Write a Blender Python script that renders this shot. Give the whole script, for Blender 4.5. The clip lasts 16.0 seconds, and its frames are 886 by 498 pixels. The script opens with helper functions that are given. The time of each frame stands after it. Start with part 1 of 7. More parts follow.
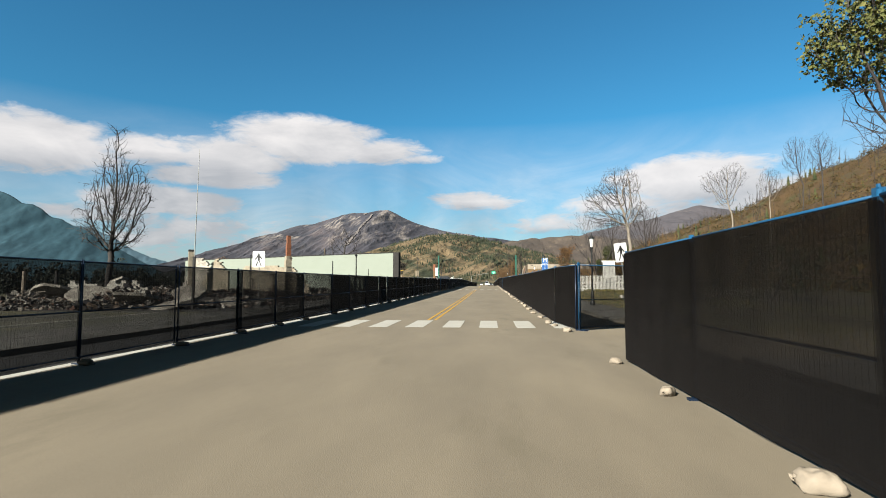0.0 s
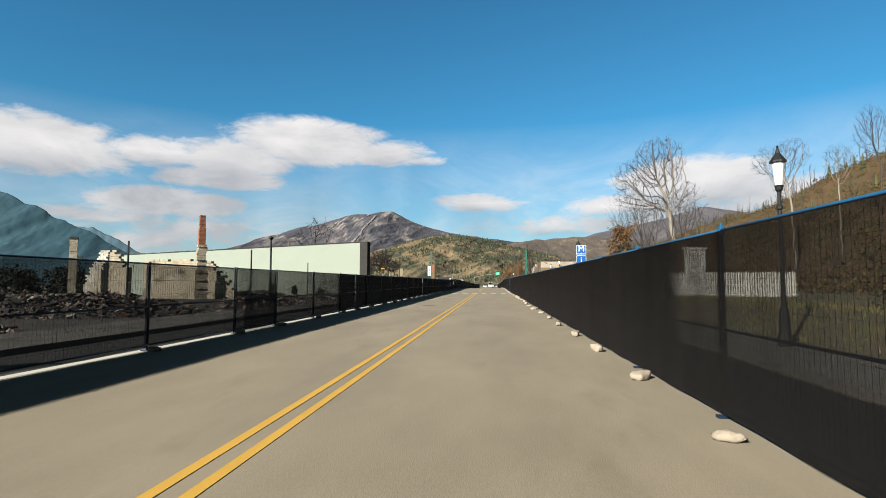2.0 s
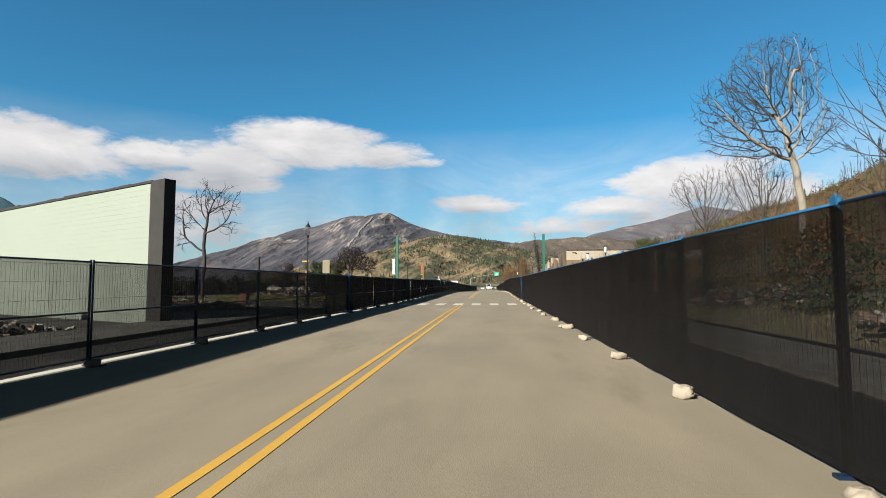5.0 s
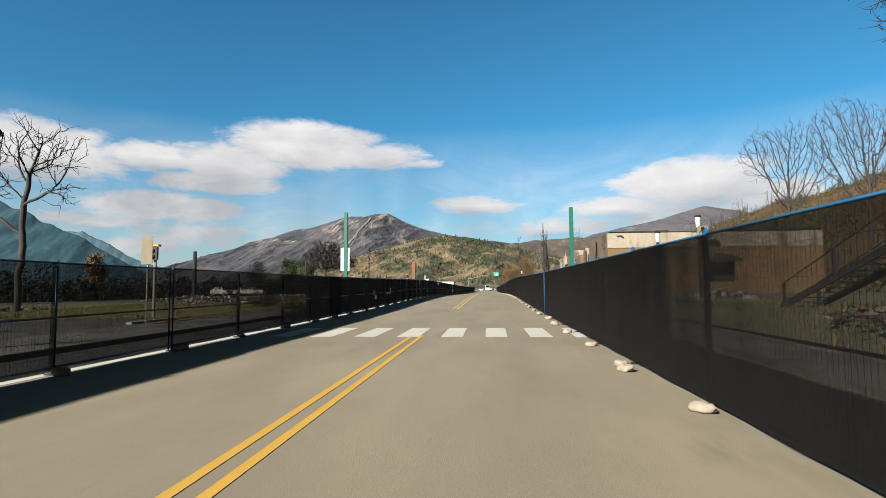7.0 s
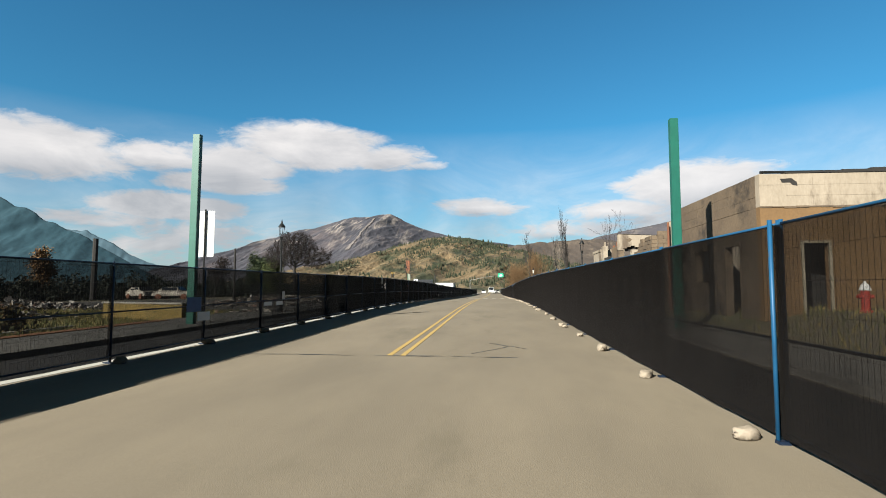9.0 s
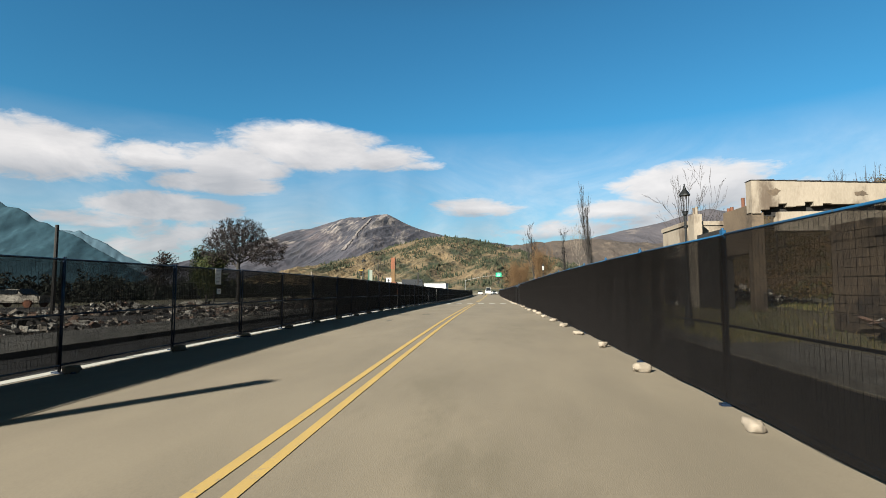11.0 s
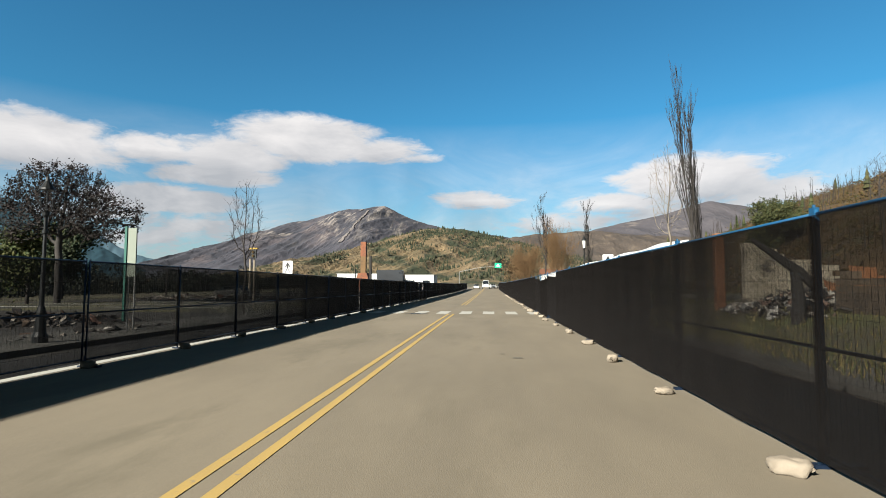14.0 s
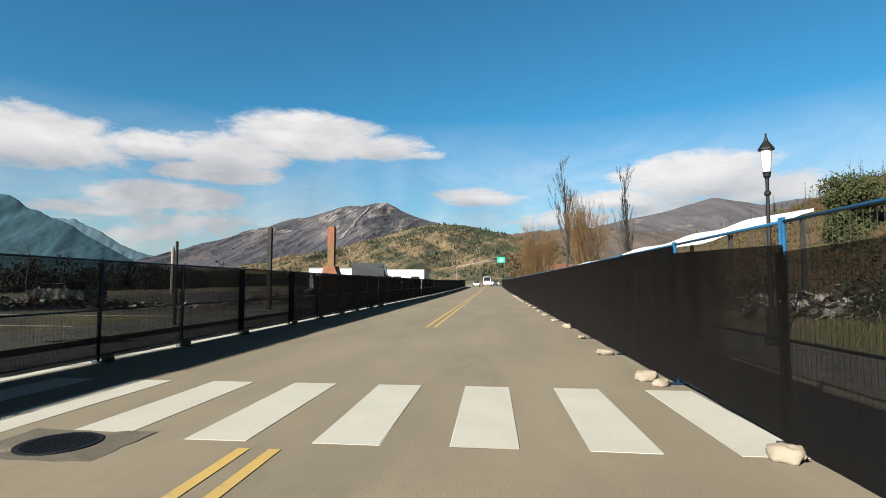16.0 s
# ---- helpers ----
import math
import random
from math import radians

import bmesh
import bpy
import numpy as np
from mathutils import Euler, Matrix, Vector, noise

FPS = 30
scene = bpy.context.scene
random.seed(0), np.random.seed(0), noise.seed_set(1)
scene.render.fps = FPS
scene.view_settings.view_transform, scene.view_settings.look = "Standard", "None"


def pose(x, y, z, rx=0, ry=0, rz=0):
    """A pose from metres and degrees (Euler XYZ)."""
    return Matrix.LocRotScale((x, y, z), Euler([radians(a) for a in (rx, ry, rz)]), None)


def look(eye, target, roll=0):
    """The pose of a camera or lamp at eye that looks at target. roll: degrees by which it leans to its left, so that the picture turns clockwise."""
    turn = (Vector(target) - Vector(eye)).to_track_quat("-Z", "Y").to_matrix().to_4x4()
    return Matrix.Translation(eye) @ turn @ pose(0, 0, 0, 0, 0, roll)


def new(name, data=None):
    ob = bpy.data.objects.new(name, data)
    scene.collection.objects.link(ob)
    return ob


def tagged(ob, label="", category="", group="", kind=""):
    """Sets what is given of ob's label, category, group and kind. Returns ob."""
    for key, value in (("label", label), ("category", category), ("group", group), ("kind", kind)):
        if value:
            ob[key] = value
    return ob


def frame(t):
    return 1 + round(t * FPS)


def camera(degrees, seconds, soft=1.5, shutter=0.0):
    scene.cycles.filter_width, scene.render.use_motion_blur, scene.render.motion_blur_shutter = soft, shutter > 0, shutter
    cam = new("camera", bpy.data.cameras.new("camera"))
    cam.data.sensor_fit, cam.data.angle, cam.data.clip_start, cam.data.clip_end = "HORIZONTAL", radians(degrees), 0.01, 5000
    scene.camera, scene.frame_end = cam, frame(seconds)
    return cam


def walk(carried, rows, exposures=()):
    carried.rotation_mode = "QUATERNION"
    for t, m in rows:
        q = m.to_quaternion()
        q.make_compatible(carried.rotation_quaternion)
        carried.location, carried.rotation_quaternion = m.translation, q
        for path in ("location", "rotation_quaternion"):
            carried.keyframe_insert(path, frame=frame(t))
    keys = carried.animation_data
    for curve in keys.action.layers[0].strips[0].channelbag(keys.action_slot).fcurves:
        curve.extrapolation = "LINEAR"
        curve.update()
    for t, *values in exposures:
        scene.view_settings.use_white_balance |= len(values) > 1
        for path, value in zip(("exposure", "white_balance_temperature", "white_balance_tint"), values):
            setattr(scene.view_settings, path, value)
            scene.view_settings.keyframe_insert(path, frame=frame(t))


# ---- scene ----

# ---- lie of the land: slope of the street in degrees along its length ----
Y_KNOTS = [-20, 30, 60, 90, 115, 140, 165, 190, 230, 262]
SLOPES = [-0.44, 0.26, 0.41, 0.24, 0.77, -0.23, -0.53, -0.34, -0.3, 0.0]
Y_GRID = np.arange(-200.0, 5000.0, 2.0)
_s = np.tan(np.radians(np.interp(Y_GRID, Y_KNOTS, SLOPES, left=0.0)))
Z_GRID = np.concatenate([[0.0], np.cumsum((_s[1:] + _s[:-1]) * 1.0)])
Z_GRID -= np.interp(0.0, Y_GRID, Z_GRID)


def gz(y):
    """Height of the street at y."""
    return float(np.interp(y, Y_GRID, Z_GRID))


# ---- camera ----
EYE = 1.45
cam = camera(80.26, 16.0, soft=0.95)
# seconds, x, y, yaw, pitch, roll
PATH = [
    (0.0, 2.295, -0.000, 5.05, 3.74, -0.01),
    (0.5, 2.243, 5.065, 5.21, 3.95, -0.05),
    (1.0, 2.203, 10.118, 5.37, 3.84, 0.03),
    (1.5, 2.190, 15.221, 5.40, 3.99, 0.12),
    (2.0, 2.212, 20.466, 5.45, 3.92, -0.10),
    (2.5, 2.182, 25.789, 5.56, 3.94, -0.06),
    (3.0, 2.126, 31.132, 5.36, 4.04, -0.02),
    (3.5, 2.081, 36.491, 5.23, 4.11, 0.07),
    (4.0, 2.090, 41.902, 5.38, 4.14, 0.01),
    (4.2, 2.092, 44.039, 5.44, 4.08, 0.10),
    (6.3, 2.120, 66.032, 5.06, 4.14, 0.30),
    (6.5, 2.121, 68.083, 5.13, 4.12, 0.32),
    (7.0, 2.122, 73.115, 5.20, 4.21, 0.36),
    (7.5, 2.123, 78.102, 5.21, 4.14, 0.30),
    (8.0, 2.089, 83.103, 5.35, 4.10, 0.01),
    (8.5, 2.058, 88.175, 5.56, 4.30, -0.05),
    (9.0, 2.034, 93.257, 5.58, 4.39, -0.10),
    (9.2, 2.024, 95.262, 5.47, 4.41, -0.03),
    (11.3, 1.918, 116.175, 5.18, 4.44, -0.01),
    (11.5, 1.918, 118.165, 5.02, 4.40, 0.01),
    (12.0, 1.941, 123.140, 4.85, 4.36, 0.02),
    (12.5, 1.975, 128.122, 4.85, 4.21, 0.01),
    (13.0, 2.013, 133.145, 4.98, 3.89, 0.05),
    (13.5, 2.047, 138.320, 5.04, 3.85, -0.09),
    (14.0, 2.052, 143.639, 5.12, 3.64, -0.11),
    (14.5, 2.045, 149.258, 5.32, 3.47, -0.03),
    (15.0, 2.049, 155.038, 5.26, 3.30, -0.06),
    (15.5, 2.051, 160.888, 5.34, 3.37, -0.14),
    (16.0, 2.034, 166.766, 5.32, 3.33, -0.16),
]
walk(cam, [(t, pose(x, y, EYE + gz(y), 90 + p, r, a)) for t, x, y, a, p, r in PATH], exposures=[(0.0, 1.77), (16.0, 1.77)])

# ---- world: autumn sky with drifting cloud banks ----
SUN_EL, SUN_AZ = 28.0, -146.0   # azimuth clockwise from +y
world = bpy.data.worlds.new("world")
scene.world = world
world.use_nodes = True
wt = world.node_tree
wt.nodes.clear()


def N(tree, kind, **kw):
    n = tree.nodes.new(kind)
    for k, v in kw.items():
        n.inputs[k.replace("_", " ")].default_value = v
    return n


def M(tree, op, a, b=None, c=None, clamp=False):
    n = tree.nodes.new("ShaderNodeMath")
    n.operation, n.use_clamp = op, clamp
    for i, v in enumerate((a, b, c)):
        if v is None:
            continue
        if isinstance(v, (int, float)):
            n.inputs[i].default_value = v
        else:
            tree.links.new(v, n.inputs[i])
    return n.outputs[0]


def build_sky():
    L = wt.links
    sky = wt.nodes.new("ShaderNodeTexSky")
    sky.sky_type, sky.sun_disc = "NISHITA", False
    sky.sun_elevation, sky.sun_rotation = radians(SUN_EL), radians(SUN_AZ)
    sky.altitude, sky.air_density, sky.dust_density, sky.ozone_density = 200, 1.0, 0.3, 2.5
    co = wt.nodes.new("ShaderNodeTexCoord")
    sep = wt.nodes.new("ShaderNodeSeparateXYZ")
    L.new(co.outputs["Generated"], sep.inputs[0])
    az = M(wt, "MULTIPLY", M(wt, "ARCTAN2", sep.outputs[0], sep.outputs[1]), 57.2958)
    el = M(wt, "MULTIPLY", M(wt, "ARCSINE", sep.outputs[2]), 57.2958)
    comb = wt.nodes.new("ShaderNodeCombineXYZ")
    L.new(az, comb.inputs[0])
    L.new(M(wt, "MULTIPLY", el, 2.6), comb.inputs[1])

    def cloud_noise(scale, detail, seed, dist=0.6):
        n = N(wt, "ShaderNodeTexNoise", Scale=scale, Detail=detail, Roughness=0.62, Distortion=dist)
        mp = wt.nodes.new("ShaderNodeVectorMath")
        mp.inputs[1].default_value = (seed, seed * 1.7, seed)
        L.new(comb.outputs[0], mp.inputs[0])
        L.new(mp.outputs[0], n.inputs["Vector"])
        return M(wt, "SUBTRACT", n.outputs[0], 0.5)
    big, fine, streak = cloud_noise(0.09, 7.0, 3.0), cloud_noise(0.35, 6.0, 11.0), cloud_noise(0.05, 5.0, 23.0, 1.5)
    # banks: azimuth, elevation, half width, half height (degrees), density
    banks = [(-19.5, 15.0, 9.5, 2.9, 1.5), (-12.5, 14.2, 6.5, 1.7, 1.1), (-8.5, 13.4, 4.5, 0.7, 0.7), (-27.5, 12.6, 7.0, 2.3, 1.3), (-28.5, 10.6, 7.5, 1.5, 1.3), (-45.0, 12.0, 11.0, 3.2, 1.4), (-34.5, 12.6, 6.5, 1.7, 1.1),
             (-33.0, 8.0, 8.5, 1.7, 1.5), (-39.0, 6.4, 6.0, 1.1, 1.0), (-27.0, 4.6, 22.0, 4.4, 0.72), (-31.0, 2.6, 18.0, 1.8, 0.7),
             (21.0, 10.2, 9.0, 2.9, 1.4), (26.5, 8.6, 8.0, 2.4, 1.1), (13.5, 8.2, 8.0, 1.4, 0.95), (-1.8, 8.9, 6.5, 1.4, 1.05), (8.0, 6.3, 12.0, 1.4, 0.85), (21.0, 6.6, 14.0, 3.6, 0.85),
             (70.0, 14.0, 16.0, 4.5, 0.8), (-85.0, 12.0, 15.0, 4.0, 0.7), (150.0, 16.0, 22.0, 5.0, 0.8)]
    dens, under = None, None
    for a, e, w, h, d in banks:
        u = M(wt, "MULTIPLY", M(wt, "SUBTRACT", az, a), 1.0 / w)
        v = M(wt, "MULTIPLY", M(wt, "SUBTRACT", el, e), 1.0 / h)
        r = M(wt, "ADD", M(wt, "MULTIPLY", u, u), M(wt, "MULTIPLY", v, v))
        k = M(wt, "MULTIPLY", M(wt, "SUBTRACT", 1.0, r), d)
        dens = k if dens is None else M(wt, "MAXIMUM", dens, k)
        lee = M(wt, "MULTIPLY", M(wt, "SUBTRACT", 1.0, M(wt, "ABSOLUTE", u), clamp=True), M(wt, "MULTIPLY", v, -1.6, clamp=True))
        under = lee if under is None else M(wt, "MAXIMUM", under, lee)
    dens = M(wt, "ADD", M(wt, "ADD", dens, M(wt, "MULTIPLY", big, 1.5)), M(wt, "MULTIPLY", fine, 1.5))
    mask = wt.nodes.new("ShaderNodeMapRange")
    mask.interpolation_type = "SMOOTHSTEP"
    mask.inputs["From Min"].default_value, mask.inputs["From Max"].default_value = -0.1, 0.9
    mask.inputs["To Max"].default_value = 0.95
    L.new(dens, mask.inputs["Value"])
    # thin veil of high cloud near the skyline
    veil = M(wt, "MULTIPLY", M(wt, "SUBTRACT", 1.0, M(wt, "MULTIPLY", el, 1.0 / 17.0), clamp=True), M(wt, "ADD", 1.05, M(wt, "MULTIPLY", streak, 2.2)), clamp=True)
    cover = M(wt, "MAXIMUM", mask.outputs[0], M(wt, "MULTIPLY", veil, 0.75))
    # underside of a bank is greyer than its top
    shade = wt.nodes.new("ShaderNodeMapRange")
    shade.inputs["From Min"].default_value, shade.inputs["From Max"].default_value = -0.34, 0.20
    L.new(M(wt, "SUBTRACT", M(wt, "ADD", M(wt, "MULTIPLY", streak, 0.6), M(wt, "MULTIPLY", big, 0.6)), M(wt, "MULTIPLY", under, 0.36)), shade.inputs["Value"])
    tint = wt.nodes.new("ShaderNodeMix")
    tint.data_type = "RGBA"
    tint.inputs[6].default_value, tint.inputs[7].default_value = (*CLOUD_DARK, 1), (*CLOUD_LIGHT, 1)
    L.new(shade.outputs[0], tint.inputs[0])
    hue = wt.nodes.new("ShaderNodeMix")
    hue.data_type, hue.blend_type = "RGBA", "MULTIPLY"
    hue.inputs[0].default_value = 1.0
    rise = wt.nodes.new("ShaderNodeMapRange")
    rise.interpolation_type = "SMOOTHSTEP"
    rise.inputs["From Min"].default_value, rise.inputs["From Max"].default_value = 27.0, 46.0
    L.new(el, rise.inputs["Value"])
    depth = wt.nodes.new("ShaderNodeMix")
    depth.data_type = "RGBA"
    depth.inputs[6].default_value, depth.inputs[7].default_value = (*SKY_TINT, 1), (*ZENITH_TINT, 1)
    L.new(rise.outputs[0], depth.inputs[0])
    L.new(depth.outputs[2], hue.inputs[7])
    L.new(sky.outputs[0], hue.inputs[6])
    mix = wt.nodes.new("ShaderNodeMix")
    mix.data_type = "RGBA"
    L.new(cover, mix.inputs[0])
    L.new(hue.outputs[2], mix.inputs[6])
    L.new(tint.outputs[2], mix.inputs[7])
    bg = N(wt, "ShaderNodeBackground", Strength=SKY_STRENGTH)
    L.new(mix.outputs[2], bg.inputs[0])
    out = wt.nodes.new("ShaderNodeOutputWorld")
    L.new(bg.outputs[0], out.inputs[0])


SKY_STRENGTH = 0.05
SKY_TINT, ZENITH_TINT = (0.225, 0.655, 0.757), (0.27, 0.165, 0.070)
CLOUD_LIGHT, CLOUD_DARK = (5.9, 5.65, 5.5), (2.9, 2.95, 3.1)
build_sky()
sun = new("sun", bpy.data.lights.new("sun", "SUN"))
sun.data.energy, sun.data.angle, sun.data.color = 5.0, radians(0.53), (1.0, 0.955, 0.85)
_a, _e = radians(SUN_AZ), radians(SUN_EL)
sun.matrix_world = look((0, 0, 60), (-math.sin(_a) * math.cos(_e), -math.cos(_a) * math.cos(_e), 60 - math.sin(_e)))

# ---- materials ----


def mat(name, base, other=None, rough=0.85, metal=0.0, scale=3.0, fine=40.0, bump=0.3, contrast=1.0, stain=None, stain_scale=0.6, stain_amount=0.5, spec=0.3, stretch=(1, 1, 1), dist=0.02):
    """A surface with colour varied at two scales, stains and fine relief, in metres."""
    m = bpy.data.materials.new(name)
    m.use_nodes = True
    t = m.node_tree
    b = t.nodes["Principled BSDF"]
    b.inputs["Roughness"].default_value, b.inputs["Metallic"].default_value = rough, metal
    b.inputs["Specular IOR Level"].default_value = spec
    co = t.nodes.new("ShaderNodeTexCoord")
    mp = t.nodes.new("ShaderNodeMapping")
    mp.inputs["Scale"].default_value = stretch
    geo = t.nodes.new("ShaderNodeNewGeometry")
    t.links.new(geo.outputs["Position"], mp.inputs["Vector"])

    def noise_(s, d=5.0, r=0.6):
        n = N(t, "ShaderNodeTexNoise", Scale=s, Detail=d, Roughness=r)
        t.links.new(mp.outputs[0], n.inputs["Vector"])
        return n.outputs[0]
    a, f = noise_(scale), noise_(fine, 3.0)
    v = M(t, "ADD", M(t, "MULTIPLY", M(t, "SUBTRACT", a, 0.5), 1.8 * contrast), M(t, "ADD", 0.5, M(t, "MULTIPLY", M(t, "SUBTRACT", f, 0.5), 1.1 * contrast)), clamp=True)
    mix = t.nodes.new("ShaderNodeMix")
    mix.data_type = "RGBA"
    other = other or tuple(c * 0.7 for c in base)
    mix.inputs[6].default_value, mix.inputs[7].default_value = (*other, 1), (*base, 1)
    t.links.new(v, mix.inputs[0])
    col = mix.outputs[2]
    if stain:
        s = noise_(stain_scale, 6.0, 0.7)
        r = t.nodes.new("ShaderNodeMapRange")
        r.interpolation_type = "SMOOTHSTEP"
        r.inputs["From Min"].default_value, r.inputs["From Max"].default_value = 0.66 - stain_amount * 0.3, 0.78 - stain_amount * 0.2
        t.links.new(s, r.inputs["Value"])
        m2 = t.nodes.new("ShaderNodeMix")
        m2.data_type = "RGBA"
        m2.inputs[7].default_value = (*stain, 1)
        t.links.new(r.outputs[0], m2.inputs[0])
        t.links.new(col, m2.inputs[6])
        col = m2.outputs[2]
    t.links.new(col, b.inputs["Base Color"])
    if bump:
        bp = N(t, "ShaderNodeBump", Strength=bump, Distance=dist)
        t.links.new(f, bp.inputs["Height"])
        t.links.new(bp.outputs[0], b.inputs["Normal"])
    return m


def worn_paint(name, colour, under):
    """Road paint, chipped through to the asphalt."""
    m = mat(name, colour, tuple(c * 0.86 for c in colour), rough=0.75, scale=1.5, fine=60.0, bump=0.2, stain=under, stain_scale=14.0, stain_amount=0.12)
    return m


ASPHALT = mat("asphalt", (0.156, 0.131, 0.093), (0.114, 0.096, 0.069), rough=0.9, scale=0.6, fine=110.0, bump=0.3, dist=0.008, contrast=1.35, stain=(0.1092, 0.0925, 0.0645), stain_scale=0.45, stain_amount=0.45, stretch=(1, 0.32, 1))
LAWN = mat("rough_lawn", (0.108, 0.110, 0.037), (0.054, 0.059, 0.022), rough=0.95, scale=0.5, fine=14.0, bump=0.6, dist=0.05, stain=(0.045, 0.036, 0.022), stain_scale=0.3, stain_amount=0.5)
LOT = mat("old_asphalt", (0.078, 0.074, 0.058), (0.044, 0.042, 0.035), rough=0.95, scale=0.35, fine=20.0, bump=0.4, stain=(0.10, 0.092, 0.038), stain_scale=0.2, stain_amount=0.7)
WHITE_PAINT = worn_paint("white_road_paint", (0.315, 0.305, 0.268), (0.117, 0.1073, 0.0845))
YELLOW_PAINT = worn_paint("yellow_road_paint", (0.338, 0.195, 0.0292), (0.143, 0.1268, 0.091))
FADED_YELLOW = mat("faded_yellow_paint", (0.325, 0.221, 0.065), (0.273, 0.1885, 0.065), rough=0.8, scale=1.5, fine=60.0, bump=0.2, stain=(0.1625, 0.1398, 0.104), stain_scale=6.0, stain_amount=0.35)
TAR = mat("tar_seal", (0.0325, 0.0312, 0.0273), (0.0195, 0.0195, 0.0195), rough=0.6, scale=2.0, fine=30.0)
CONCRETE = mat("concrete", (0.273, 0.26, 0.2275), (0.195, 0.182, 0.156), scale=0.9, fine=35.0, stain=(0.13, 0.117, 0.091), stain_amount=0.35)
DIRT = mat("dirt", (0.0975, 0.0813, 0.0488), (0.0455, 0.039, 0.0292), scale=0.25, fine=6.0, bump=0.8, dist=0.06, stain=(0.0845, 0.091, 0.0325), stain_scale=0.12, stain_amount=0.6)
ASH = mat("ash_soil", (0.066, 0.059, 0.051), (0.018, 0.0165, 0.015), scale=0.5, fine=5.0, bump=0.8, dist=0.08, stain=(0.0325, 0.0292, 0.026), stain_scale=0.3, stain_amount=0.6)
BLUE = mat("blue_painted_steel", (0.007, 0.062, 0.135), (0.005, 0.04, 0.092), rough=0.5, metal=0.1, scale=6.0, fine=80.0, bump=0.05, stain=(0.045, 0.045, 0.045), stain_scale=9.0, stain_amount=0.2)
# Same blue steel, darkened: the left fence's shaded side is in the colour.
SHADED_BLUE = mat("shaded_blue_painted_steel", (0.0046, 0.013, 0.0312), (0.0033, 0.0078, 0.0175), rough=0.45, metal=0.1, scale=6.0, fine=80.0, bump=0.05)
WIRE = mat("dull_dark_wire", (0.030, 0.028, 0.026), (0.018, 0.018, 0.018), rough=0.6, metal=0.3, bump=0)
SANDBAG = mat("sandbag_weave", (0.234, 0.1983, 0.1527), (0.1495, 0.1248, 0.0943), scale=5.0, fine=160.0, bump=0.5, dist=0.01, stain=(0.1625, 0.13, 0.091), stain_scale=4.0, stain_amount=0.3)


def screen_material(name, colour, through_):
    m = bpy.data.materials.new(name)
    m.use_nodes = True
    t = m.node_tree
    b = t.nodes["Principled BSDF"]
    b.inputs["Base Color"].default_value, b.inputs["Roughness"].default_value = (*colour, 1), 0.9
    b.inputs["Specular IOR Level"].default_value = 0.1
    n = N(t, "ShaderNodeTexNoise", Scale=1.3, Detail=4.0)
    g = t.nodes.new("ShaderNodeNewGeometry")
    t.links.new(g.outputs["Position"], n.inputs["Vector"])
    tr = t.nodes.new("ShaderNodeBsdfTransparent")
    mx = t.nodes.new("ShaderNodeMixShader")
    t.links.new(M(t, "ADD", through_ - 0.1, M(t, "MULTIPLY", n.outputs[0], 0.2), clamp=True), mx.inputs[0])
    t.links.new(b.outputs[0], mx.inputs[1])
    t.links.new(tr.outputs[0], mx.inputs[2])
    t.links.new(mx.outputs[0], t.nodes["Material Output"].inputs[0])
    return m


SCREEN = screen_material("privacy_screen_weave", (0.0033, 0.0033, 0.0042), 0.42)
SCREEN_DENSE = screen_material("dense_privacy_screen_weave", (0.0052, 0.0048, 0.0045), 0.44)
# Same thread twice; the right fence's copy is lightened for the sun on it.
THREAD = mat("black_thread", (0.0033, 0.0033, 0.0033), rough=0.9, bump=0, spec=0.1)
THREAD_SUN = mat("sunlit_black_thread", (0.0095, 0.0083, 0.0078), rough=0.9, bump=0, spec=0.1)

# ---- mesh helpers ----


def box(bm, x0, x1, y0, y1, z0, z1, m=None):
    vs = [bm.verts.new(Vector((x, y, z)) if m is None else m @ Vector((x, y, z))) for x in (x0, x1) for y in (y0, y1) for z in (z0, z1)]
    for f in ((0, 1, 3, 2), (4, 6, 7, 5), (0, 4, 5, 1), (2, 3, 7, 6), (0, 2, 6, 4), (1, 5, 7, 3)):
        bm.faces.new([vs[i] for i in f])
    return vs


def tube(bm, pts, radii, seg=6, caps=True):
    """A tapering tube along points."""
    rings = []
    n = len(pts)
    for i, (p, r) in enumerate(zip(pts, radii)):
        d = (Vector(pts[min(i + 1, n - 1)]) - Vector(pts[max(i - 1, 0)])).normalized()
        u = d.orthogonal().normalized()
        v = d.cross(u)
        rings.append([bm.verts.new(Vector(p) + (u * math.cos(2 * math.pi * k / seg) + v * math.sin(2 * math.pi * k / seg)) * r) for k in range(seg)])
    for a, b in zip(rings, rings[1:]):
        for k in range(seg):
            bm.faces.new((a[k], a[(k + 1) % seg], b[(k + 1) % seg], b[k]))
    if caps and seg > 2:
        bm.faces.new(rings[0][::-1])
        bm.faces.new(rings[-1])


def lathe(bm, profile, seg=12, at=(0, 0, 0)):
    """A turned form from (radius, height) pairs."""
    ox, oy, oz = at
    rings = [[bm.verts.new((ox + r * math.cos(2 * math.pi * k / seg), oy + r * math.sin(2 * math.pi * k / seg), oz + z)) for k in range(seg)] for r, z in profile]
    for a, b in zip(rings, rings[1:]):
        for k in range(seg):
            bm.faces.new((a[k], a[(k + 1) % seg], b[(k + 1) % seg], b[k]))
    bm.faces.new(rings[0][::-1])
    bm.faces.new(rings[-1])


def mesh_of(name, bm, material, smooth=False):
    me = bpy.data.meshes.new(name)
    bmesh.ops.recalc_face_normals(bm, faces=bm.faces)
    bm.to_mesh(me)
    bm.free()
    me.materials.append(material)
    if smooth:
        me.polygons.foreach_set("use_smooth", [True] * len(me.polygons))
    return me


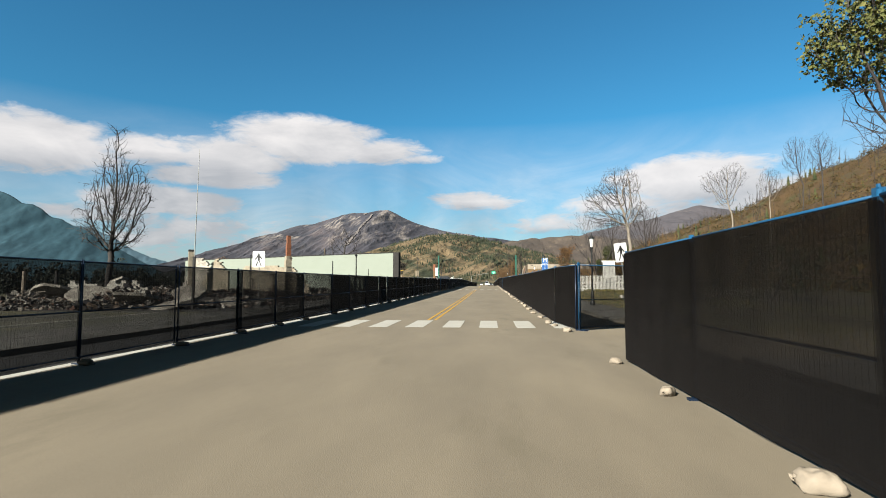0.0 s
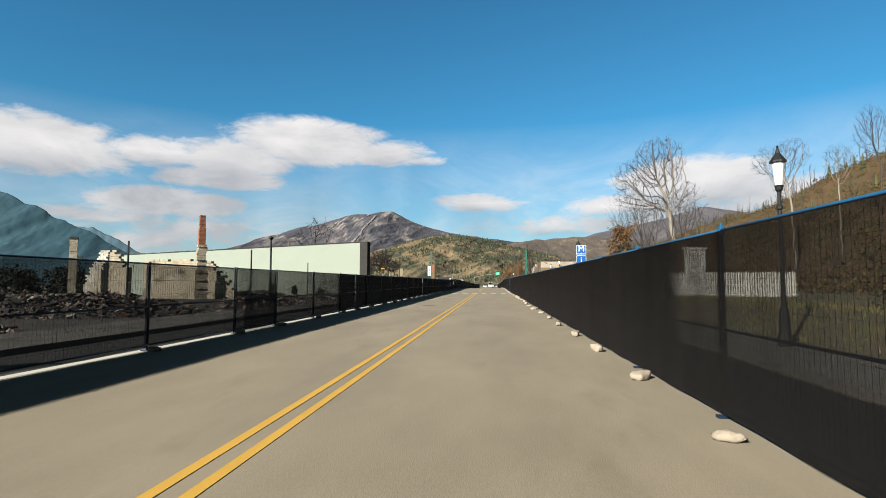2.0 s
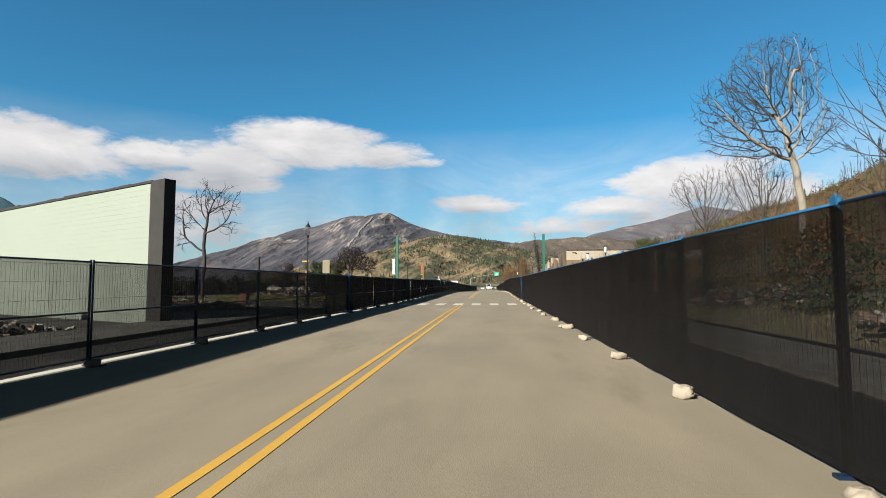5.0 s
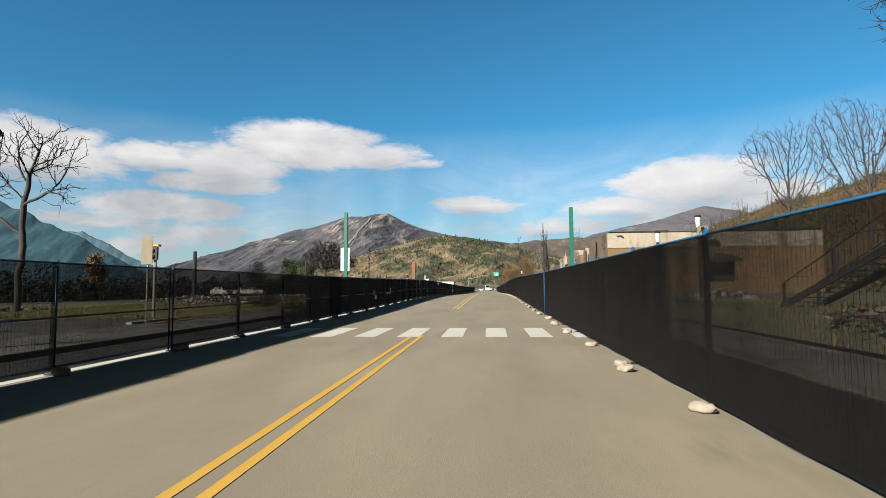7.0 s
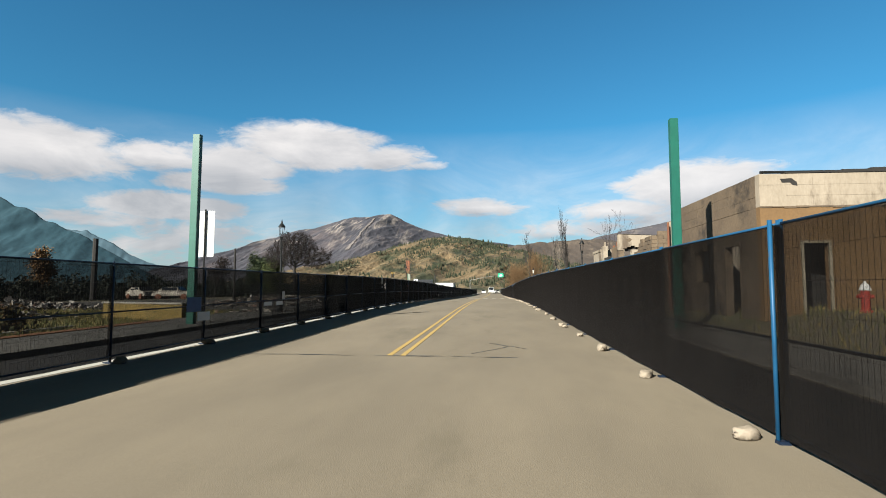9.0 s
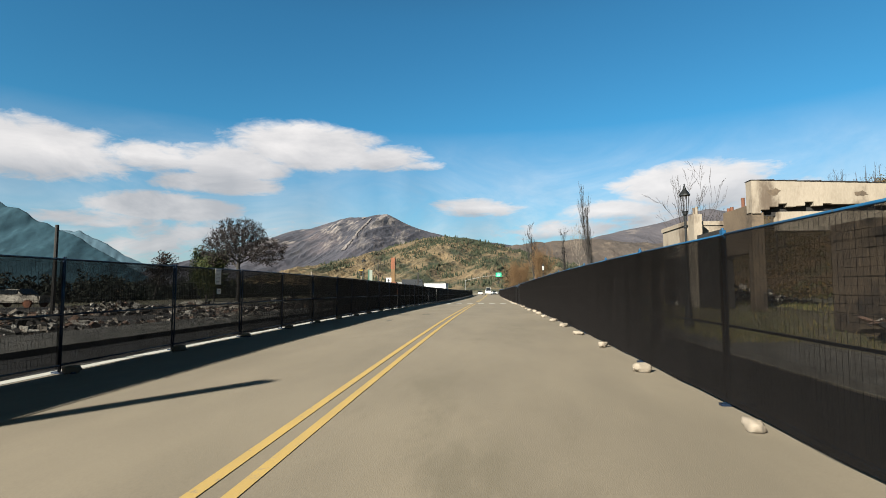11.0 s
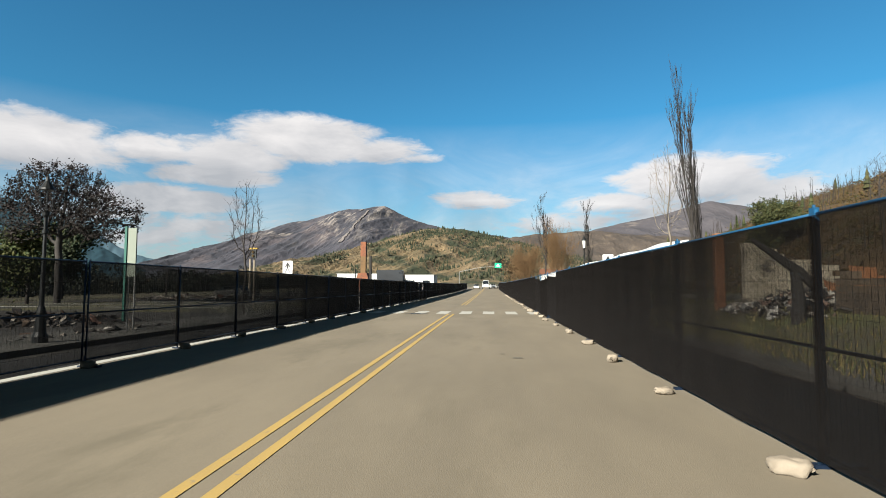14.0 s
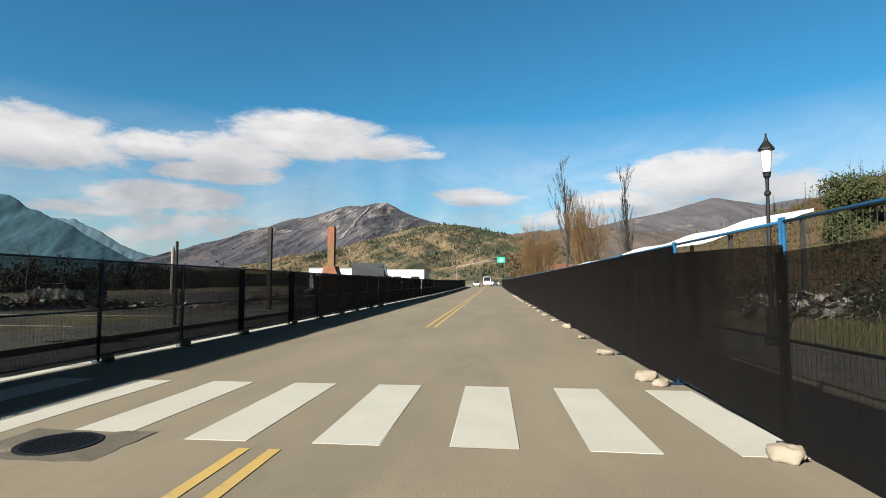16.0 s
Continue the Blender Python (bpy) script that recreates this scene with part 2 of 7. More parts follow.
def part(name, bm, material, parent, label="", smooth=False):
    ob = new(name, mesh_of(name, bm, material, smooth) if isinstance(bm, bmesh.types.BMesh) else bm)
    ob.parent = parent
    if label:
        tagged(ob, label)
    return ob


def thing(name, x, y, label, category, group="", kind="", rz=0.0, z=None, scale=1.0):
    e = new(name)
    e.empty_display_size = 0.2
    e.matrix_basis = pose(x, y, gz(y) if z is None else z, 0, 0, rz) @ Matrix.Scale(scale, 4)
    return tagged(e, label, category, group, kind)


def single(name, bm, material, label, category, group="", kind="", m=None, smooth=False):
    ob = new(name, mesh_of(name, bm, material, smooth))
    if m is not None:
        ob.matrix_basis = m
    return tagged(ob, label, category, group, kind)


def from_grid(name, xs, ys, zf, material, smooth=True):
    """A sheet over a grid; zf takes arrays."""
    X, Y = np.meshgrid(xs, ys)
    Z = zf(X, Y)
    nx, ny = len(xs), len(ys)
    idx = np.arange(nx * ny).reshape(ny, nx)
    faces = np.stack([idx[:-1, :-1], idx[:-1, 1:], idx[1:, 1:], idx[1:, :-1]], -1).reshape(-1, 4)
    me = bpy.data.meshes.new(name)
    me.from_pydata(np.stack([X, Y, Z], -1).reshape(-1, 3).tolist(), [], faces.tolist())
    me.materials.append(material)
    if smooth:
        me.polygons.foreach_set("use_smooth", [True] * len(me.polygons))
    return me


def strip(bm, x0, x1, y0, y1, top, thick, step=4.0):
    """A slab that follows the street; top and thick in metres above the street."""
    n = max(1, int(math.ceil((y1 - y0) / step)))
    ring = []
    for i in range(n + 1):
        y = y0 + (y1 - y0) * i / n
        z = gz(y) + top
        ring.append([bm.verts.new(p) for p in ((x0, y, z - thick), (x1, y, z - thick), (x1, y, z), (x0, y, z))])
    for a, b in zip(ring, ring[1:]):
        for k in range(4):
            bm.faces.new((a[k], a[(k + 1) % 4], b[(k + 1) % 4], b[k]))
    bm.faces.new(ring[0])
    bm.faces.new(ring[-1][::-1])


def fbm(X, Y, scale, octaves=5, seed=0.0, ridged=False):
    """Fractal noise over arrays."""
    out = np.zeros(X.shape)
    flat = out.ravel()
    xs, ys = X.ravel() / scale, Y.ravel() / scale
    for i in range(flat.size):
        p = Vector((xs[i] + seed, ys[i] - seed, seed * 0.37))
        flat[i] = noise.ridged_multi_fractal(p, 0.9, 2.1, octaves, 1.0, 2.0) if ridged else noise.fractal(p, 0.9, 2.1, octaves)
    return out

# ---- ground, street, kerbs ----
SIDEWALK = mat("soiled_concrete", (0.104, 0.0975, 0.0845), (0.0585, 0.0553, 0.0488), scale=0.7, fine=25.0, bump=0.4, stain=(0.039, 0.0358, 0.0292), stain_scale=0.5, stain_amount=0.5)
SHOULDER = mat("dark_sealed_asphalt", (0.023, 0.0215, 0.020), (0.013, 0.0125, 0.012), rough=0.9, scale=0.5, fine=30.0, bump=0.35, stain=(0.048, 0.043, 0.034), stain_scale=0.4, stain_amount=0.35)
LEFT_FENCE, RIGHT_FENCE = -5.1, 4.72
GAP0, GAP1 = 10.2, 17.5          # side street on the right, between the fence ends
STREET_END = 330.0


def ground_height(X, Y):
    base = np.interp(Y, Y_GRID, Z_GRID)
    side = np.maximum(np.abs(X) - 9.0, 0.0)
    rise = np.clip((X - 8.6) / 3.0, 0, 1) * 0.75 * np.clip((Y - 20) / 6.0, 0, 1) * np.clip((330 - Y) / 20.0, 0, 1)
    return base - np.where(np.abs(X) < 7.0, 0.25, 0.06) + rise - np.where(X < -30, np.minimum((-30 - X) * 0.02, 6.0), 0.0)


_xs = np.concatenate([-np.geomspace(4000, 60, 22), np.arange(-50, 5, 5.0), np.arange(6.0, 16, 1.2), np.arange(18, 51, 4.0), np.geomspace(60, 4000, 22)])
_ys = np.concatenate([-np.geomspace(900, 40, 10), np.arange(-30, 400, 6.0), np.geomspace(420, 4700, 26)])
tagged(new("ground", from_grid("ground", _xs, _ys, ground_height, DIRT)), "dry bare valley ground of dirt and sparse grass", "ground", kind="structure")

bm = bmesh.new()
strip(bm, -7.4, 6.9, -60, STREET_END + 120, 0.0, 0.3)
single("road", bm, ASPHALT, "sun-bleached two-lane asphalt street with patches", "road", kind="structure")
bm = bmesh.new()
strip(bm, 6.9, 40, GAP0 + 0.3, GAP1 - 0.3, -0.004, 0.3, step=2.0)
single("road_side_street", bm, ASPHALT, "short asphalt side street meeting the main street", "road", kind="structure")
for nm, x0, x1, y0, y1 in (("pavement_left", -10.6, -7.55, -60, STREET_END), ("pavement_right", 7.05, 9.2, GAP1 + 3.6, STREET_END), ("pavement_right_near", 7.05, 9.2, -60, GAP0)):
    bm = bmesh.new()
    strip(bm, x0, x1, y0, y1, 0.10, 0.4)
    single(nm, bm, SIDEWALK, "weathered dark grey sidewalk", "pavement", kind="structure")
for nm, x0, x1, y0, y1 in (("kerb_left", -7.55, -7.4, -60, STREET_END), ("kerb_right", 6.9, 7.05, GAP1 + 3.6, STREET_END), ("kerb_right_near", 6.9, 7.05, -60, GAP0)):
    bm = bmesh.new()
    strip(bm, x0, x1, y0, y1, 0.13, 0.4)
    single(nm, bm, SIDEWALK, "soiled concrete kerb", "kerb", kind="structure")

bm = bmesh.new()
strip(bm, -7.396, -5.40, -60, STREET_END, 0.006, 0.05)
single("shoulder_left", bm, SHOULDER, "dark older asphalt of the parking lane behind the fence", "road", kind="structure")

# ---- road markings ----


def marking(name, x0, x1, y0, y1, material, label, cat="road marking", group="", kind="structure", jag=0.0):
    bm = bmesh.new()
    strip(bm, x0, x1, y0, y1, 0.006, 0.004)
    if jag:
        for v in bm.verts:
            v.co.x += random.uniform(-jag, jag)
            v.co.y += random.uniform(-jag, jag)
    return single(name, bm, material, label, cat, group, kind)


YELLOW_RUNS = [(20.9, 88.2, YELLOW_PAINT), (104.15, 171.3, FADED_YELLOW), (184.2, STREET_END + 60, FADED_YELLOW)]
for y0, y1, paint in YELLOW_RUNS:
    for x in (-0.14, 0.14):
        marking("yellow_line", x - 0.055, x + 0.055, y0, y1, paint, "worn double yellow centre line on asphalt")
marking("edge_line", -5.37, -5.13, -40, STREET_END, WHITE_PAINT, "white edge line along the fence")
CROSSINGS = [(17.5, 20.6), (87.85, 90.9), (171.5, 174.3)]
for ci, (y0, y1) in enumerate(CROSSINGS):
    for k in range(9):
        x = -5.49 + 1.24 * k - (0.3 if ci == 2 else 0.0)
        s = 0.006 * (k - 3)
        ob = marking("crossing_bar", x, x + 0.61, y0 + s, y1 + s, WHITE_PAINT, "thick white zebra crossing bar, worn at its edges", group="zebra crossing bars", jag=0.012)
bm = bmesh.new()
rng_tar = random.Random(5)
for xa, xb, wide in ((-3.2, -0.85, 0.045), (-0.45, 1.0, 0.06), (1.1, 1.7, 0.02), (1.75, 2.5, 0.045)):
    n = int((xb - xa) / 0.12)
    rows_ = []
    for i in range(n + 1):
        x = xa + (xb - xa) * i / n
        w = wide * (0.15 + math.sin(math.pi * i / n) ** 0.5) * rng_tar.uniform(0.6, 1.2)
        y = 104.08 + 0.035 * math.sin(x * 2.3) + rng_tar.uniform(-0.012, 0.012)
        rows_.append([bm.verts.new((x, y - w, gz(y) + 0.004)), bm.verts.new((x, y + w, gz(y) + 0.004))])
    for a, b in zip(rows_, rows_[1:]):
        bm.faces.new((a[0], b[0], b[1], a[1]))
single("tar_seam", bm, TAR, "dark tar-sealed seam across the street", "road repair", kind="structure")

# ---- temporary fence panels ----


def fence_meshes(PANEL, FH, left):
    d = {"length": PANEL}
    bm = bmesh.new()
    tube(bm, [(0, 0, 0.03), (0, 0, FH + 0.04)], [0.016 if left else 0.021] * 2, 8)
    d["post"] = mesh_of("post", bm, SHADED_BLUE if left else BLUE, True)
    for key, z, r in (("top_rail", FH, 0.016), ("mid_rail", 0.95, 0.016), ("bottom_rail", 0.13 if left else 0.1, 0.018)):
        bm = bmesh.new()
        tube(bm, [(0, 0.02, z), (0, PANEL - 0.02, z)], [r, r], 8)
        d[key] = mesh_of(key, bm, SHADED_BLUE if left else BLUE, True)
    bm = bmesh.new()
    for i in range(1, 48):
        y = i * PANEL / 48
        tube(bm, [(0.012, y, 0.14), (0.012, y, FH)], [0.0017, 0.0017], 3, caps=False)
    for z in np.arange(0.3, FH, 0.3):
        tube(bm, [(0.015, 0.02, z), (0.015, PANEL - 0.02, z)], [0.0022, 0.0022], 3, caps=False)
    d["wire_mesh"] = mesh_of("wire_mesh", bm, WIRE)
    bm = bmesh.new()
    box(bm, -0.1, 0.3, -0.04, 0.04, 0.0, 0.03)
    tube(bm, [(0, 0, 0.03), (0, 0, 0.2)], [0.016, 0.016], 6)
    d["foot"] = mesh_of("foot", bm, SHADED_BLUE)
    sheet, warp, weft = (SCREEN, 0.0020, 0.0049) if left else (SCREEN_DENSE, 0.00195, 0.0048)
    rng = random.Random(5)
    lo, hi, y0, y1 = 0.065 if left else 0.05, FH - 0.012, -0.03, PANEL + 0.03
    verts, faces, index = [], [], []

    def sag(y, z):
        return 0.006 * math.sin(y * 3.1) + 0.002 * math.sin(y * 7.7 + 1.0)

    def quad(pts, k):
        n = len(verts)
        verts.extend(pts)
        faces.append((n, n + 1, n + 2, n + 3))
        index.append(k)
    cells = [y0 + (y1 - y0) * i / 30 for i in range(31)]
    for a, b in zip(cells, cells[1:]):
        sa, sb = sag(a, 0), sag(b, 0)
        quad([(sa, a, lo + 0.02 * math.sin(a * 3)), (sb, b, lo + 0.02 * math.sin(b * 3)), (sb, b, hi), (sa, a, hi)], 0)
    y = y0 + 0.004
    while y < y1:
        s = sag(y, 0)
        quad([(s - warp / 2, y, lo), (s + warp / 2, y, lo), (s + warp / 2, y, hi), (s - warp / 2, y, hi)], 1)
        y += 0.00605 + rng.uniform(-0.0003, 0.0003)
    z = lo + 0.004
    while z < hi:
        for a, b in zip(cells, cells[1:]):
            sa, sb = sag(a, 0), sag(b, 0)
            quad([(sa - weft / 2, a, z), (sb - weft / 2, b, z), (sb + weft / 2, b, z), (sa + weft / 2, a, z)], 1)
        z += 0.00405 + rng.uniform(-0.0002, 0.0002)
    me = bpy.data.meshes.new("screen")
    me.from_pydata(verts, [], faces)
    me.materials.append(sheet)
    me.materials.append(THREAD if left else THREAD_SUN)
    me.polygons.foreach_set("material_index", index)
    d["screen"] = me
    bm = bmesh.new()
    for a, b in zip(cells, cells[1:]):
        bm.faces.new([bm.verts.new(p) for p in ((sag(a, 0), a, lo), (sag(b, 0), b, lo), (sag(b, 0), b, hi), (sag(a, 0), a, hi))])
    d["backing"] = mesh_of("backing", bm, SCREEN)
    bm = bmesh.new()
    box(bm, -0.006, 0.006, 0.0, 0.34, 0.12, FH - 0.02)
    d["flap"] = mesh_of("flap", bm, THREAD)
    bm = bmesh.new()
    box(bm, -0.006, 0.006, 0.0, 0.34, 0.12, FH - 0.02)
    d["thin_flap"] = mesh_of("flap", bm, SCREEN)
    bm = bmesh.new()
    box(bm, -0.022, 0.022, -0.035, 0.035, -0.045, 0.035)
    tube(bm, [(0, 0, 0.02), (0, 0, 0.06)], [0.014, 0.014], 6)
    d["clamp"] = mesh_of("clamp", bm, BLUE)
    return d


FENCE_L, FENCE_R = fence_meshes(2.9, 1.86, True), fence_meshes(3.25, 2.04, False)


def fence_panel(kit, x, y, angle, side, label, clamp=True):
    """One panel from (x, y) along angle (degrees from +y, anticlockwise); side: +1 hangs the screen on local +x."""
    n = kit["length"]
    slope = math.degrees(math.atan2(gz(y + n) - gz(y), n)) if abs(angle) < 30 else 0
    e = new("fence_panel")
    e.matrix_basis = pose(x, y, gz(y), 0, 0, angle) @ pose(0, 0, 0, slope, 0, 0)
    tagged(e, label, "fence panel", "temporary fence panels")
    for yy in (0.025, n - 0.025):
        part("post", kit["post"], None, e).location = (0, yy, 0)
    for k in ("top_rail", "mid_rail", "bottom_rail"):
        part(k, kit[k], None, e)
    tagged(part("wire_mesh", kit["wire_mesh"], None, e), kind="stuff")
    part("foot", kit["foot"], None, e)
    if clamp:
        part("clamp", kit["clamp"], None, e).location = (0, 0, 1.88 if kit is FENCE_L else 2.06)
    ob = part("screen", kit["screen"], None, e)
    ob.location = (0.036 * side, 0, 0)
    tagged(ob, kind="stuff")
    return e


LEFT_LABEL = "blue steel temporary fence panel hung with black see-through screen"
RIGHT_LABEL = "blue-railed temporary fence panel with taut black privacy screen"
rng = random.Random(11)
# joints of the panels: number of the post, and how far along the street it stands
LEFT_AT = [(-12, -26.0), (0, 9.0), (2, 14.9), (4, 20.5), (5, 24.25), (6, 27.3), (8, 34.9), (9, 37.7), (11, 45.2), (12, 48.0), (14, 54.6), (21, 78.4), (22, 81.3), (24, 87.7), (25, 90.9), (28, 99.3), (31, 108.9), (37, 127.45), (38, 130.4), (40, 136.65), (41, 139.2),
           (45, 152.4), (46, 155.2), (51, 169.3), (52, 172.2), (53, 175.8), (54, 178.4), (55, 181.3), (56, 184.9), (100, 314.0)]
RIGHT_AT = [(0, 19.8), (3, 29.9), (4, 32.9), (6, 40.4), (7, 43.2), (8, 46.9), (19, 83.0), (21, 89.4), (22, 92.4), (24, 98.5), (31, 123.4), (34, 132.5), (35, 135.6), (39, 148.2), (40, 151.4), (44, 165.1), (46, 171.9), (47, 174.8), (88, 308.0)]


def post_y(knots, i):
    a, b = zip(*knots)
    return float(np.interp(i, a, b))


for i in range(-6, 98):
    y, y1 = post_y(LEFT_AT, i), post_y(LEFT_AT, i + 1)
    k = (y1 - y) / 2.9
    e = fence_panel(FENCE_L, LEFT_FENCE + rng.uniform(-0.03, 0.03), y, rng.uniform(-0.5, 0.5), -1, LEFT_LABEL, clamp=False)
    e.scale = (1, k, 1)
    if i in (20, 21):
        ob = part("post", FENCE_R["post"], None, e, "bright blue post")
        ob.location, ob.scale = (0.05, 0.05 if i == 21 else 2.86, 0), (1, 1, 0.93)
    for fy in (14.72, 181.1, 184.8, 96.2, 49.95):
        if y <= fy < y1:
            ob = part("flap", FENCE_L["flap" if fy > 60 else "thin_flap"], None, e, "folded double layer of black screen")
            ob.location, ob.scale = (0.045, (fy - y) / k, 0), (1, 5.4 if fy == 96.2 else 1, 1)
    if y <= 35.6 < y1:
        ob = part("backing", FENCE_L["backing"], None, e, "second screen sagging along the lower half")
        ob.location, ob.scale = (0.045, 0.5, -0.02), (1, 0.82, 0.62)
for i in range(7):
    e = fence_panel(FENCE_R, RIGHT_FENCE + 0.15 + rng.uniform(-0.007, 0.007), GAP0 - (i + 1) * 3.25, rng.uniform(-0.1, 0.1), -1, RIGHT_LABEL, clamp=i % 3 == 1)
    # Extra layer, added only to darken the view through these panels.
    if GAP0 - i * 3.25 > 4.5:
        part("backing", FENCE_R["backing"], None, e, "extra screen layer added to darken the panel").location = (0.05, 0.004, 0)
for i in range(88):
    y, y1 = post_y(RIGHT_AT, i), post_y(RIGHT_AT, i + 1)
    e = fence_panel(FENCE_R, RIGHT_FENCE + rng.uniform(-0.007, 0.007), y, rng.uniform(-0.1, 0.1), -1, RIGHT_LABEL, clamp=rng.random() < 0.5)
    e.scale = (1, (y1 - y) / 3.25, 1)
    if i == 24:
        part("post", FENCE_R["post"], None, e, "bright blue post outside the screen").location = (-0.075, 0.03, 0)
    if i in (44, 45, 46):
        # screen slipped down from the rail, bare wire above it
        for ob in e.children:
            if ob.data is FENCE_R["screen"]:
                ob.matrix_basis = pose(-0.036, 0, 0, (2.0, -1.2, 1.6)[i - 44], 0, 0) @ Matrix.Diagonal((1, 1, 0.9, 1))
# return of the fence round the corner of the side street
e = fence_panel(FENCE_R, 5.06, 16.8, 6.9, -1, RIGHT_LABEL)
e.scale = (1, 0.865, 1)
ob = part("post", FENCE_L["post"], None, e, "dark blue post outside the screen")
ob.location, ob.scale = (-0.075, 0.03, 0), (1.3, 1.3, 1.09)
e = fence_panel(FENCE_R, 5.08, 16.78, -56.5, 1, RIGHT_LABEL)
e.scale = (1, 1.31, 1)

# ---- mountains and hills ----


def cliff_rock():
    """Dark slate slopes with patches of pale streaked cliff high up and violet scree lower down."""
    m = mat("mountain_rock", (0.043, 0.041, 0.050), (0.019, 0.021, 0.028), scale=0.006, fine=0.03, bump=0.7, dist=10.0, contrast=1.2, stain=(0.060, 0.051, 0.055), stain_scale=0.003, stain_amount=0.45)
    t = m.node_tree
    b = t.nodes["Principled BSDF"]
    ground = b.inputs["Base Color"].links[0].from_socket
    g = t.nodes.new("ShaderNodeNewGeometry")
    sep = t.nodes.new("ShaderNodeSeparateXYZ")
    t.links.new(g.outputs["Position"], sep.inputs[0])

    def noise_(sx, sy, sz, detail):
        mp = t.nodes.new("ShaderNodeMapping")
        mp.inputs["Scale"].default_value = (sx, sy, sz)
        t.links.new(g.outputs["Position"], mp.inputs["Vector"])
        n = N(t, "ShaderNodeTexNoise", Scale=1.0, Detail=detail, Roughness=0.65, Distortion=0.4)
        t.links.new(mp.outputs[0], n.inputs["Vector"])
        return n.outputs[0]
    high = t.nodes.new("ShaderNodeMapRange")
    high.interpolation_type = "SMOOTHSTEP"
    high.inputs["From Min"].default_value, high.inputs["From Max"].default_value = 170.0, 330.0
    t.links.new(sep.outputs[2], high.inputs["Value"])
    patch = M(t, "MULTIPLY", M(t, "SUBTRACT", noise_(0.006, 0.0016, 0.006, 3.0), 0.49), 9.0, clamp=True)
    streak = M(t, "MULTIPLY", M(t, "SUBTRACT", noise_(0.045, 0.004, 0.009, 5.0), 0.44), 7.0, clamp=True)
    k = M(t, "MULTIPLY", M(t, "MULTIPLY", patch, streak), high.outputs[0])
    mx = t.nodes.new("ShaderNodeMix")
    mx.data_type = "RGBA"
    mx.inputs[7].default_value = (0.172, 0.150, 0.136, 1)
    t.links.new(k, mx.inputs[0])
    t.links.new(ground, mx.inputs[6])
    t.links.new(mx.outputs[2], b.inputs["Base Color"])
    return m


ROCK = cliff_rock()
# Forest base colour takes in the blue haze of distance.
HAZE_FOREST = mat("hazy_far_forest", (0.0095, 0.037, 0.052), (0.006, 0.026, 0.038), scale=0.006, fine=0.03, bump=0.25, dist=8.0, contrast=0.6, stain=(0.013, 0.043, 0.058), stain_scale=0.008, stain_amount=0.35)
HILL = mat("hill_grass_and_scrub", (0.152, 0.108, 0.058), (0.074, 0.055, 0.031), scale=0.02, fine=0.16, bump=1.0, dist=5.0, contrast=1.3, stain=(0.0215, 0.0262, 0.0125), stain_scale=0.014, stain_amount=0.82)
BROWN_HILL = mat("brown_scrub_hill", (0.0572, 0.0442, 0.0358), (0.0325, 0.0273, 0.0234), scale=0.012, fine=0.1, bump=0.7, dist=4.0, stain=(0.0813, 0.0637, 0.0481), stain_scale=0.02, stain_amount=0.5)


# Further ridge: more haze still, put into a paler blue.
FAR_HAZE_FOREST = mat("hazy_distant_forest", (0.034, 0.066, 0.088), (0.026, 0.053, 0.072), scale=0.004, fine=0.02, bump=0.3, dist=8.0, contrast=0.6)
SCREE = mat("pale_scree", (0.138, 0.122, 0.115), (0.085, 0.076, 0.074), scale=0.03, fine=0.15, bump=0.4, dist=3.0)
VIOLET_HILL = mat("far_violet_scrub", (0.0572, 0.052, 0.0572), (0.0338, 0.0325, 0.039), scale=0.006, fine=0.05, bump=0.7, dist=6.0, stain=(0.0975, 0.0845, 0.0793), stain_scale=0.007, stain_amount=0.35)


def smooth_crest(crest, X):
    """Height of a ridge line through (x, height) pairs, with its corners rounded off a little."""
    cx, cz = zip(*crest)
    w = (cx[-1] - cx[0]) / 160.0
    return sum(np.interp(X + d * w, cx, cz) for d in (-1.0, -0.35, 0.35, 1.0)) / 4.0


def mountain(name, label, crest, py, front, back, material, spurs, seed, nx, ny, nscale, slant=0.35, crag=0.015, smooth=False):
    """A range whose spurs and gullies run down slantwise from its crest."""
    xs = np.linspace(crest[0][0], crest[-1][0], nx)
    ys = np.concatenate([np.linspace(py - front, py, ny), np.linspace(py + back * 0.1, py + back, 8)])
    top = max(z for _, z in crest)

    def zf(X, Y):
        u = (Y - py) / np.where(Y < py, front, back)
        lean = X - slant * (Y - py)
        fall = np.where(u < 0, np.clip(1 + u, 0, 1) ** 1.25, 1 - 0.8 * u)
        n = fbm(lean, Y * 0.22, nscale, 6, seed, True) - 1.0
        fine = fbm(lean, Y * 0.4, nscale * 0.22, 4, seed + 5.0)
        body_ = np.clip(fall * (1 - fall) * 4, 0, 1)
        return smooth_crest(crest, X) * fall + top * spurs * n * body_ + top * crag * fine * np.minimum(fall * 2.5, 1.0) - 4.0
    global HILL_Z, ROCK_Z
    if name == "hill_middle":
        HILL_Z = zf
    if name == "mountain_main":
        ROCK_Z = zf
    return tagged(new(name, from_grid(name, xs, ys, zf, material, smooth)), label, "mountain", kind="structure")


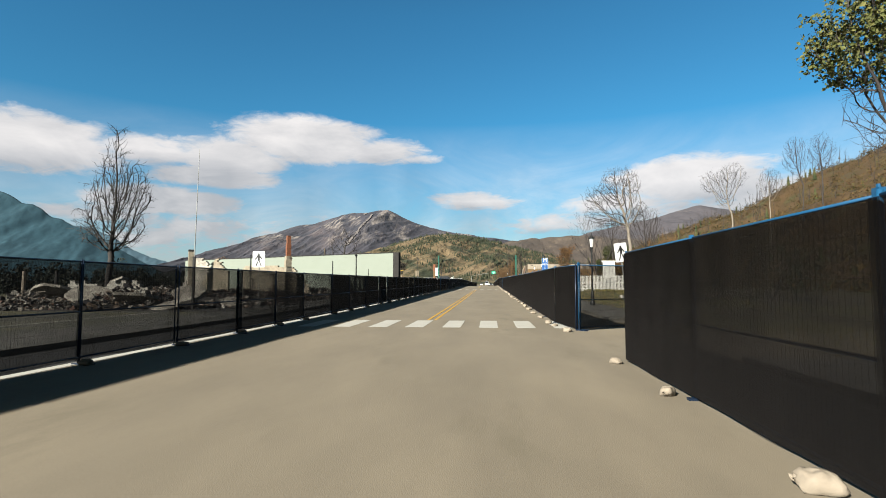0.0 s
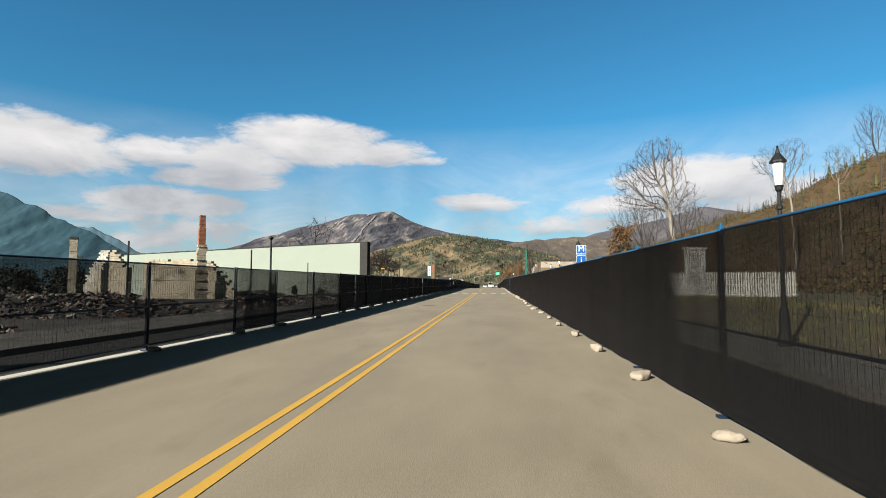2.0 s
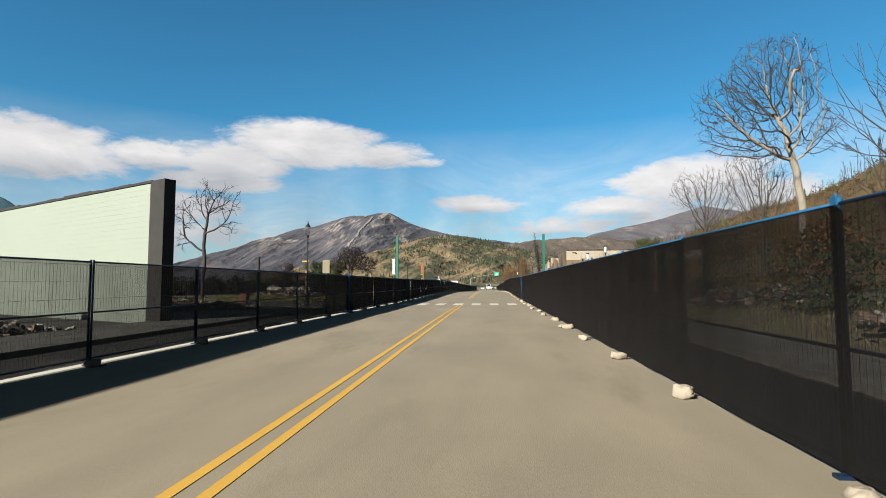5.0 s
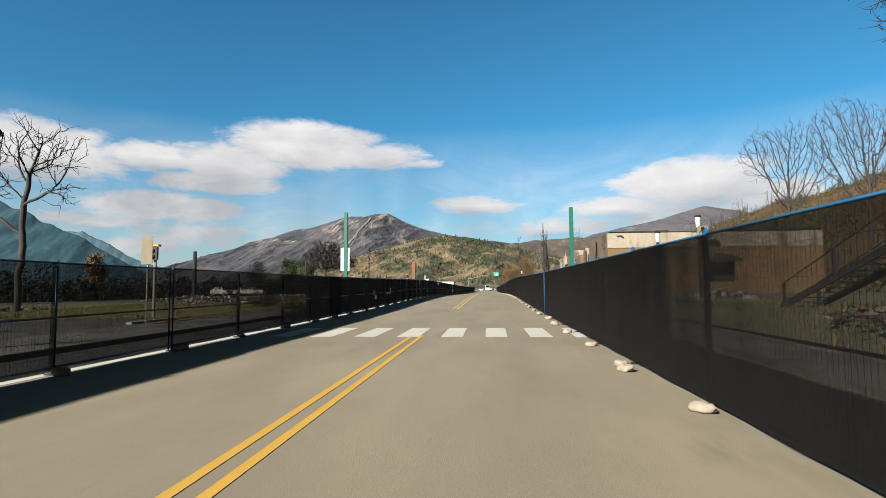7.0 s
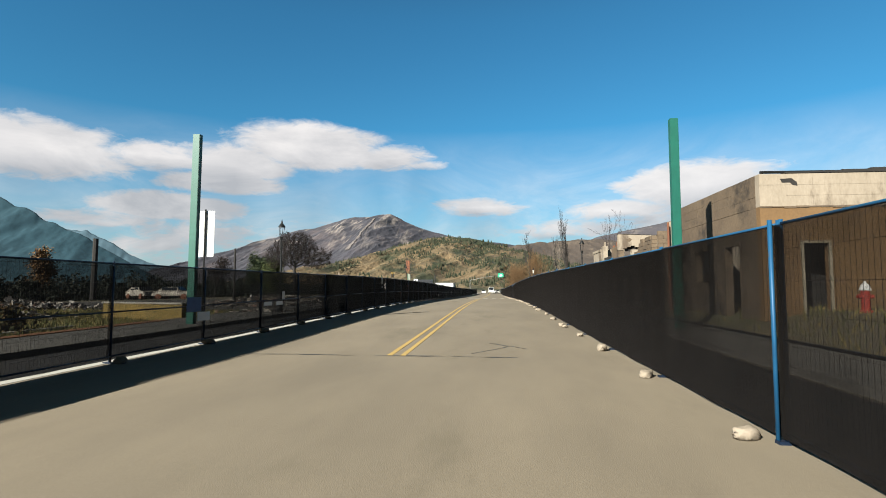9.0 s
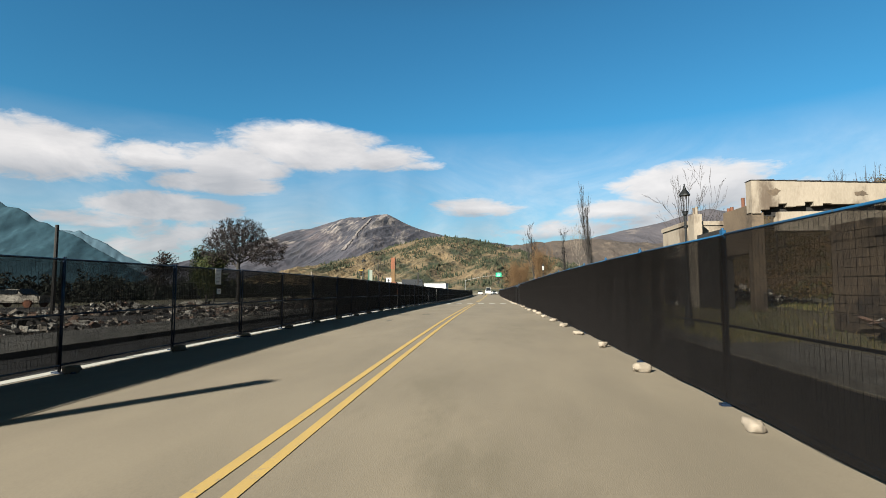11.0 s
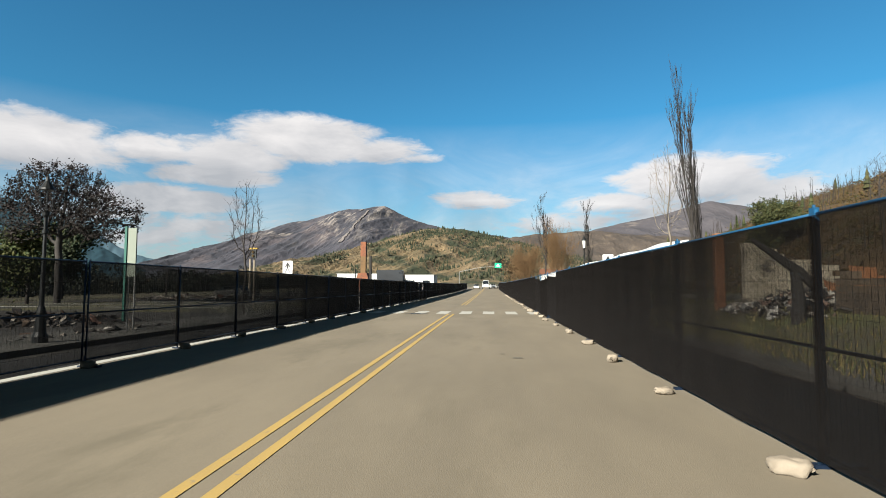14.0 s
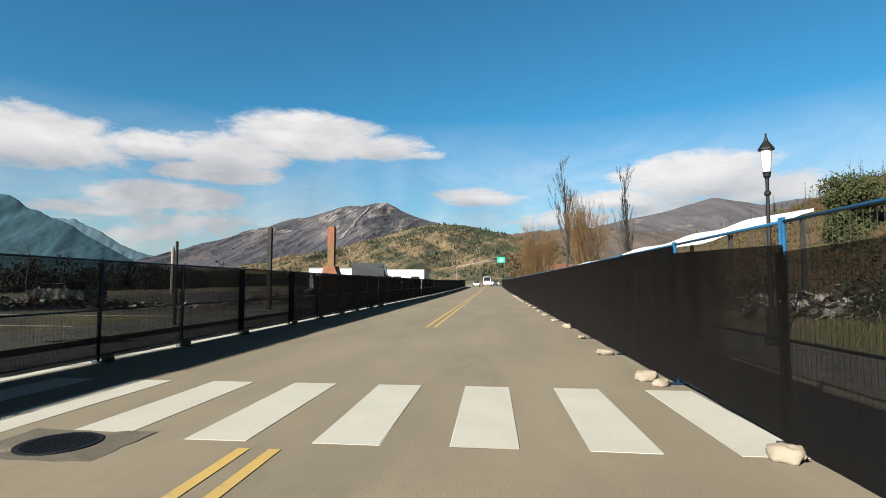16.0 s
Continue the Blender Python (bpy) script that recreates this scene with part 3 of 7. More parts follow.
ROCK_CREST = [(-2650, -60), (-2077, 95), (-1801, 234), (-1507, 362), (-1346, 415), (-1212, 428), (-1080, 468), (-991, 494), (-855, 501), (-705, 518), (-614, 472), (-484, 412), (-375, 383), (-185, 345), (120, 300), (500, 210), (900, 60)]
mountain("mountain_main", "bare grey rocky mountain with pale scree streaks", ROCK_CREST,
         3600, 1300, 500, ROCK, 0.15, 3.0, 420, 130, 460.0, 0.3, 0.012)
mountain("mountain_left", "steep forested mountainside with haze blue in its colour", [(-3600, 760), (-3000, 615), (-2583, 486), (-2505, 438), (-2430, 426), (-2374, 394), (-2338, 362), (-2270, 346), (-2200, 309), (-2115, 286), (-2000, 215), (-1850, 140), (-1600, 10)],
         2600, 900, 300, HAZE_FOREST, 0.013, 9.0, 320, 110, 190.0, -0.4, 0.005, True)
mountain("mountain_left_far", "mountain ridge further up the valley, paled by painted haze", [(-3466, 516), (-2969, 419), (-2805, 398), (-2765, 405), (-2684, 361), (-2563, 313), (-2442, 238), (-2299, 181), (-2192, 153), (-2091, 105), (-1975, 48), (-1850, -5)],
         3400, 500, 200, FAR_HAZE_FOREST, 0.04, 11.0, 200, 60, 150.0, -0.5, 0.008, True)
mountain("mountain_right", "distant violet brown mountain ridge", [(100, 40), (300, 190), (484, 270), (600, 310), (733, 343), (880, 368), (1050, 412), (1150, 445), (1231, 466), (1345, 450), (1481, 422), (1665, 452), (1900, 470), (2300, 430)],
         3200, 1200, 400, VIOLET_HILL, 0.10, 14.0, 240, 80, 420.0, -0.3, 0.008)
mountain("hill_middle", "ochre hill with scattered dark pines", [(-780, -5), (-537, 36), (-454, 62), (-371, 88), (-271, 114), (-190, 136), (-110, 142), (-50, 138), (20, 119), (120, 95), (220, 66), (340, 20)],
         1460, 620, 200, HILL, 0.13, 21.0, 260, 110, 110.0, 0.3, 0.03)
mountain("hill_brown", "reddish brown scrub-covered hill", [(-400, 60), (-150, 120), (40, 150), (150, 165), (250, 172), (350, 176), (450, 165), (560, 160), (700, 150), (900, 120), (1300, 60)],
         1900, 600, 200, BROWN_HILL, 0.12, 28.0, 200, 80, 150.0, -0.2, 0.02)


def scree_chute(x0, y0, x1, y1, w0, w1, seed):
    """Pale scree lying in a gully of the rocky mountain, from its head (x0, y0) to its foot."""
    rs = random.Random(seed)
    n = 46
    raw_v, raw_f = [], []
    for i in range(n + 1):
        f = i / n
        x, y = x0 + (x1 - x0) * f + 5 * math.sin(f * 9 + seed), y0 + (y1 - y0) * f
        w = (w0 + (w1 - w0) * f) * rs.uniform(0.55, 1.2)
        xs_ = np.array([x + k * w for k in (-1.0, -0.4, 0.4, 1.0)])
        for px_, pz_ in zip(xs_, ROCK_Z(xs_, np.full(4, y))):
            raw_v.append((px_, y, pz_ + 6.0))
        if i:
            a = 4 * i
            raw_f += [(a - 4 + k, a - 3 + k, a + 1 + k, a + k) for k in range(3)]
    me = bpy.data.meshes.new("scree")
    me.from_pydata(raw_v, [], raw_f)
    me.materials.append(SCREE)
    tagged(new("scree", me), "pale scree chute on the rocky mountain", "scree", kind="structure")


for x0, y0, x1, y1, w0, w1, sd in ((-790, 3480, -793, 2875, 7, 13, 1), (-856, 3585, -850, 3545, 14, 10, 3)):
    scree_chute(x0, y0, x1, y1, w0, w1, sd)


def hillside_z(X, Y):
    foot = np.interp(Y, [-150, 190, 270], [42.0, 42.0, 24.0])
    t = np.clip((X - foot) / (124.0 - foot), 0, 1)
    fall = np.interp(Y, [-150, 330, 420, 620], [1.0, 1.0, 0.6, 0.1])
    n = np.sin(X * 0.11 + Y * 0.043) * 1.1 + np.sin(Y * 0.13 - X * 0.05) * 0.8 + np.sin(Y * 0.31 + X * 0.2) * 0.4
    fall = fall * np.interp(Y, [-150, 190, 260], [1.2, 1.2, 1.0])
    return np.interp(Y, Y_GRID, Z_GRID) - 0.6 + (36.0 * t ** 1.15 + n * np.minimum(t * 4, 1)) * fall - np.where(X > 124, (X - 124) * 0.15, 0)


SLOPE = mat("scrub_slope", (0.066, 0.038, 0.014), (0.034, 0.022, 0.010), scale=0.15, fine=1.2, bump=1.0, dist=0.4, stain=(0.036, 0.038, 0.014), stain_scale=0.09, stain_amount=0.55)
tagged(new("hillside", from_grid("hillside", np.linspace(22, 190, 60), np.linspace(-150, 640, 160), hillside_z, SLOPE)), "steep scrub-covered hillside in autumn brown", "hillside", kind="structure")

# ---- more materials ----
PALE_GREEN = mat("pale_green_block_paint", (0.1593, 0.1788, 0.1482), (0.1378, 0.156, 0.1274), rough=0.8, scale=0.4, fine=12.0, bump=0.15, contrast=0.5, stain=(0.1235, 0.1333, 0.104), stain_scale=0.35, stain_amount=0.16)
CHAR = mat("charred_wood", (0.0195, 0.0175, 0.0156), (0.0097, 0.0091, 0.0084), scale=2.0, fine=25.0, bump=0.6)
TEAL = mat("teal_painted_steel", (0.0072, 0.0748, 0.0533), (0.0052, 0.0553, 0.0403), rough=0.45, scale=3.0, fine=40.0, bump=0.05)
RUIN = mat("scorched_concrete", (0.234, 0.1983, 0.1527), (0.156, 0.13, 0.0975), scale=0.6, fine=14.0, bump=0.3, stain=(0.0715, 0.0533, 0.0377), stain_scale=0.55, stain_amount=0.6, stretch=(1.3, 1.3, 0.5))
OCHRE = mat("ochre_render", (0.13, 0.0767, 0.0325), (0.0878, 0.052, 0.0234), scale=0.6, fine=14.0, bump=0.3, stain=(0.052, 0.0358, 0.0228), stain_scale=0.5, stain_amount=0.45)
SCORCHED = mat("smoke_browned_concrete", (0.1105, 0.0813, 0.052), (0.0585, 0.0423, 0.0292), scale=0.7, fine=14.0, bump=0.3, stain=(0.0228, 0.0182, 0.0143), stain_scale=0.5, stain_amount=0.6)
BRICK = mat("orange_brick", (0.185, 0.068, 0.032), (0.10, 0.04, 0.022), scale=2.0, fine=30.0, stain=(0.05, 0.034, 0.026), stain_scale=1.6, stain_amount=0.5)
STONE = mat("beige_rubble_stone", (0.26, 0.225, 0.165), (0.14, 0.118, 0.085), scale=1.6, fine=9.0, bump=0.9, dist=0.05, stain=(0.04, 0.034, 0.028), stain_scale=0.9, stain_amount=0.45)


def debris_mat(name, colours):
    """Broken pieces, each of its own colour, with gritty faces."""
    m = mat(name, (0.5, 0.5, 0.5), (0.3, 0.3, 0.3), rough=0.9, scale=3.0, fine=14.0, bump=0.7, dist=0.03)
    t = m.node_tree
    b = t.nodes["Principled BSDF"]
    grit = b.inputs["Base Color"].links[0].from_socket
    g = t.nodes.new("ShaderNodeNewGeometry")
    r = t.nodes.new("ShaderNodeValToRGB")
    r.color_ramp.interpolation = "CONSTANT"
    el = r.color_ramp.elements
    el[0].color, el[1].color, el[1].position = (*colours[0], 1), (*colours[-1], 1), 1 - 1 / len(colours)
    for k, c in enumerate(colours[1:-1]):
        el.new((k + 1) / len(colours)).color = (*c, 1)
    t.links.new(g.outputs["Random Per Island"], r.inputs[0])
    mx = t.nodes.new("ShaderNodeMix")
    mx.data_type, mx.blend_type = "RGBA", "MULTIPLY"
    mx.inputs[0].default_value = 1.0
    t.links.new(r.outputs[0], mx.inputs[6])
    t.links.new(grit, mx.inputs[7])
    t.links.new(mx.outputs[2], b.inputs["Base Color"])
    return m


RUBBLE = debris_mat("burnt_rubble", [(0.03, 0.027, 0.025), (0.05, 0.045, 0.042), (0.24, 0.17, 0.12), (0.09, 0.08, 0.07), (0.04, 0.038, 0.04), (0.42, 0.37, 0.31), (0.16, 0.08, 0.055), (0.07, 0.062, 0.058)])
PALE_DEBRIS = debris_mat("pale_plaster_debris", [(0.62, 0.57, 0.49), (0.10, 0.088, 0.076), (0.4, 0.35, 0.29), (0.045, 0.04, 0.037), (0.75, 0.71, 0.64), (0.3, 0.19, 0.14), (0.06, 0.055, 0.05)])
PALE_RUBBLE = mat("pale_plaster_debris", (0.325, 0.299, 0.2535), (0.1105, 0.0975, 0.0813), scale=1.4, fine=8.0, bump=0.6, contrast=1.5)
RUST = mat("rusted_steel", (0.13, 0.0488, 0.0228), (0.065, 0.0292, 0.0195), rough=0.9, scale=2.0, fine=22.0, bump=0.4)
BLACK_METAL = mat("black_cast_iron", (0.013, 0.0143, 0.0143), (0.0078, 0.0084, 0.0084), rough=0.45, metal=0.3, scale=5.0, fine=50.0, bump=0.1)
OPAL = mat("opal_glass", (0.46, 0.45, 0.42), (0.36, 0.36, 0.34), rough=0.3, scale=8.0, fine=40.0, bump=0)
SIGN_WHITE = mat("white_sign_face", (0.46, 0.46, 0.45), (0.40, 0.40, 0.39), rough=0.4, scale=2.0, fine=30.0, bump=0, contrast=0.5)
SIGN_BLACK = mat("black_sign_print", (0.0078, 0.0078, 0.0078), rough=0.5, bump=0)
SIGN_BLUE = mat("blue_sign_face", (0.008, 0.072, 0.24), (0.006, 0.055, 0.19), rough=0.4, scale=2.0, fine=30.0, bump=0)
SIGN_GREEN = mat("green_sign_face", (0.005, 0.28, 0.16), (0.005, 0.22, 0.13), rough=0.4, scale=2.0, fine=30.0, bump=0)
BOARD = mat("weathered_board", (0.1365, 0.1118, 0.0748), (0.091, 0.0748, 0.052), scale=1.2, fine=20.0, stretch=(1, 1, 0.2))
YELLOW = mat("yellow_enamel", (0.299, 0.1885, 0.0195), (0.234, 0.143, 0.0163), rough=0.4, bump=0)
GALV = mat("galvanised_post", (0.2275, 0.2275, 0.2145), (0.156, 0.156, 0.1495), rough=0.5, metal=0.5, scale=3.0, fine=30.0, bump=0.1)
WOOD_POST = mat("grey_timber", (0.2145, 0.182, 0.1365), (0.117, 0.0975, 0.078), scale=3.0, fine=30.0, stretch=(1, 1, 0.15), bump=0.5)
PICKET = mat("white_picket_paint", (0.56, 0.55, 0.50), (0.40, 0.39, 0.36), scale=2.0, fine=25.0, bump=0.2)
WHITE_METAL = mat("white_sheet_metal", (0.494, 0.494, 0.481), (0.403, 0.403, 0.39), rough=0.5, scale=0.8, fine=6.0, bump=0.3, stain=(0.26, 0.247, 0.221), stain_scale=0.6, stain_amount=0.2)
AMBER = mat("unlit_amber_glass", (0.05, 0.03, 0.006), (0.03, 0.018, 0.005), rough=0.25, scale=8.0, fine=60.0, bump=0)
POSTER_BLUE = mat("faded_poster_blue", (0.03, 0.07, 0.16), (0.02, 0.045, 0.11), rough=0.6, scale=3.0, fine=30.0, bump=0)
BARK = mat("grey_bark", (0.036, 0.030, 0.027), (0.019, 0.016, 0.0145), scale=4.0, fine=30.0, stretch=(1, 1, 0.25), bump=0.7)
PALE_BARK = mat("pale_bark", (0.18, 0.155, 0.125), (0.09, 0.076, 0.06), scale=2.0, fine=20.0, stretch=(1, 1, 0.3), bump=0.5)
WILLOW_BARK = mat("ochre_willow_twigs", (0.13, 0.075, 0.032), (0.075, 0.044, 0.02), scale=4.0, fine=30.0, bump=0.3)
BURNT_BARK = mat("burnt_bark", (0.0292, 0.0247, 0.0215), (0.013, 0.0117, 0.0104), scale=3.0, fine=25.0, bump=0.7)
DARK_PAINT = mat("dark_vehicle_paint", (0.0195, 0.0208, 0.0234), rough=0.3, bump=0)
TYRE = mat("tyre_rubber", (0.013, 0.013, 0.013), rough=0.9, bump=0.2)
RED_PAINT = mat("red_enamel", (0.234, 0.0292, 0.0195), (0.1625, 0.0195, 0.013), rough=0.5, bump=0.05)


def glass_mat(name, tint):
    m = mat(name, tint, rough=0.08, bump=0, spec=0.6)
    return m


DARK_GLASS = glass_mat("dark_window_glass", (0.013, 0.0163, 0.0195))


def leaf_mat(name, colours):
    """Leaves whose tint differs from clump to clump."""
    m = bpy.data.materials.new(name)
    m.use_nodes = True
    t = m.node_tree
    b = t.nodes["Principled BSDF"]
    b.inputs["Roughness"].default_value = 0.75
    b.inputs["Specular IOR Level"].default_value = 0.2
    g = t.nodes.new("ShaderNodeNewGeometry")
    r = t.nodes.new("ShaderNodeValToRGB")
    el = r.color_ramp.elements
    el[0].color, el[1].color = (*colours[0], 1), (*colours[-1], 1)
    for i, c in enumerate(colours[1:-1]):
        e = el.new((i + 1) / (len(colours) - 1))
        e.color = (*c, 1)
    t.links.new(g.outputs["Random Per Island"], r.inputs[0])
    t.links.new(r.outputs[0], b.inputs["Base Color"])
    return m


GREEN_LEAF = leaf_mat("green_leaves", [(0.018, 0.031, 0.009), (0.036, 0.046, 0.012), (0.055, 0.057, 0.018), (0.02, 0.026, 0.009)])
PINE_LEAF = leaf_mat("pine_needles", [(0.015, 0.022, 0.008), (0.030, 0.036, 0.012), (0.050, 0.046, 0.016)])
DARK_PINE = leaf_mat("dark_pine_needles", [(0.0117, 0.0169, 0.0091), (0.0195, 0.0247, 0.013), (0.0292, 0.0312, 0.0169)])
# Near-black leaves: the shade of the valley is put into their colour.
SHADED_VALLEY_LEAF = leaf_mat("shaded_valley_trees", [(0.0052, 0.0078, 0.0059), (0.0091, 0.013, 0.0084), (0.013, 0.0143, 0.0091)])
OLIVE_GREEN_LEAF = leaf_mat("olive_green_leaves", [(0.036, 0.046, 0.011), (0.066, 0.070, 0.018), (0.095, 0.090, 0.026), (0.024, 0.031, 0.011)])
RUST_LEAF = leaf_mat("rust_leaves", [(0.086, 0.044, 0.016), (0.122, 0.066, 0.024), (0.046, 0.026, 0.012), (0.068, 0.036, 0.015)])
DEAD_LEAF = leaf_mat("scorched_leaves", [(0.009, 0.0065, 0.006), (0.016, 0.010, 0.009), (0.006, 0.006, 0.005), (0.020, 0.012, 0.010)])
SCRUB_LEAF = leaf_mat("autumn_scrub", [(0.060, 0.034, 0.012), (0.038, 0.025, 0.010), (0.078, 0.050, 0.016), (0.026, 0.030, 0.010), (0.036, 0.020, 0.009)])
WILLOW_LEAF = leaf_mat("yellow_twigs", [(0.0975, 0.0618, 0.0273), (0.065, 0.0442, 0.0221), (0.078, 0.0423, 0.0221)])
BUSH_LEAF = leaf_mat("dark_bush_leaves", [(0.0091, 0.0169, 0.0078), (0.0169, 0.026, 0.0104), (0.0273, 0.0312, 0.0117)])

PATCH = mat("old_repair_asphalt", (0.0878, 0.0767, 0.0585), (0.052, 0.0455, 0.0358), scale=3.0, fine=30.0, bump=0.4, stain=(0.13, 0.1137, 0.0845), stain_scale=2.0, stain_amount=0.4)
OCHRE_YELLOW = mat("ochre_yellow_render", (0.17, 0.115, 0.03), (0.11, 0.078, 0.022), scale=0.8, fine=14.0, bump=0.3, stain=(0.06, 0.05, 0.03), stain_scale=0.7, stain_amount=0.4)
EDGING = mat("rust_orange_edging", (0.182, 0.078, 0.0292), (0.117, 0.0488, 0.0228), scale=1.5, fine=20.0, bump=0.3, stain=(0.078, 0.052, 0.026), stain_scale=1.0, stain_amount=0.4)

# ---- trees ----


class Raw:
    """Plain lists of points and faces, for quick building."""

    def __init__(self):
        self.v, self.f = [], []

    def limb(self, pts, radii, seg):
        rings = []
        for i, p in enumerate(pts):
            d = pts[min(i + 1, len(pts) - 1)] - pts[max(i - 1, 0)]
            u = d.orthogonal().normalized()
            w = d.normalized().cross(u)
            n = len(self.v)
            for k in range(seg):
                a = 2 * math.pi * k / seg
                self.v.append(p + (u * math.cos(a) + w * math.sin(a)) * radii[i])
            rings.append(n)
        for a, b in zip(rings, rings[1:]):
            for k in range(seg):
                self.f.append((a + k, a + (k + 1) % seg, b + (k + 1) % seg, b + k))

    def leaf(self, p, size, rng):
        d = Vector((rng.gauss(0, 1), rng.gauss(0, 1), rng.gauss(0, 1))).normalized()
        u = d.orthogonal().normalized()
        w = d.cross(u)
        n = len(self.v)
        s, t = size * rng.uniform(0.6, 1.2), size * rng.uniform(0.4, 0.9)
        self.v += [p - u * s, p - w * t + d * t * 0.3, p + u * s, p + w * t + d * t * 0.3]
        self.f.append((n, n + 1, n + 2, n + 3))

    def mesh(self, name, material, smooth=True):
        me = bpy.data.meshes.new(name)
        me.from_pydata([tuple(p) for p in self.v], [], self.f)
        me.materials.append(material)
        if smooth:
            me.polygons.foreach_set("use_smooth", [True] * len(me.polygons))
        return me


def grow(h, seed, spread=0.7, counts=(7, 6, 6, 4), start=0.25, trunk_r=None, lift=0.15, lengths=(0.55, 0.5, 0.45, 0.4), fork=0, leaves=0, leaf_size=0.1, wobble=0.12, wide=1.0, twig=0.006, leaf_from=0.0):
    """Trunk, crown and leaf lists of a branching tree of height h."""
    rng = random.Random(seed)
    trunk, crown, foliage = Raw(), Raw(), Raw()
    r0 = trunk_r or h * 0.022
    tips = []

    def branch(p, d, length, r, level):
        n = 6 if level == 0 else 4 if level < 3 else 3
        pts, radii = [p], [r]
        dirs = [d]
        for i in range(n):
            wb = wobble * (0.45 if level == 0 else 1.0)
            d = (d + Vector((rng.gauss(0, wb), rng.gauss(0, wb), rng.gauss(0, wb) + lift * (0.5 if level else 0.3)))).normalized()
            p = p + d * (length / n)
            pts.append(p)
            dirs.append(d)
            radii.append(max(r * (1 - 0.8 * (i + 1) / n), twig))
        (trunk if level < 2 else crown).limb(pts, radii, (8, 6, 4, 3, 3)[level])
        if level >= len(counts):
            tips.extend(pts[1:])
            return
        for k in range(counts[level]):
            f = rng.uniform(start if level == 0 else 0.2, 0.98)
            i = min(int(f * n), n - 1)
            q = pts[i].lerp(pts[i + 1], f * n - i)
            ax = dirs[i].orthogonal().normalized()
            ax.rotate(Matrix.Rotation(rng.uniform(0, 2 * math.pi), 3, dirs[i]))
            nd = (dirs[i] + ax * math.tan(min(spread * rng.uniform(0.6, 1.3), 1.35))).normalized()
            branch(q, nd, length * lengths[level] * rng.uniform(0.7, 1.25) * (1.15 - 0.5 * f if level == 0 else 1), radii[i] * 0.55, level + 1)
    if fork:
        for k in range(fork):
            a = 2 * math.pi * k / fork + rng.uniform(-0.4, 0.4)
            branch(Vector((0.05 * math.cos(a), 0.05 * math.sin(a), -0.2)), Vector((math.cos(a) * 0.28, math.sin(a) * 0.28, 1)).normalized(), h * rng.uniform(0.8, 1.0), r0 * 0.75, 0)
    else:
        branch(Vector((0, 0, -0.2)), Vector((rng.gauss(0, 0.03), rng.gauss(0, 0.03), 1)).normalized(), h, r0, 0)
    top = max(p.z for p in trunk.v + crown.v)
    k = h / top
    for raw in (trunk, crown):
        raw.v = [Vector((p.x * k * wide, p.y * k * wide, p.z * k)) for p in raw.v]
    tips = [Vector((p.x * k * wide, p.y * k * wide, p.z * k)) for p in tips]
    tips = [p for p in tips if p.z > leaf_from * h]
    for _ in range(leaves):
        p = rng.choice(tips)
        foliage.leaf(p + Vector((rng.gauss(0, 1), rng.gauss(0, 1), rng.gauss(0, 1))) * leaf_size * 2.2, leaf_size, rng)
    return trunk, crown, foliage


def grow_round(h, seed, levels=7, split=0.5, first=0.26, ratio=0.82, stems=1, wide=1.0, trunk_r=None, twig=0.010, wobble=0.09, up=0.05):
    """A tree whose limbs fork again and again into a rounded crown of fine twigs."""
    rng = random.Random(seed)
    trunk, crown = Raw(), Raw()
    r0 = trunk_r or h * 0.02

    def branch(p, d, length, r, level):
        pts, radii = [p], [max(r, twig)]
        for i in range(3):
            d = (d + Vector((rng.gauss(0, wobble), rng.gauss(0, wobble), rng.gauss(0, wobble) + up))).normalized()
            p = p + d * (length / 3)
            pts.append(p)
            radii.append(max(r * (1 - 0.1 * (i + 1)), twig))
        (trunk if level < 2 else crown).limb(pts, radii, (8, 7, 6, 5, 4, 3, 3, 3, 3)[level])
        if level >= levels:
            return
        kids = 3 if rng.random() < (0.55 if level < 2 else 0.3) else 2
        a0 = rng.uniform(0, 6.283)
        for k in range(kids):
            ax = d.orthogonal().normalized()
            ax.rotate(Matrix.Rotation(a0 + 6.283 * k / kids + rng.uniform(-0.4, 0.4), 3, d))
            nd = (d + ax * math.tan(split * rng.uniform(0.55, 1.25))).normalized()
            branch(p, nd, length * ratio * rng.uniform(0.78, 1.12), radii[-1] * (0.78 if kids == 2 else 0.68), level + 1)
        if 1 <= level < levels - 1:
            for k in range(2):
                ax = d.orthogonal().normalized()
                ax.rotate(Matrix.Rotation(rng.uniform(0, 6.283), 3, d))
                branch(pts[rng.choice((1, 2))], (d + ax * rng.uniform(0.6, 1.2)).normalized(), length * 0.5, r * 0.3, min(level + 3, levels))
    for k in range(stems):
        a = 6.283 * k / stems + rng.uniform(-0.4, 0.4)
        q = 0.0 if stems == 1 else 0.3
        branch(Vector((0.06 * math.cos(a), 0.06 * math.sin(a), -0.3)), Vector((math.cos(a) * q, math.sin(a) * q, 1)).normalized(), h * first, r0 * (1.0 if stems == 1 else 0.72), 0 if stems == 1 else 1)
    k = h / max(p.z for p in crown.v)
    for raw in (trunk, crown):
        raw.v = [Vector((p.x * k * wide, p.y * k * wide, p.z * k)) for p in raw.v]
    return trunk, crown, Raw()


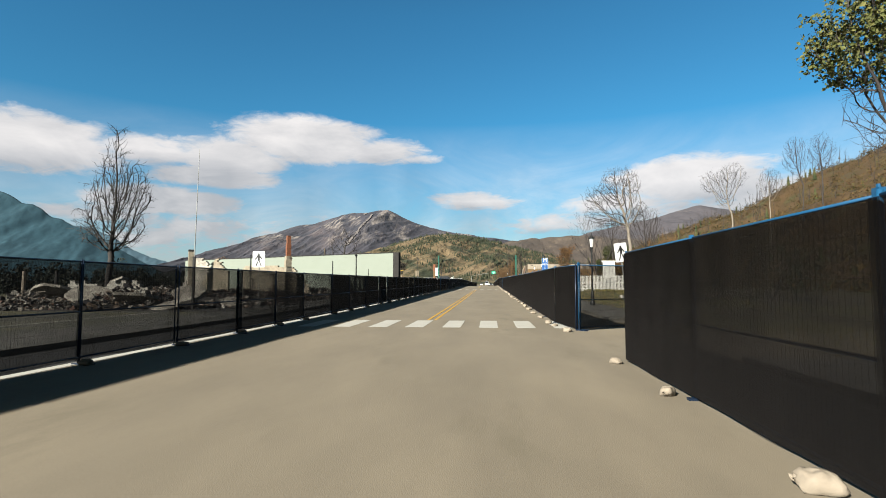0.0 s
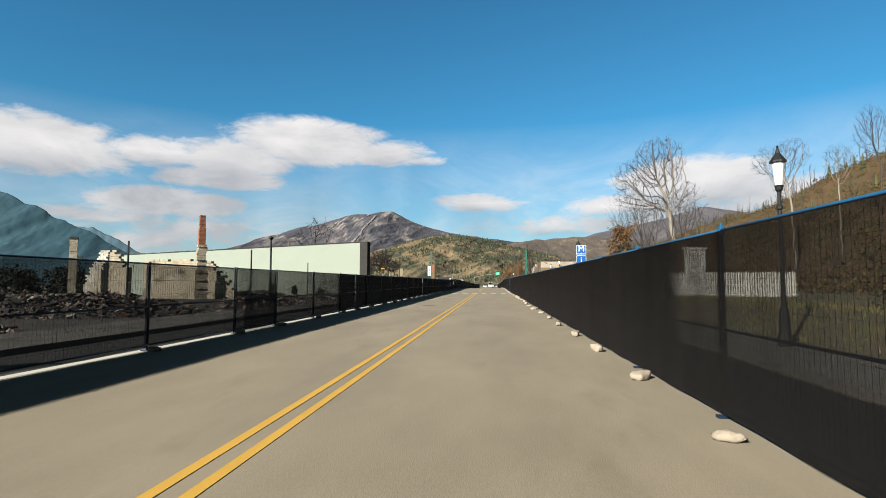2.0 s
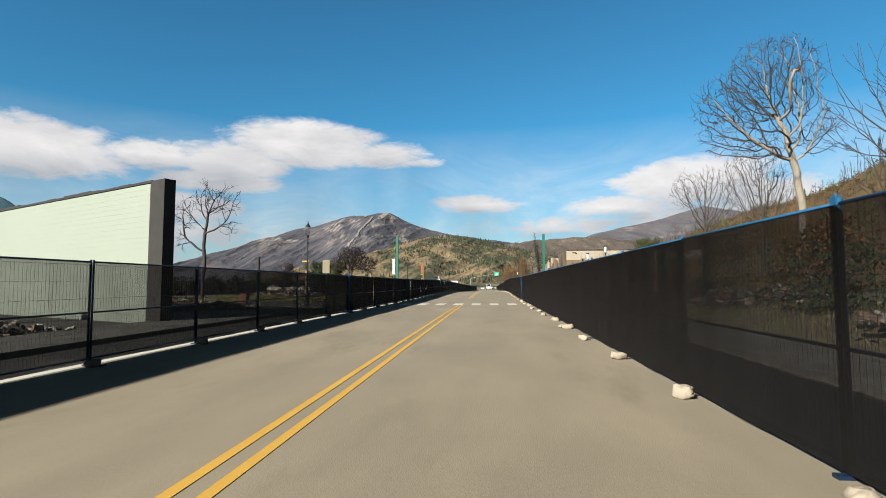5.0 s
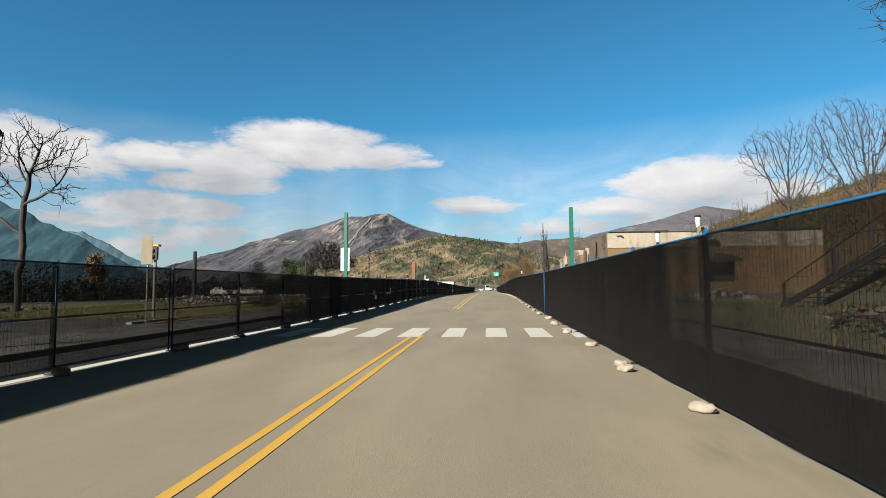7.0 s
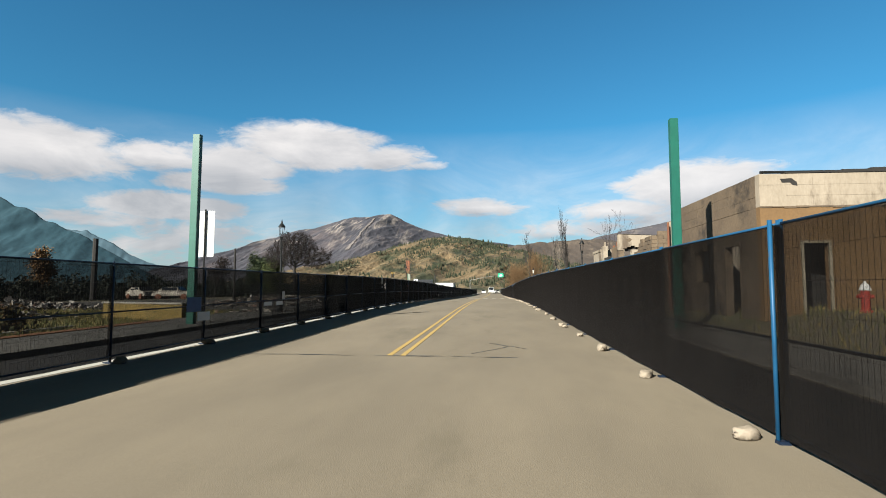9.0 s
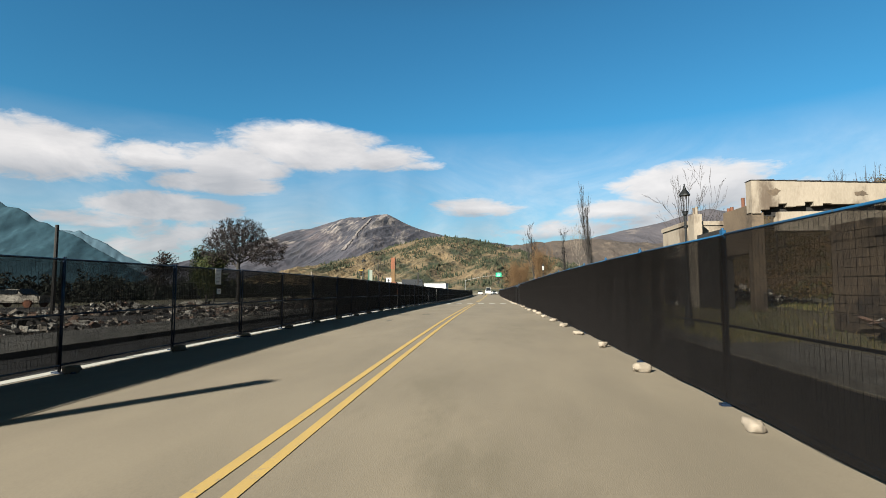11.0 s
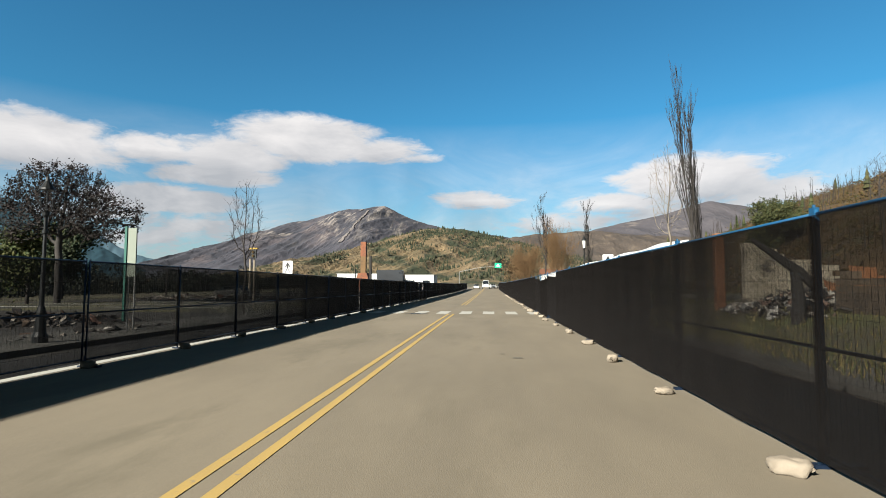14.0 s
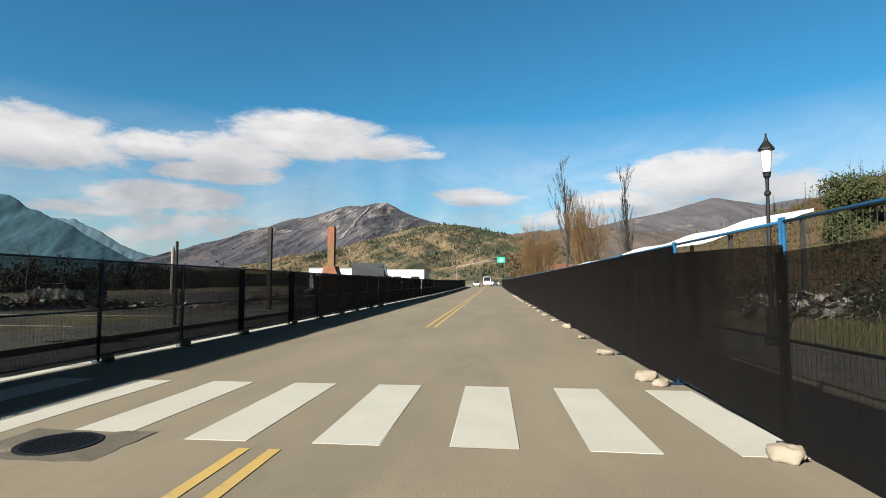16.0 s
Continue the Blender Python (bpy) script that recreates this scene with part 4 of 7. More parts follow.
def grow_crown(fork, lobes, seed, points=700, step=0.42, tip=0.015, fuzz=0.6, power=2.4, up=0.06, leaves=0, leaf_size=0.1, leaf_from=0.0):
    """A tree that fills rounded lobes (centre, half widths) with limbs, from a fork on its trunk."""
    rs = np.random.RandomState(seed)
    at = []
    vol = [b[0] * b[1] * b[2] for _, b in lobes]
    for (c, b), q in zip(lobes, vol):
        d = rs.normal(size=(int(points * q / sum(vol)), 3))
        d *= (rs.uniform(0.02, 1, len(d)) ** 0.42 / np.linalg.norm(d, axis=1))[:, None]
        at.append(d * np.array(b) + np.array(c))
    at = np.concatenate(at)
    start, fork = np.array([0.0, 0.0, -0.3]), np.array(fork, float)
    n = int(np.linalg.norm(fork - start) / step) + 1
    nodes = [start + (fork - start) * i / n + (np.array([math.sin(i * 0.5 + seed), math.cos(i * 0.4), 0]) * 0.06 if 0 < i < n else 0) for i in range(n + 1)]
    parent = list(range(-1, n))
    P = np.array(nodes)
    near = np.full(len(at), n)
    dist = np.linalg.norm(at - P[n], axis=1)
    for turn in range(110):
        d = at - np.array(nodes)[near]
        d /= np.maximum(np.linalg.norm(d, axis=1), 1e-6)[:, None]
        fresh = []
        for i in np.unique(near):
            v = d[near == i].sum(axis=0)
            v = v / max(np.linalg.norm(v), 1e-6) + rs.normal(0, 0.16, 3) + np.array([0, 0, up])
            if parent[i] >= 0:
                w = nodes[i] - nodes[parent[i]]
                v = v + 0.5 * w / np.linalg.norm(w)
            fresh.append(nodes[i] + v / np.linalg.norm(v) * step)
            parent.append(int(i))
        k = len(nodes)
        nodes += fresh
        dd = np.linalg.norm(at[:, None] - np.array(fresh)[None], axis=2)
        j = dd.argmin(axis=1)
        m = dd[np.arange(len(at)), j]
        better = m < dist
        near, dist = np.where(better, k + j, near), np.where(better, m, dist)
        keep = dist > step * 1.25
        at, near, dist = at[keep], near[keep], dist[keep]
        if not len(at):
            break
    power_sum = [0.0] * len(nodes)
    best = [-1] * len(nodes)
    for i in range(len(nodes) - 1, -1, -1):
        power_sum[i] = power_sum[i] or tip ** power
        p = parent[i]
        if p >= 0:
            power_sum[p] += power_sum[i]
            if best[p] < 0 or power_sum[i] > power_sum[best[p]]:
                best[p] = i
    rad = [q ** (1 / power) for q in power_sum]
    trunk, crown = Raw(), Raw()
    for i in range(len(nodes)):
        if i and best[parent[i]] == i:
            continue
        chain = [i]
        while best[chain[-1]] >= 0:
            chain.append(best[chain[-1]])
        radii = [rad[c] for c in chain]
        if i:
            chain, radii = [parent[i]] + chain, [min(rad[i] * 1.1, rad[parent[i]])] + radii
        if len(chain) > 1:
            (trunk if rad[i] > rad[0] * 0.33 else crown).limb([Vector(nodes[c]) for c in chain], radii, 8 if rad[i] > 0.12 else 5 if rad[i] > 0.04 else 3)
    for i in range(n + 1, len(nodes)):
        if rad[i] < tip * 2.2 and rs.rand() < fuzz:
            w = nodes[i] - nodes[parent[i]]
            pts = [Vector(nodes[i])]
            w = w / np.linalg.norm(w) + rs.normal(0, 0.55, 3)
            for _ in range(2):
                w = w / np.linalg.norm(w) + rs.normal(0, 0.2, 3) + np.array([0, 0, 0.12])
                pts.append(pts[-1] + Vector(w / np.linalg.norm(w)) * step * rs.uniform(0.7, 1.3))
            crown.limb(pts, [tip * 0.8, tip * 0.65, tip * 0.45], 3)
    foliage, rng = Raw(), random.Random(seed)
    thin = [i for i in range(n + 1, len(nodes)) if rad[i] < tip * 2.5 and nodes[i][2] > leaf_from]
    for _ in range(leaves):
        foliage.leaf(Vector(nodes[rng.choice(thin)]) + Vector((rng.gauss(0, 1), rng.gauss(0, 1), rng.gauss(0, 1))) * leaf_size * 1.6, leaf_size, rng)
    return trunk, crown, foliage


def tree(x, y, label, bark, parts_, rz=0.0, scale=1.0, z=None, leaf=None, group=""):
    e = thing("tree", x, y, label, "tree", group, rz=rz, scale=scale, z=z)
    trunk, crown, foliage = parts_
    part("trunk", trunk.mesh("trunk", bark), None, e)
    part("crown", crown.mesh("crown", BARK if bark is PALE_BARK else bark), None, e)
    if leaf is not None and foliage.v:
        tagged(part("leaves", foliage.mesh("leaves", leaf, False), None, e), kind="stuff")
    return e


def right_z(x, y):
    return float(max(ground_height(np.array([x]), np.array([y]))[0], hillside_z(np.array([x]), np.array([y]))[0] if x > 22 else -99))


# left side
tree(-30.6, 42.9, "tall leafless burnt tree with upswept limbs among rubble", BURNT_BARK, grow_crown((0.1, 0, 4.0), [((0.2, 0, 12.2), (1.1, 1.2, 3.2)), ((0.9, 0, 9.2), (2.6, 2.6, 2.8)), ((0.2, 0, 6.4), (2.9, 2.6, 2.6)), ((0.3, 0, 8), (0.8, 0.8, 5))], 2, 2300, 0.32, 0.019, 0.9, 2.3, 0.55))
tree(-26.9, 103.0, "bare burnt tree with crooked forking limbs", BURNT_BARK, grow_crown((0.1, 0, 2.6), [((0.4, 0, 10.0), (1.7, 2, 2)), ((2.3, 0, 10.0), (1.5, 2, 1.5)), ((2.7, 0, 7.2), (1.1, 1.3, 1.2)), ((-1.8, 0, 8.4), (1.3, 1.6, 2)), ((-2.4, 0, 5.6), (0.8, 1.0, 1.4))], 12, 430, 0.36, 0.024, 0.8, 2.2, 0.25))
tree(-33.4, 184.0, "broad half-burnt tree with dark withered foliage", BURNT_BARK, grow_crown((0, 0, 3.4), [((0, 0, 8.5), (4, 4, 3.3)), ((-3, 0, 7.4), (2.4, 3, 2.4)), ((4.0, 0, 7.0), (2.6, 3, 2.2))], 17, 2200, 0.36, 0.022, 0.8, leaves=11000, leaf_size=0.10), leaf=DEAD_LEAF)
tree(-38.0, 186.0, "dark green shrubby tree below a burnt one", BARK, grow(6.4, 18, 0.9, (12, 6, 5), 0.12, 0.2, 0.05, leaves=4200, leaf_size=0.17), leaf=GREEN_LEAF)
tree(-47.0, 200.0, "dense dark evergreen tree on waste ground", BARK, grow(8.6, 27, 0.8, (14, 7, 6), 0.12, 0.3, 0.05, leaves=8000, leaf_size=0.2), leaf=BUSH_LEAF)
tree(-112.0, 216.0, "broad orange-brown tree far across the valley floor", BARK, grow(11.8, 26, 0.8, (12, 7, 6), 0.2, 0.3, 0.06, leaves=3600, leaf_size=0.3, wide=0.55), leaf=RUST_LEAF)
tree(-10.2, 169.0, "slender young leafless street tree", BARK, grow_crown((0, 0, 2.7), [((0, 0, 4.7), (0.9, 0.9, 2.1))], 21, 560, 0.2, 0.008, 0.8, 2.3, 0.6))
tree(-44.0, 215.0, "low leafless burnt tree on waste ground", BURNT_BARK, grow(6.0, 23, 0.8, (9, 6, 5), 0.3, 0.15, 0.08))
tree(-60.0, 205.0, "wide dark leafless tree on waste ground", BURNT_BARK, grow(8.5, 24, 0.85, (10, 7, 5), 0.25, 0.2, 0.08, leaves=1500, leaf_size=0.2), leaf=DEAD_LEAF)
# right side
tree(28.5, 33.0, "tall ragged tree with drooping twigs and olive foliage", BARK, grow_crown((0, 0, 5.0), [((-2.5, 0, 15.6), (4.2, 4, 3.6)), ((-0.8, 0, 11), (3.8, 3.5, 3.0)), ((2, 0, 14), (4, 4, 4))], 31, 2600, 0.42, 0.018, 0.9, 2.4, 0.0, 9000, 0.16, 13.2), z=right_z(28.5, 33), leaf=OLIVE_GREEN_LEAF)
for x, y, sd, lab, bark, fork, lobes, points in (
        (28.5, 98.7, 41, "large leafless cottonwood with pale forking limbs", PALE_BARK, (-0.7, 0, 9.8), [((-2, 0.5, 18), (4, 4, 4)), ((-6.2, -0.5, 15.7), (2.9, 3, 2.7)), ((0.8, -0.5, 13.5), (2, 2.4, 2.6)), ((-4.4, -1.8, 11.9), (3.0, 2.6, 2.0)), ((-7.4, -1.2, 12.6), (1.6, 2, 1.6))], 2800),
        (54.5, 117.0, 42, "leafless tree with a rounded forked crown on the slope", PALE_BARK, (-0.3, 0, 11.5), [((-4, 0, 19.2), (2.8, 3, 2.6)), ((0, 0, 20.3), (3, 3, 3)), ((-1.6, 0, 15.6), (2.2, 2, 2.6))], 1500),
        (61.5, 116.0, 43, "thin leafless tree on the slope", PALE_BARK, (0, 0, 12.3), [((0.2, 0, 16.3), (2.6, 2.4, 3.4)), ((0.1, 0, 13.4), (1.2, 1.2, 1.6))], 800),
        (67.0, 115.0, 44, "leafless slope tree with fine upright twigs", BARK, (0.8, 0, 12.0), [((-0.6, 0, 18.6), (2.6, 2.6, 4.4))], 1000),
        (72.0, 116.0, 45, "leafless slope tree with fine upright twigs", BARK, (0.2, 0, 10.0), [((0.2, 0, 16.0), (2.7, 2.6, 4.2))], 1000),
        (31.3, 126.7, 47, "leafless tree with upswept limbs behind the houses", BARK, (0, 0, 5.2), [((-2.4, 0, 14.4), (2.2, 2.5, 2.7)), ((0.8, 0, 14.9), (2.4, 2.5, 2.8)), ((2.8, 0, 12.6), (1.5, 1.8, 1.8)), ((0, 0, 10.6), (2.2, 2, 2.2))], 1900),
        (38.5, 127.6, 48, "leafless tree with a broad brushy crown", BARK, (0.4, 0, 5.5), [((-1.5, 0, 16.5), (3, 3, 3.7)), ((1.8, 0, 15), (2.8, 3, 4.5)), ((-2.6, 0, 13), (1.6, 2, 1.5)), ((0.5, 0, 11), (2.6, 2.4, 2.5))], 2600),
        (62.0, 230.0, 50, "thin leafless slope tree", BARK, (0, 0, 5.0), [((0.3, 0, 9.0), (2.2, 2.2, 3))], 260),
        (70.0, 222.0, 51, "thin leafless slope tree", BARK, (0, 0, 6.0), [((-0.4, 0, 10.0), (2, 2, 3))], 260),
        (52.0, 215.0, 52, "thin leafless slope tree", BARK, (0, 0, 4.0), [((0, 0, 7.6), (2.2, 2.2, 2.4))], 260)):
    tree(x, y, lab, bark, grow_crown(fork, lobes, sd, points, 0.34, 0.019 if sd == 41 else 0.015, up=0.28 if y > 120 else 0.1), z=right_z(x, y) - (1.3 if 120 < y < 130 else 0.0))
tree(43.0, 127.0, "dense brushy tree of thin ochre shoots", WILLOW_BARK, grow(13.5, 53, 0.3, (16, 9, 6), 0.05, 0.14, 0.26, (0.62, 0.5, 0.45), 6, twig=0.012, wide=1.0), z=right_z(43, 127))
tree(15.8, 66.5, "slender wispy leafless tree with many upright shoots", PALE_BARK, grow_round(10.2, 63, 6, 0.36, 0.2, 0.84, 3, 0.8, twig=0.007), z=right_z(15.8, 66.5))
tree(29.5, 90.0, "broken dead tree leaning over the slope foot", BURNT_BARK, grow(11.0, 64, 0.5, (6, 4, 3), 0.4, 0.16, 0.05, (0.4, 0.45, 0.4), twig=0.02), z=right_z(29.5, 90))
tree(9.6, 52.3, "slim young tree still hung with rust-brown leaves", BARK, grow(4.9, 61, 0.5, (15, 8, 6), 0.2, 0.06, 0.14, (0.40, 0.5, 0.45), leaves=4800, leaf_size=0.055, wide=0.82, leaf_from=0.34), z=right_z(9.6, 52.3), leaf=RUST_LEAF)
tree(26.0, 93.0, "brown-leaved tree under bare cottonwood limbs", BARK, grow(6.0, 62, 0.7, (9, 6, 5), 0.15, 0.14, 0.1, leaves=3600, leaf_size=0.16), z=right_z(26, 93), leaf=RUST_LEAF)
for x, y, h, sd, lean in ((12.7, 171.8, 13.2, 71, -4.5), (13.2, 172.1, 11.6, 81, -2.5), (11.0, 232.0, 16.7, 72, 0.0), (18.2, 230.0, 15.0, 73, 0.0)):
    e = tree(x, y, "narrow leafless poplar with upright dark twigs", BURNT_BARK, grow(h, sd, 0.12, (24, 6, 4, 3), 0.08, 0.14, 0.34, (0.30, 0.45, 0.45, 0.4), twig=0.0085 if y < 200 else 0.014, wide=0.6 if y < 200 else 0.85), z=right_z(x, y))
    e.matrix_basis = pose(x, y, right_z(x, y), 0, lean, 0)
white_tree = tree(11.8, 172.8, "small white-barked leafless tree beside a poplar", PALE_BARK, grow_crown((0, 0, 2.4), [((-0.2, 0, 5.9), (1.05, 1, 2.6))], 74, 560, 0.2, 0.0075, 0.8, 2.3, 0.25), z=right_z(11.8, 172.8))
for ob in white_tree.children:
    ob.data.materials[0] = PALE_BARK
tree(12.9, 229.5, "bushy leafless willow with ochre twigs", WILLOW_BARK, grow(12.0, 75, 0.34, (14, 9, 6), 0.05, 0.15, 0.24, (0.62, 0.5, 0.45), 5, twig=0.014, wide=0.9), z=right_z(12.9, 229.5))
tree(9.2, 243.0, "bushy leafless willow with ochre twigs", WILLOW_BARK, grow(11.0, 76, 0.4, (14, 9, 6), 0.05, 0.15, 0.2, (0.62, 0.5, 0.45), 5, twig=0.016), z=right_z(9.2, 243))
tree(10.5, 300.0, "round willow turned orange-brown by the roadside", BARK, grow(10.0, 77, 0.7, (12, 6, 5), 0.15, 0.2, 0.1, leaves=4500, leaf_size=0.26), leaf=WILLOW_LEAF)
tree(60.7, 259.8, "rounded green pine on the scrub slope", BARK, grow(11.5, 78, 0.8, (14, 7, 5), 0.25, 0.25, 0.06, leaves=11000, leaf_size=0.22, wide=1.25), z=right_z(60.7, 259.8), leaf=PINE_LEAF)
tree(54.0, 250.0, "rounded green pine on the scrub slope", BARK, grow(6.5, 79, 0.9, (12, 6, 5), 0.3, 0.25, 0.06, leaves=5500, leaf_size=0.19), z=right_z(54, 250), leaf=PINE_LEAF)

tree(13.2, 145.0, "several slender leafless stems behind concrete ruins", BARK, grow(8.2, 90, 0.36, (5, 4, 3), 0.3, 0.09, 0.12, (0.5, 0.45, 0.4), 3, wide=0.8, twig=0.01), z=right_z(13.2, 145))

# scrub on the near hillside, pines on the middle hill


def scatter_scrub():
    rng = random.Random(77)
    raw = Raw()
    for _ in range(15000):
        x, y = 24 + 104 * rng.random() ** 0.85, rng.uniform(-20, 520)
        z = right_z(x, y)
        s = rng.uniform(0.35, 1.25) * (1.0 + 0.6 * (rng.random() < 0.1))
        for _ in range(15):
            raw.leaf(Vector((x + rng.gauss(0, s * 0.5), y + rng.gauss(0, s * 0.5), z + abs(rng.gauss(0.45 * s, s * 0.45)))), s * 0.21, rng)
    tagged(new("hillside_scrub", raw.mesh("hillside_scrub", SCRUB_LEAF, False)), "dense autumn-brown scrub on the steep hillside", "scrub", kind="stuff")


scatter_scrub()


def scatter_stems():
    rng = random.Random(79)
    raw, firs = Raw(), Raw()
    for _ in range(520):
        x, y = 40 + 86 * rng.random() ** 0.6, rng.uniform(-10, 480)
        p = Vector((x, y, right_z(x, y) - 0.3))
        h = rng.uniform(3, 8)
        if rng.random() < 0.12:
            h *= 0.8
            for k in range(4):
                b = p + Vector((0, 0, h * (0.12 + 0.2 * k)))
                firs.limb([b, b + Vector((0, 0, h * 0.3))], [h * (0.2 - 0.04 * k), 0.03], 7)
            continue
        top = p + Vector((rng.gauss(0, 0.3), rng.gauss(0, 0.3), h))
        raw.limb([p, p.lerp(top, 0.5), top], [0.09, 0.06, 0.02], 4)
        for _ in range(9):
            q = p.lerp(top, rng.uniform(0.35, 0.95))
            a = rng.uniform(0, 6.28)
            raw.limb([q, q + Vector((math.cos(a) * 0.6, math.sin(a) * 0.6, rng.uniform(0.6, 1.4)))], [0.03, 0.012], 3)
    tagged(new("hillside_stems", raw.mesh("hillside_stems", BARK)), "thin leafless saplings on the scrub slope", "saplings", kind="stuff")
    tagged(new("hillside_firs", firs.mesh("hillside_firs", PINE_LEAF, False)), "small dark firs along the hillside", "firs", kind="stuff")


scatter_stems()


def scatter_pines():
    rng = random.Random(78)
    raw = Raw()
    n = 6000
    X = np.array([rng.gauss(-60, 260) for _ in range(n)])
    Y = np.array([rng.uniform(900, 1500) for _ in range(n)])
    Z = HILL_Z(X, Y)
    for x, y, z in zip(X, Y, Z):
        if noise.noise(Vector((x * 0.011, y * 0.011, 3.0))) + 0.0016 * (z - 70) + 0.0006 * (x + 150) < 0.0:
            continue
        h = rng.uniform(3, 7.5)
        raw.limb([Vector((x, y, z - 1)), Vector((x, y, z + h * 0.3)), Vector((x, y, z + h))], [h * 0.2, h * 0.22, 0.2], 5)
    tagged(new("hill_pines", raw.mesh("hill_pines", DARK_PINE, False)), "scattered dark pines on a distant ochre hill", "pines", kind="stuff")


scatter_pines()

# ---- buildings and ruins, left ----
w = thing("block_building", -10.9, 71.4, "long pale green painted block building with scorched top edge", "building")
m = pose(0, 0, 0, 0, 0, 180 - 26.5)
bm = bmesh.new()
box(bm, 0, 48, -0.3, 0, -0.8, 5.35, m)
part("front_wall", bm, PALE_GREEN, w)
bm = bmesh.new()
for k in range(26):
    box(bm, 0.0, 48, 0.0, 0.004, -0.08 + 0.2085 * k, 0.1225 + 0.2085 * k, m)
tagged(part("block_face", bm, PALE_GREEN, w), kind="stuff")
# Near-black wall end: the shade on the street face is painted in.
bm = bmesh.new()
box(bm, -0.95, -0.004, -0.4, 0.04, -0.8, 5.42, m)
part("corner_pier", bm, CHAR, w, "wall end, the shade of its street face in its colour")
bm = bmesh.new()
rng = random.Random(4)
for i in range(60):
    a = -0.1 + i * 0.8
    box(bm, a, a + 0.79, -0.34, 0.05, 5.35, 5.43 + rng.uniform(0, 0.07), m)
part("parapet", bm, CHAR, w, "scorched ragged parapet cap")


def ragged_wall(length, heights, thick, seed, bite=0.18, course=0.21, stone=0.46):
    """A broken wall of coursed stones whose top steps up and down along its length."""
    rng = random.Random(seed)
    bm = bmesh.new()
    n = max(6, int(length / stone))
    top = [float(np.interp(i / n, np.linspace(0, 1, len(heights)), heights)) + rng.uniform(-bite, bite) for i in range(n + 2)]
    w = length / n
    z, row = -0.3, 0
    while z < max(top):
        for i in range(n + 1):
            a, b = max(0.0, (i - 0.5 * (row % 2)) * w), min(length, (i + 1 - 0.5 * (row % 2)) * w)
            if b - a > 0.08 and z < max(top[i], 0.1) - 0.05:
                box(bm, a + 0.006, b - 0.006, rng.uniform(-0.025, 0.02), thick + rng.uniform(-0.02, 0.02), z + 0.004, z + course - 0.006)
        z, row = z + course, row + 1
    return bm


def brick_stack(bm, w, d, z0, z1, rng, course=0.22, jitter=0.02):
    z = z0
    while z < z1:
        j = rng.uniform(-jitter, jitter)
        box(bm, -w / 2 + j, w / 2 + j, -d / 2 + j, d / 2 + j, z, z + course - 0.012)
        z += course


rng = random.Random(9)
c = thing("brick_chimney", -22.4, 62.8, "tall scorched orange brick chimney standing over a ruined wall", "chimney", rz=40)
bm = bmesh.new()
brick_stack(bm, 1.0, 0.8, 0.0, 2.4, rng, jitter=0.05)
tagged(part("plinth", bm, STONE, c, "pale rendered plinth with broken corners"), kind="stuff")
bm = bmesh.new()
brick_stack(bm, 0.72, 0.62, 2.4, 4.6, rng, jitter=0.09)
tagged(part("broken_stage", bm, STONE, c, "chipped beige middle stage"), kind="stuff")
bm = bmesh.new()
brick_stack(bm, 0.52, 0.52, 4.6, 6.0, rng, 0.11, 0.012)
brick_stack(bm, 0.44, 0.46, 6.0, 7.1, rng, 0.11, 0.01)
tagged(part("shaft", bm, BRICK, c), kind="stuff")

w = thing("ruined_stone_wall", -29.4, 65.4, "broken beige stone wall of a burnt house", "wall ruin", rz=-8)
tagged(part("wall", ragged_wall(9.4, [3.3, 3.4, 3.4, 3.3, 3.3, 3.2, 2.0, 0.6], 0.4, 5, 0.08), STONE, w), kind="stuff")
w = thing("ruined_corner_wall", -37.2, 68.6, "jagged pale corner of a burnt stone house, stepped like a gable", "wall ruin", rz=-6)
tagged(part("wall", ragged_wall(4.4, [0.8, 2.0, 3.2, 4.4, 4.2, 3.0, 2.6], 0.4, 16, 0.12), STONE, w), kind="stuff")
w = thing("ruined_gable", -44.0, 76.0, "broken white gable wall still standing after fire", "wall ruin", rz=-12)
tagged(part("wall", ragged_wall(6.0, [1.0, 3.5, 4.9, 4.6, 3.6, 1.0], 0.35, 6, 0.2), PALE_RUBBLE, w), kind="stuff")
c = thing("brick_pillar", -37.0, 66.2, "burnt brick pillar with a dark cap", "pillar", rz=35)
bm = bmesh.new()
brick_stack(bm, 0.62, 0.6, -0.1, 5.4, rng)
tagged(part("shaft", bm, STONE, c), kind="stuff")
bm = bmesh.new()
box(bm, -0.33, 0.33, -0.33, 0.33, 5.4, 5.65)
part("cap", bm, CHAR, c)
w = thing("low_foundation_wall", -28.0, 34.0, "low broken concrete foundation among debris", "wall ruin", rz=-15)
tagged(part("wall", ragged_wall(9.0, [0.6, 1.5, 1.1, 1.6, 0.7], 0.3, 15, 0.25), CONCRETE, w), kind="stuff")


def chunk(bm, x, y, z, sx, sy, sz, rng, lean=40):
    m = Matrix.Translation((x, y, z)) @ Euler((radians(rng.uniform(-lean, lean)), radians(rng.uniform(-lean, lean)), rng.uniform(0, 6.3))).to_matrix().to_4x4()
    vs = box(bm, -sx, sx, -sy, sy, -sz, sz, m)
    for v in vs:
        v.co += Vector((rng.uniform(-1, 1) * sx, rng.uniform(-1, 1) * sy, rng.uniform(-1, 1) * sz)) * 0.28


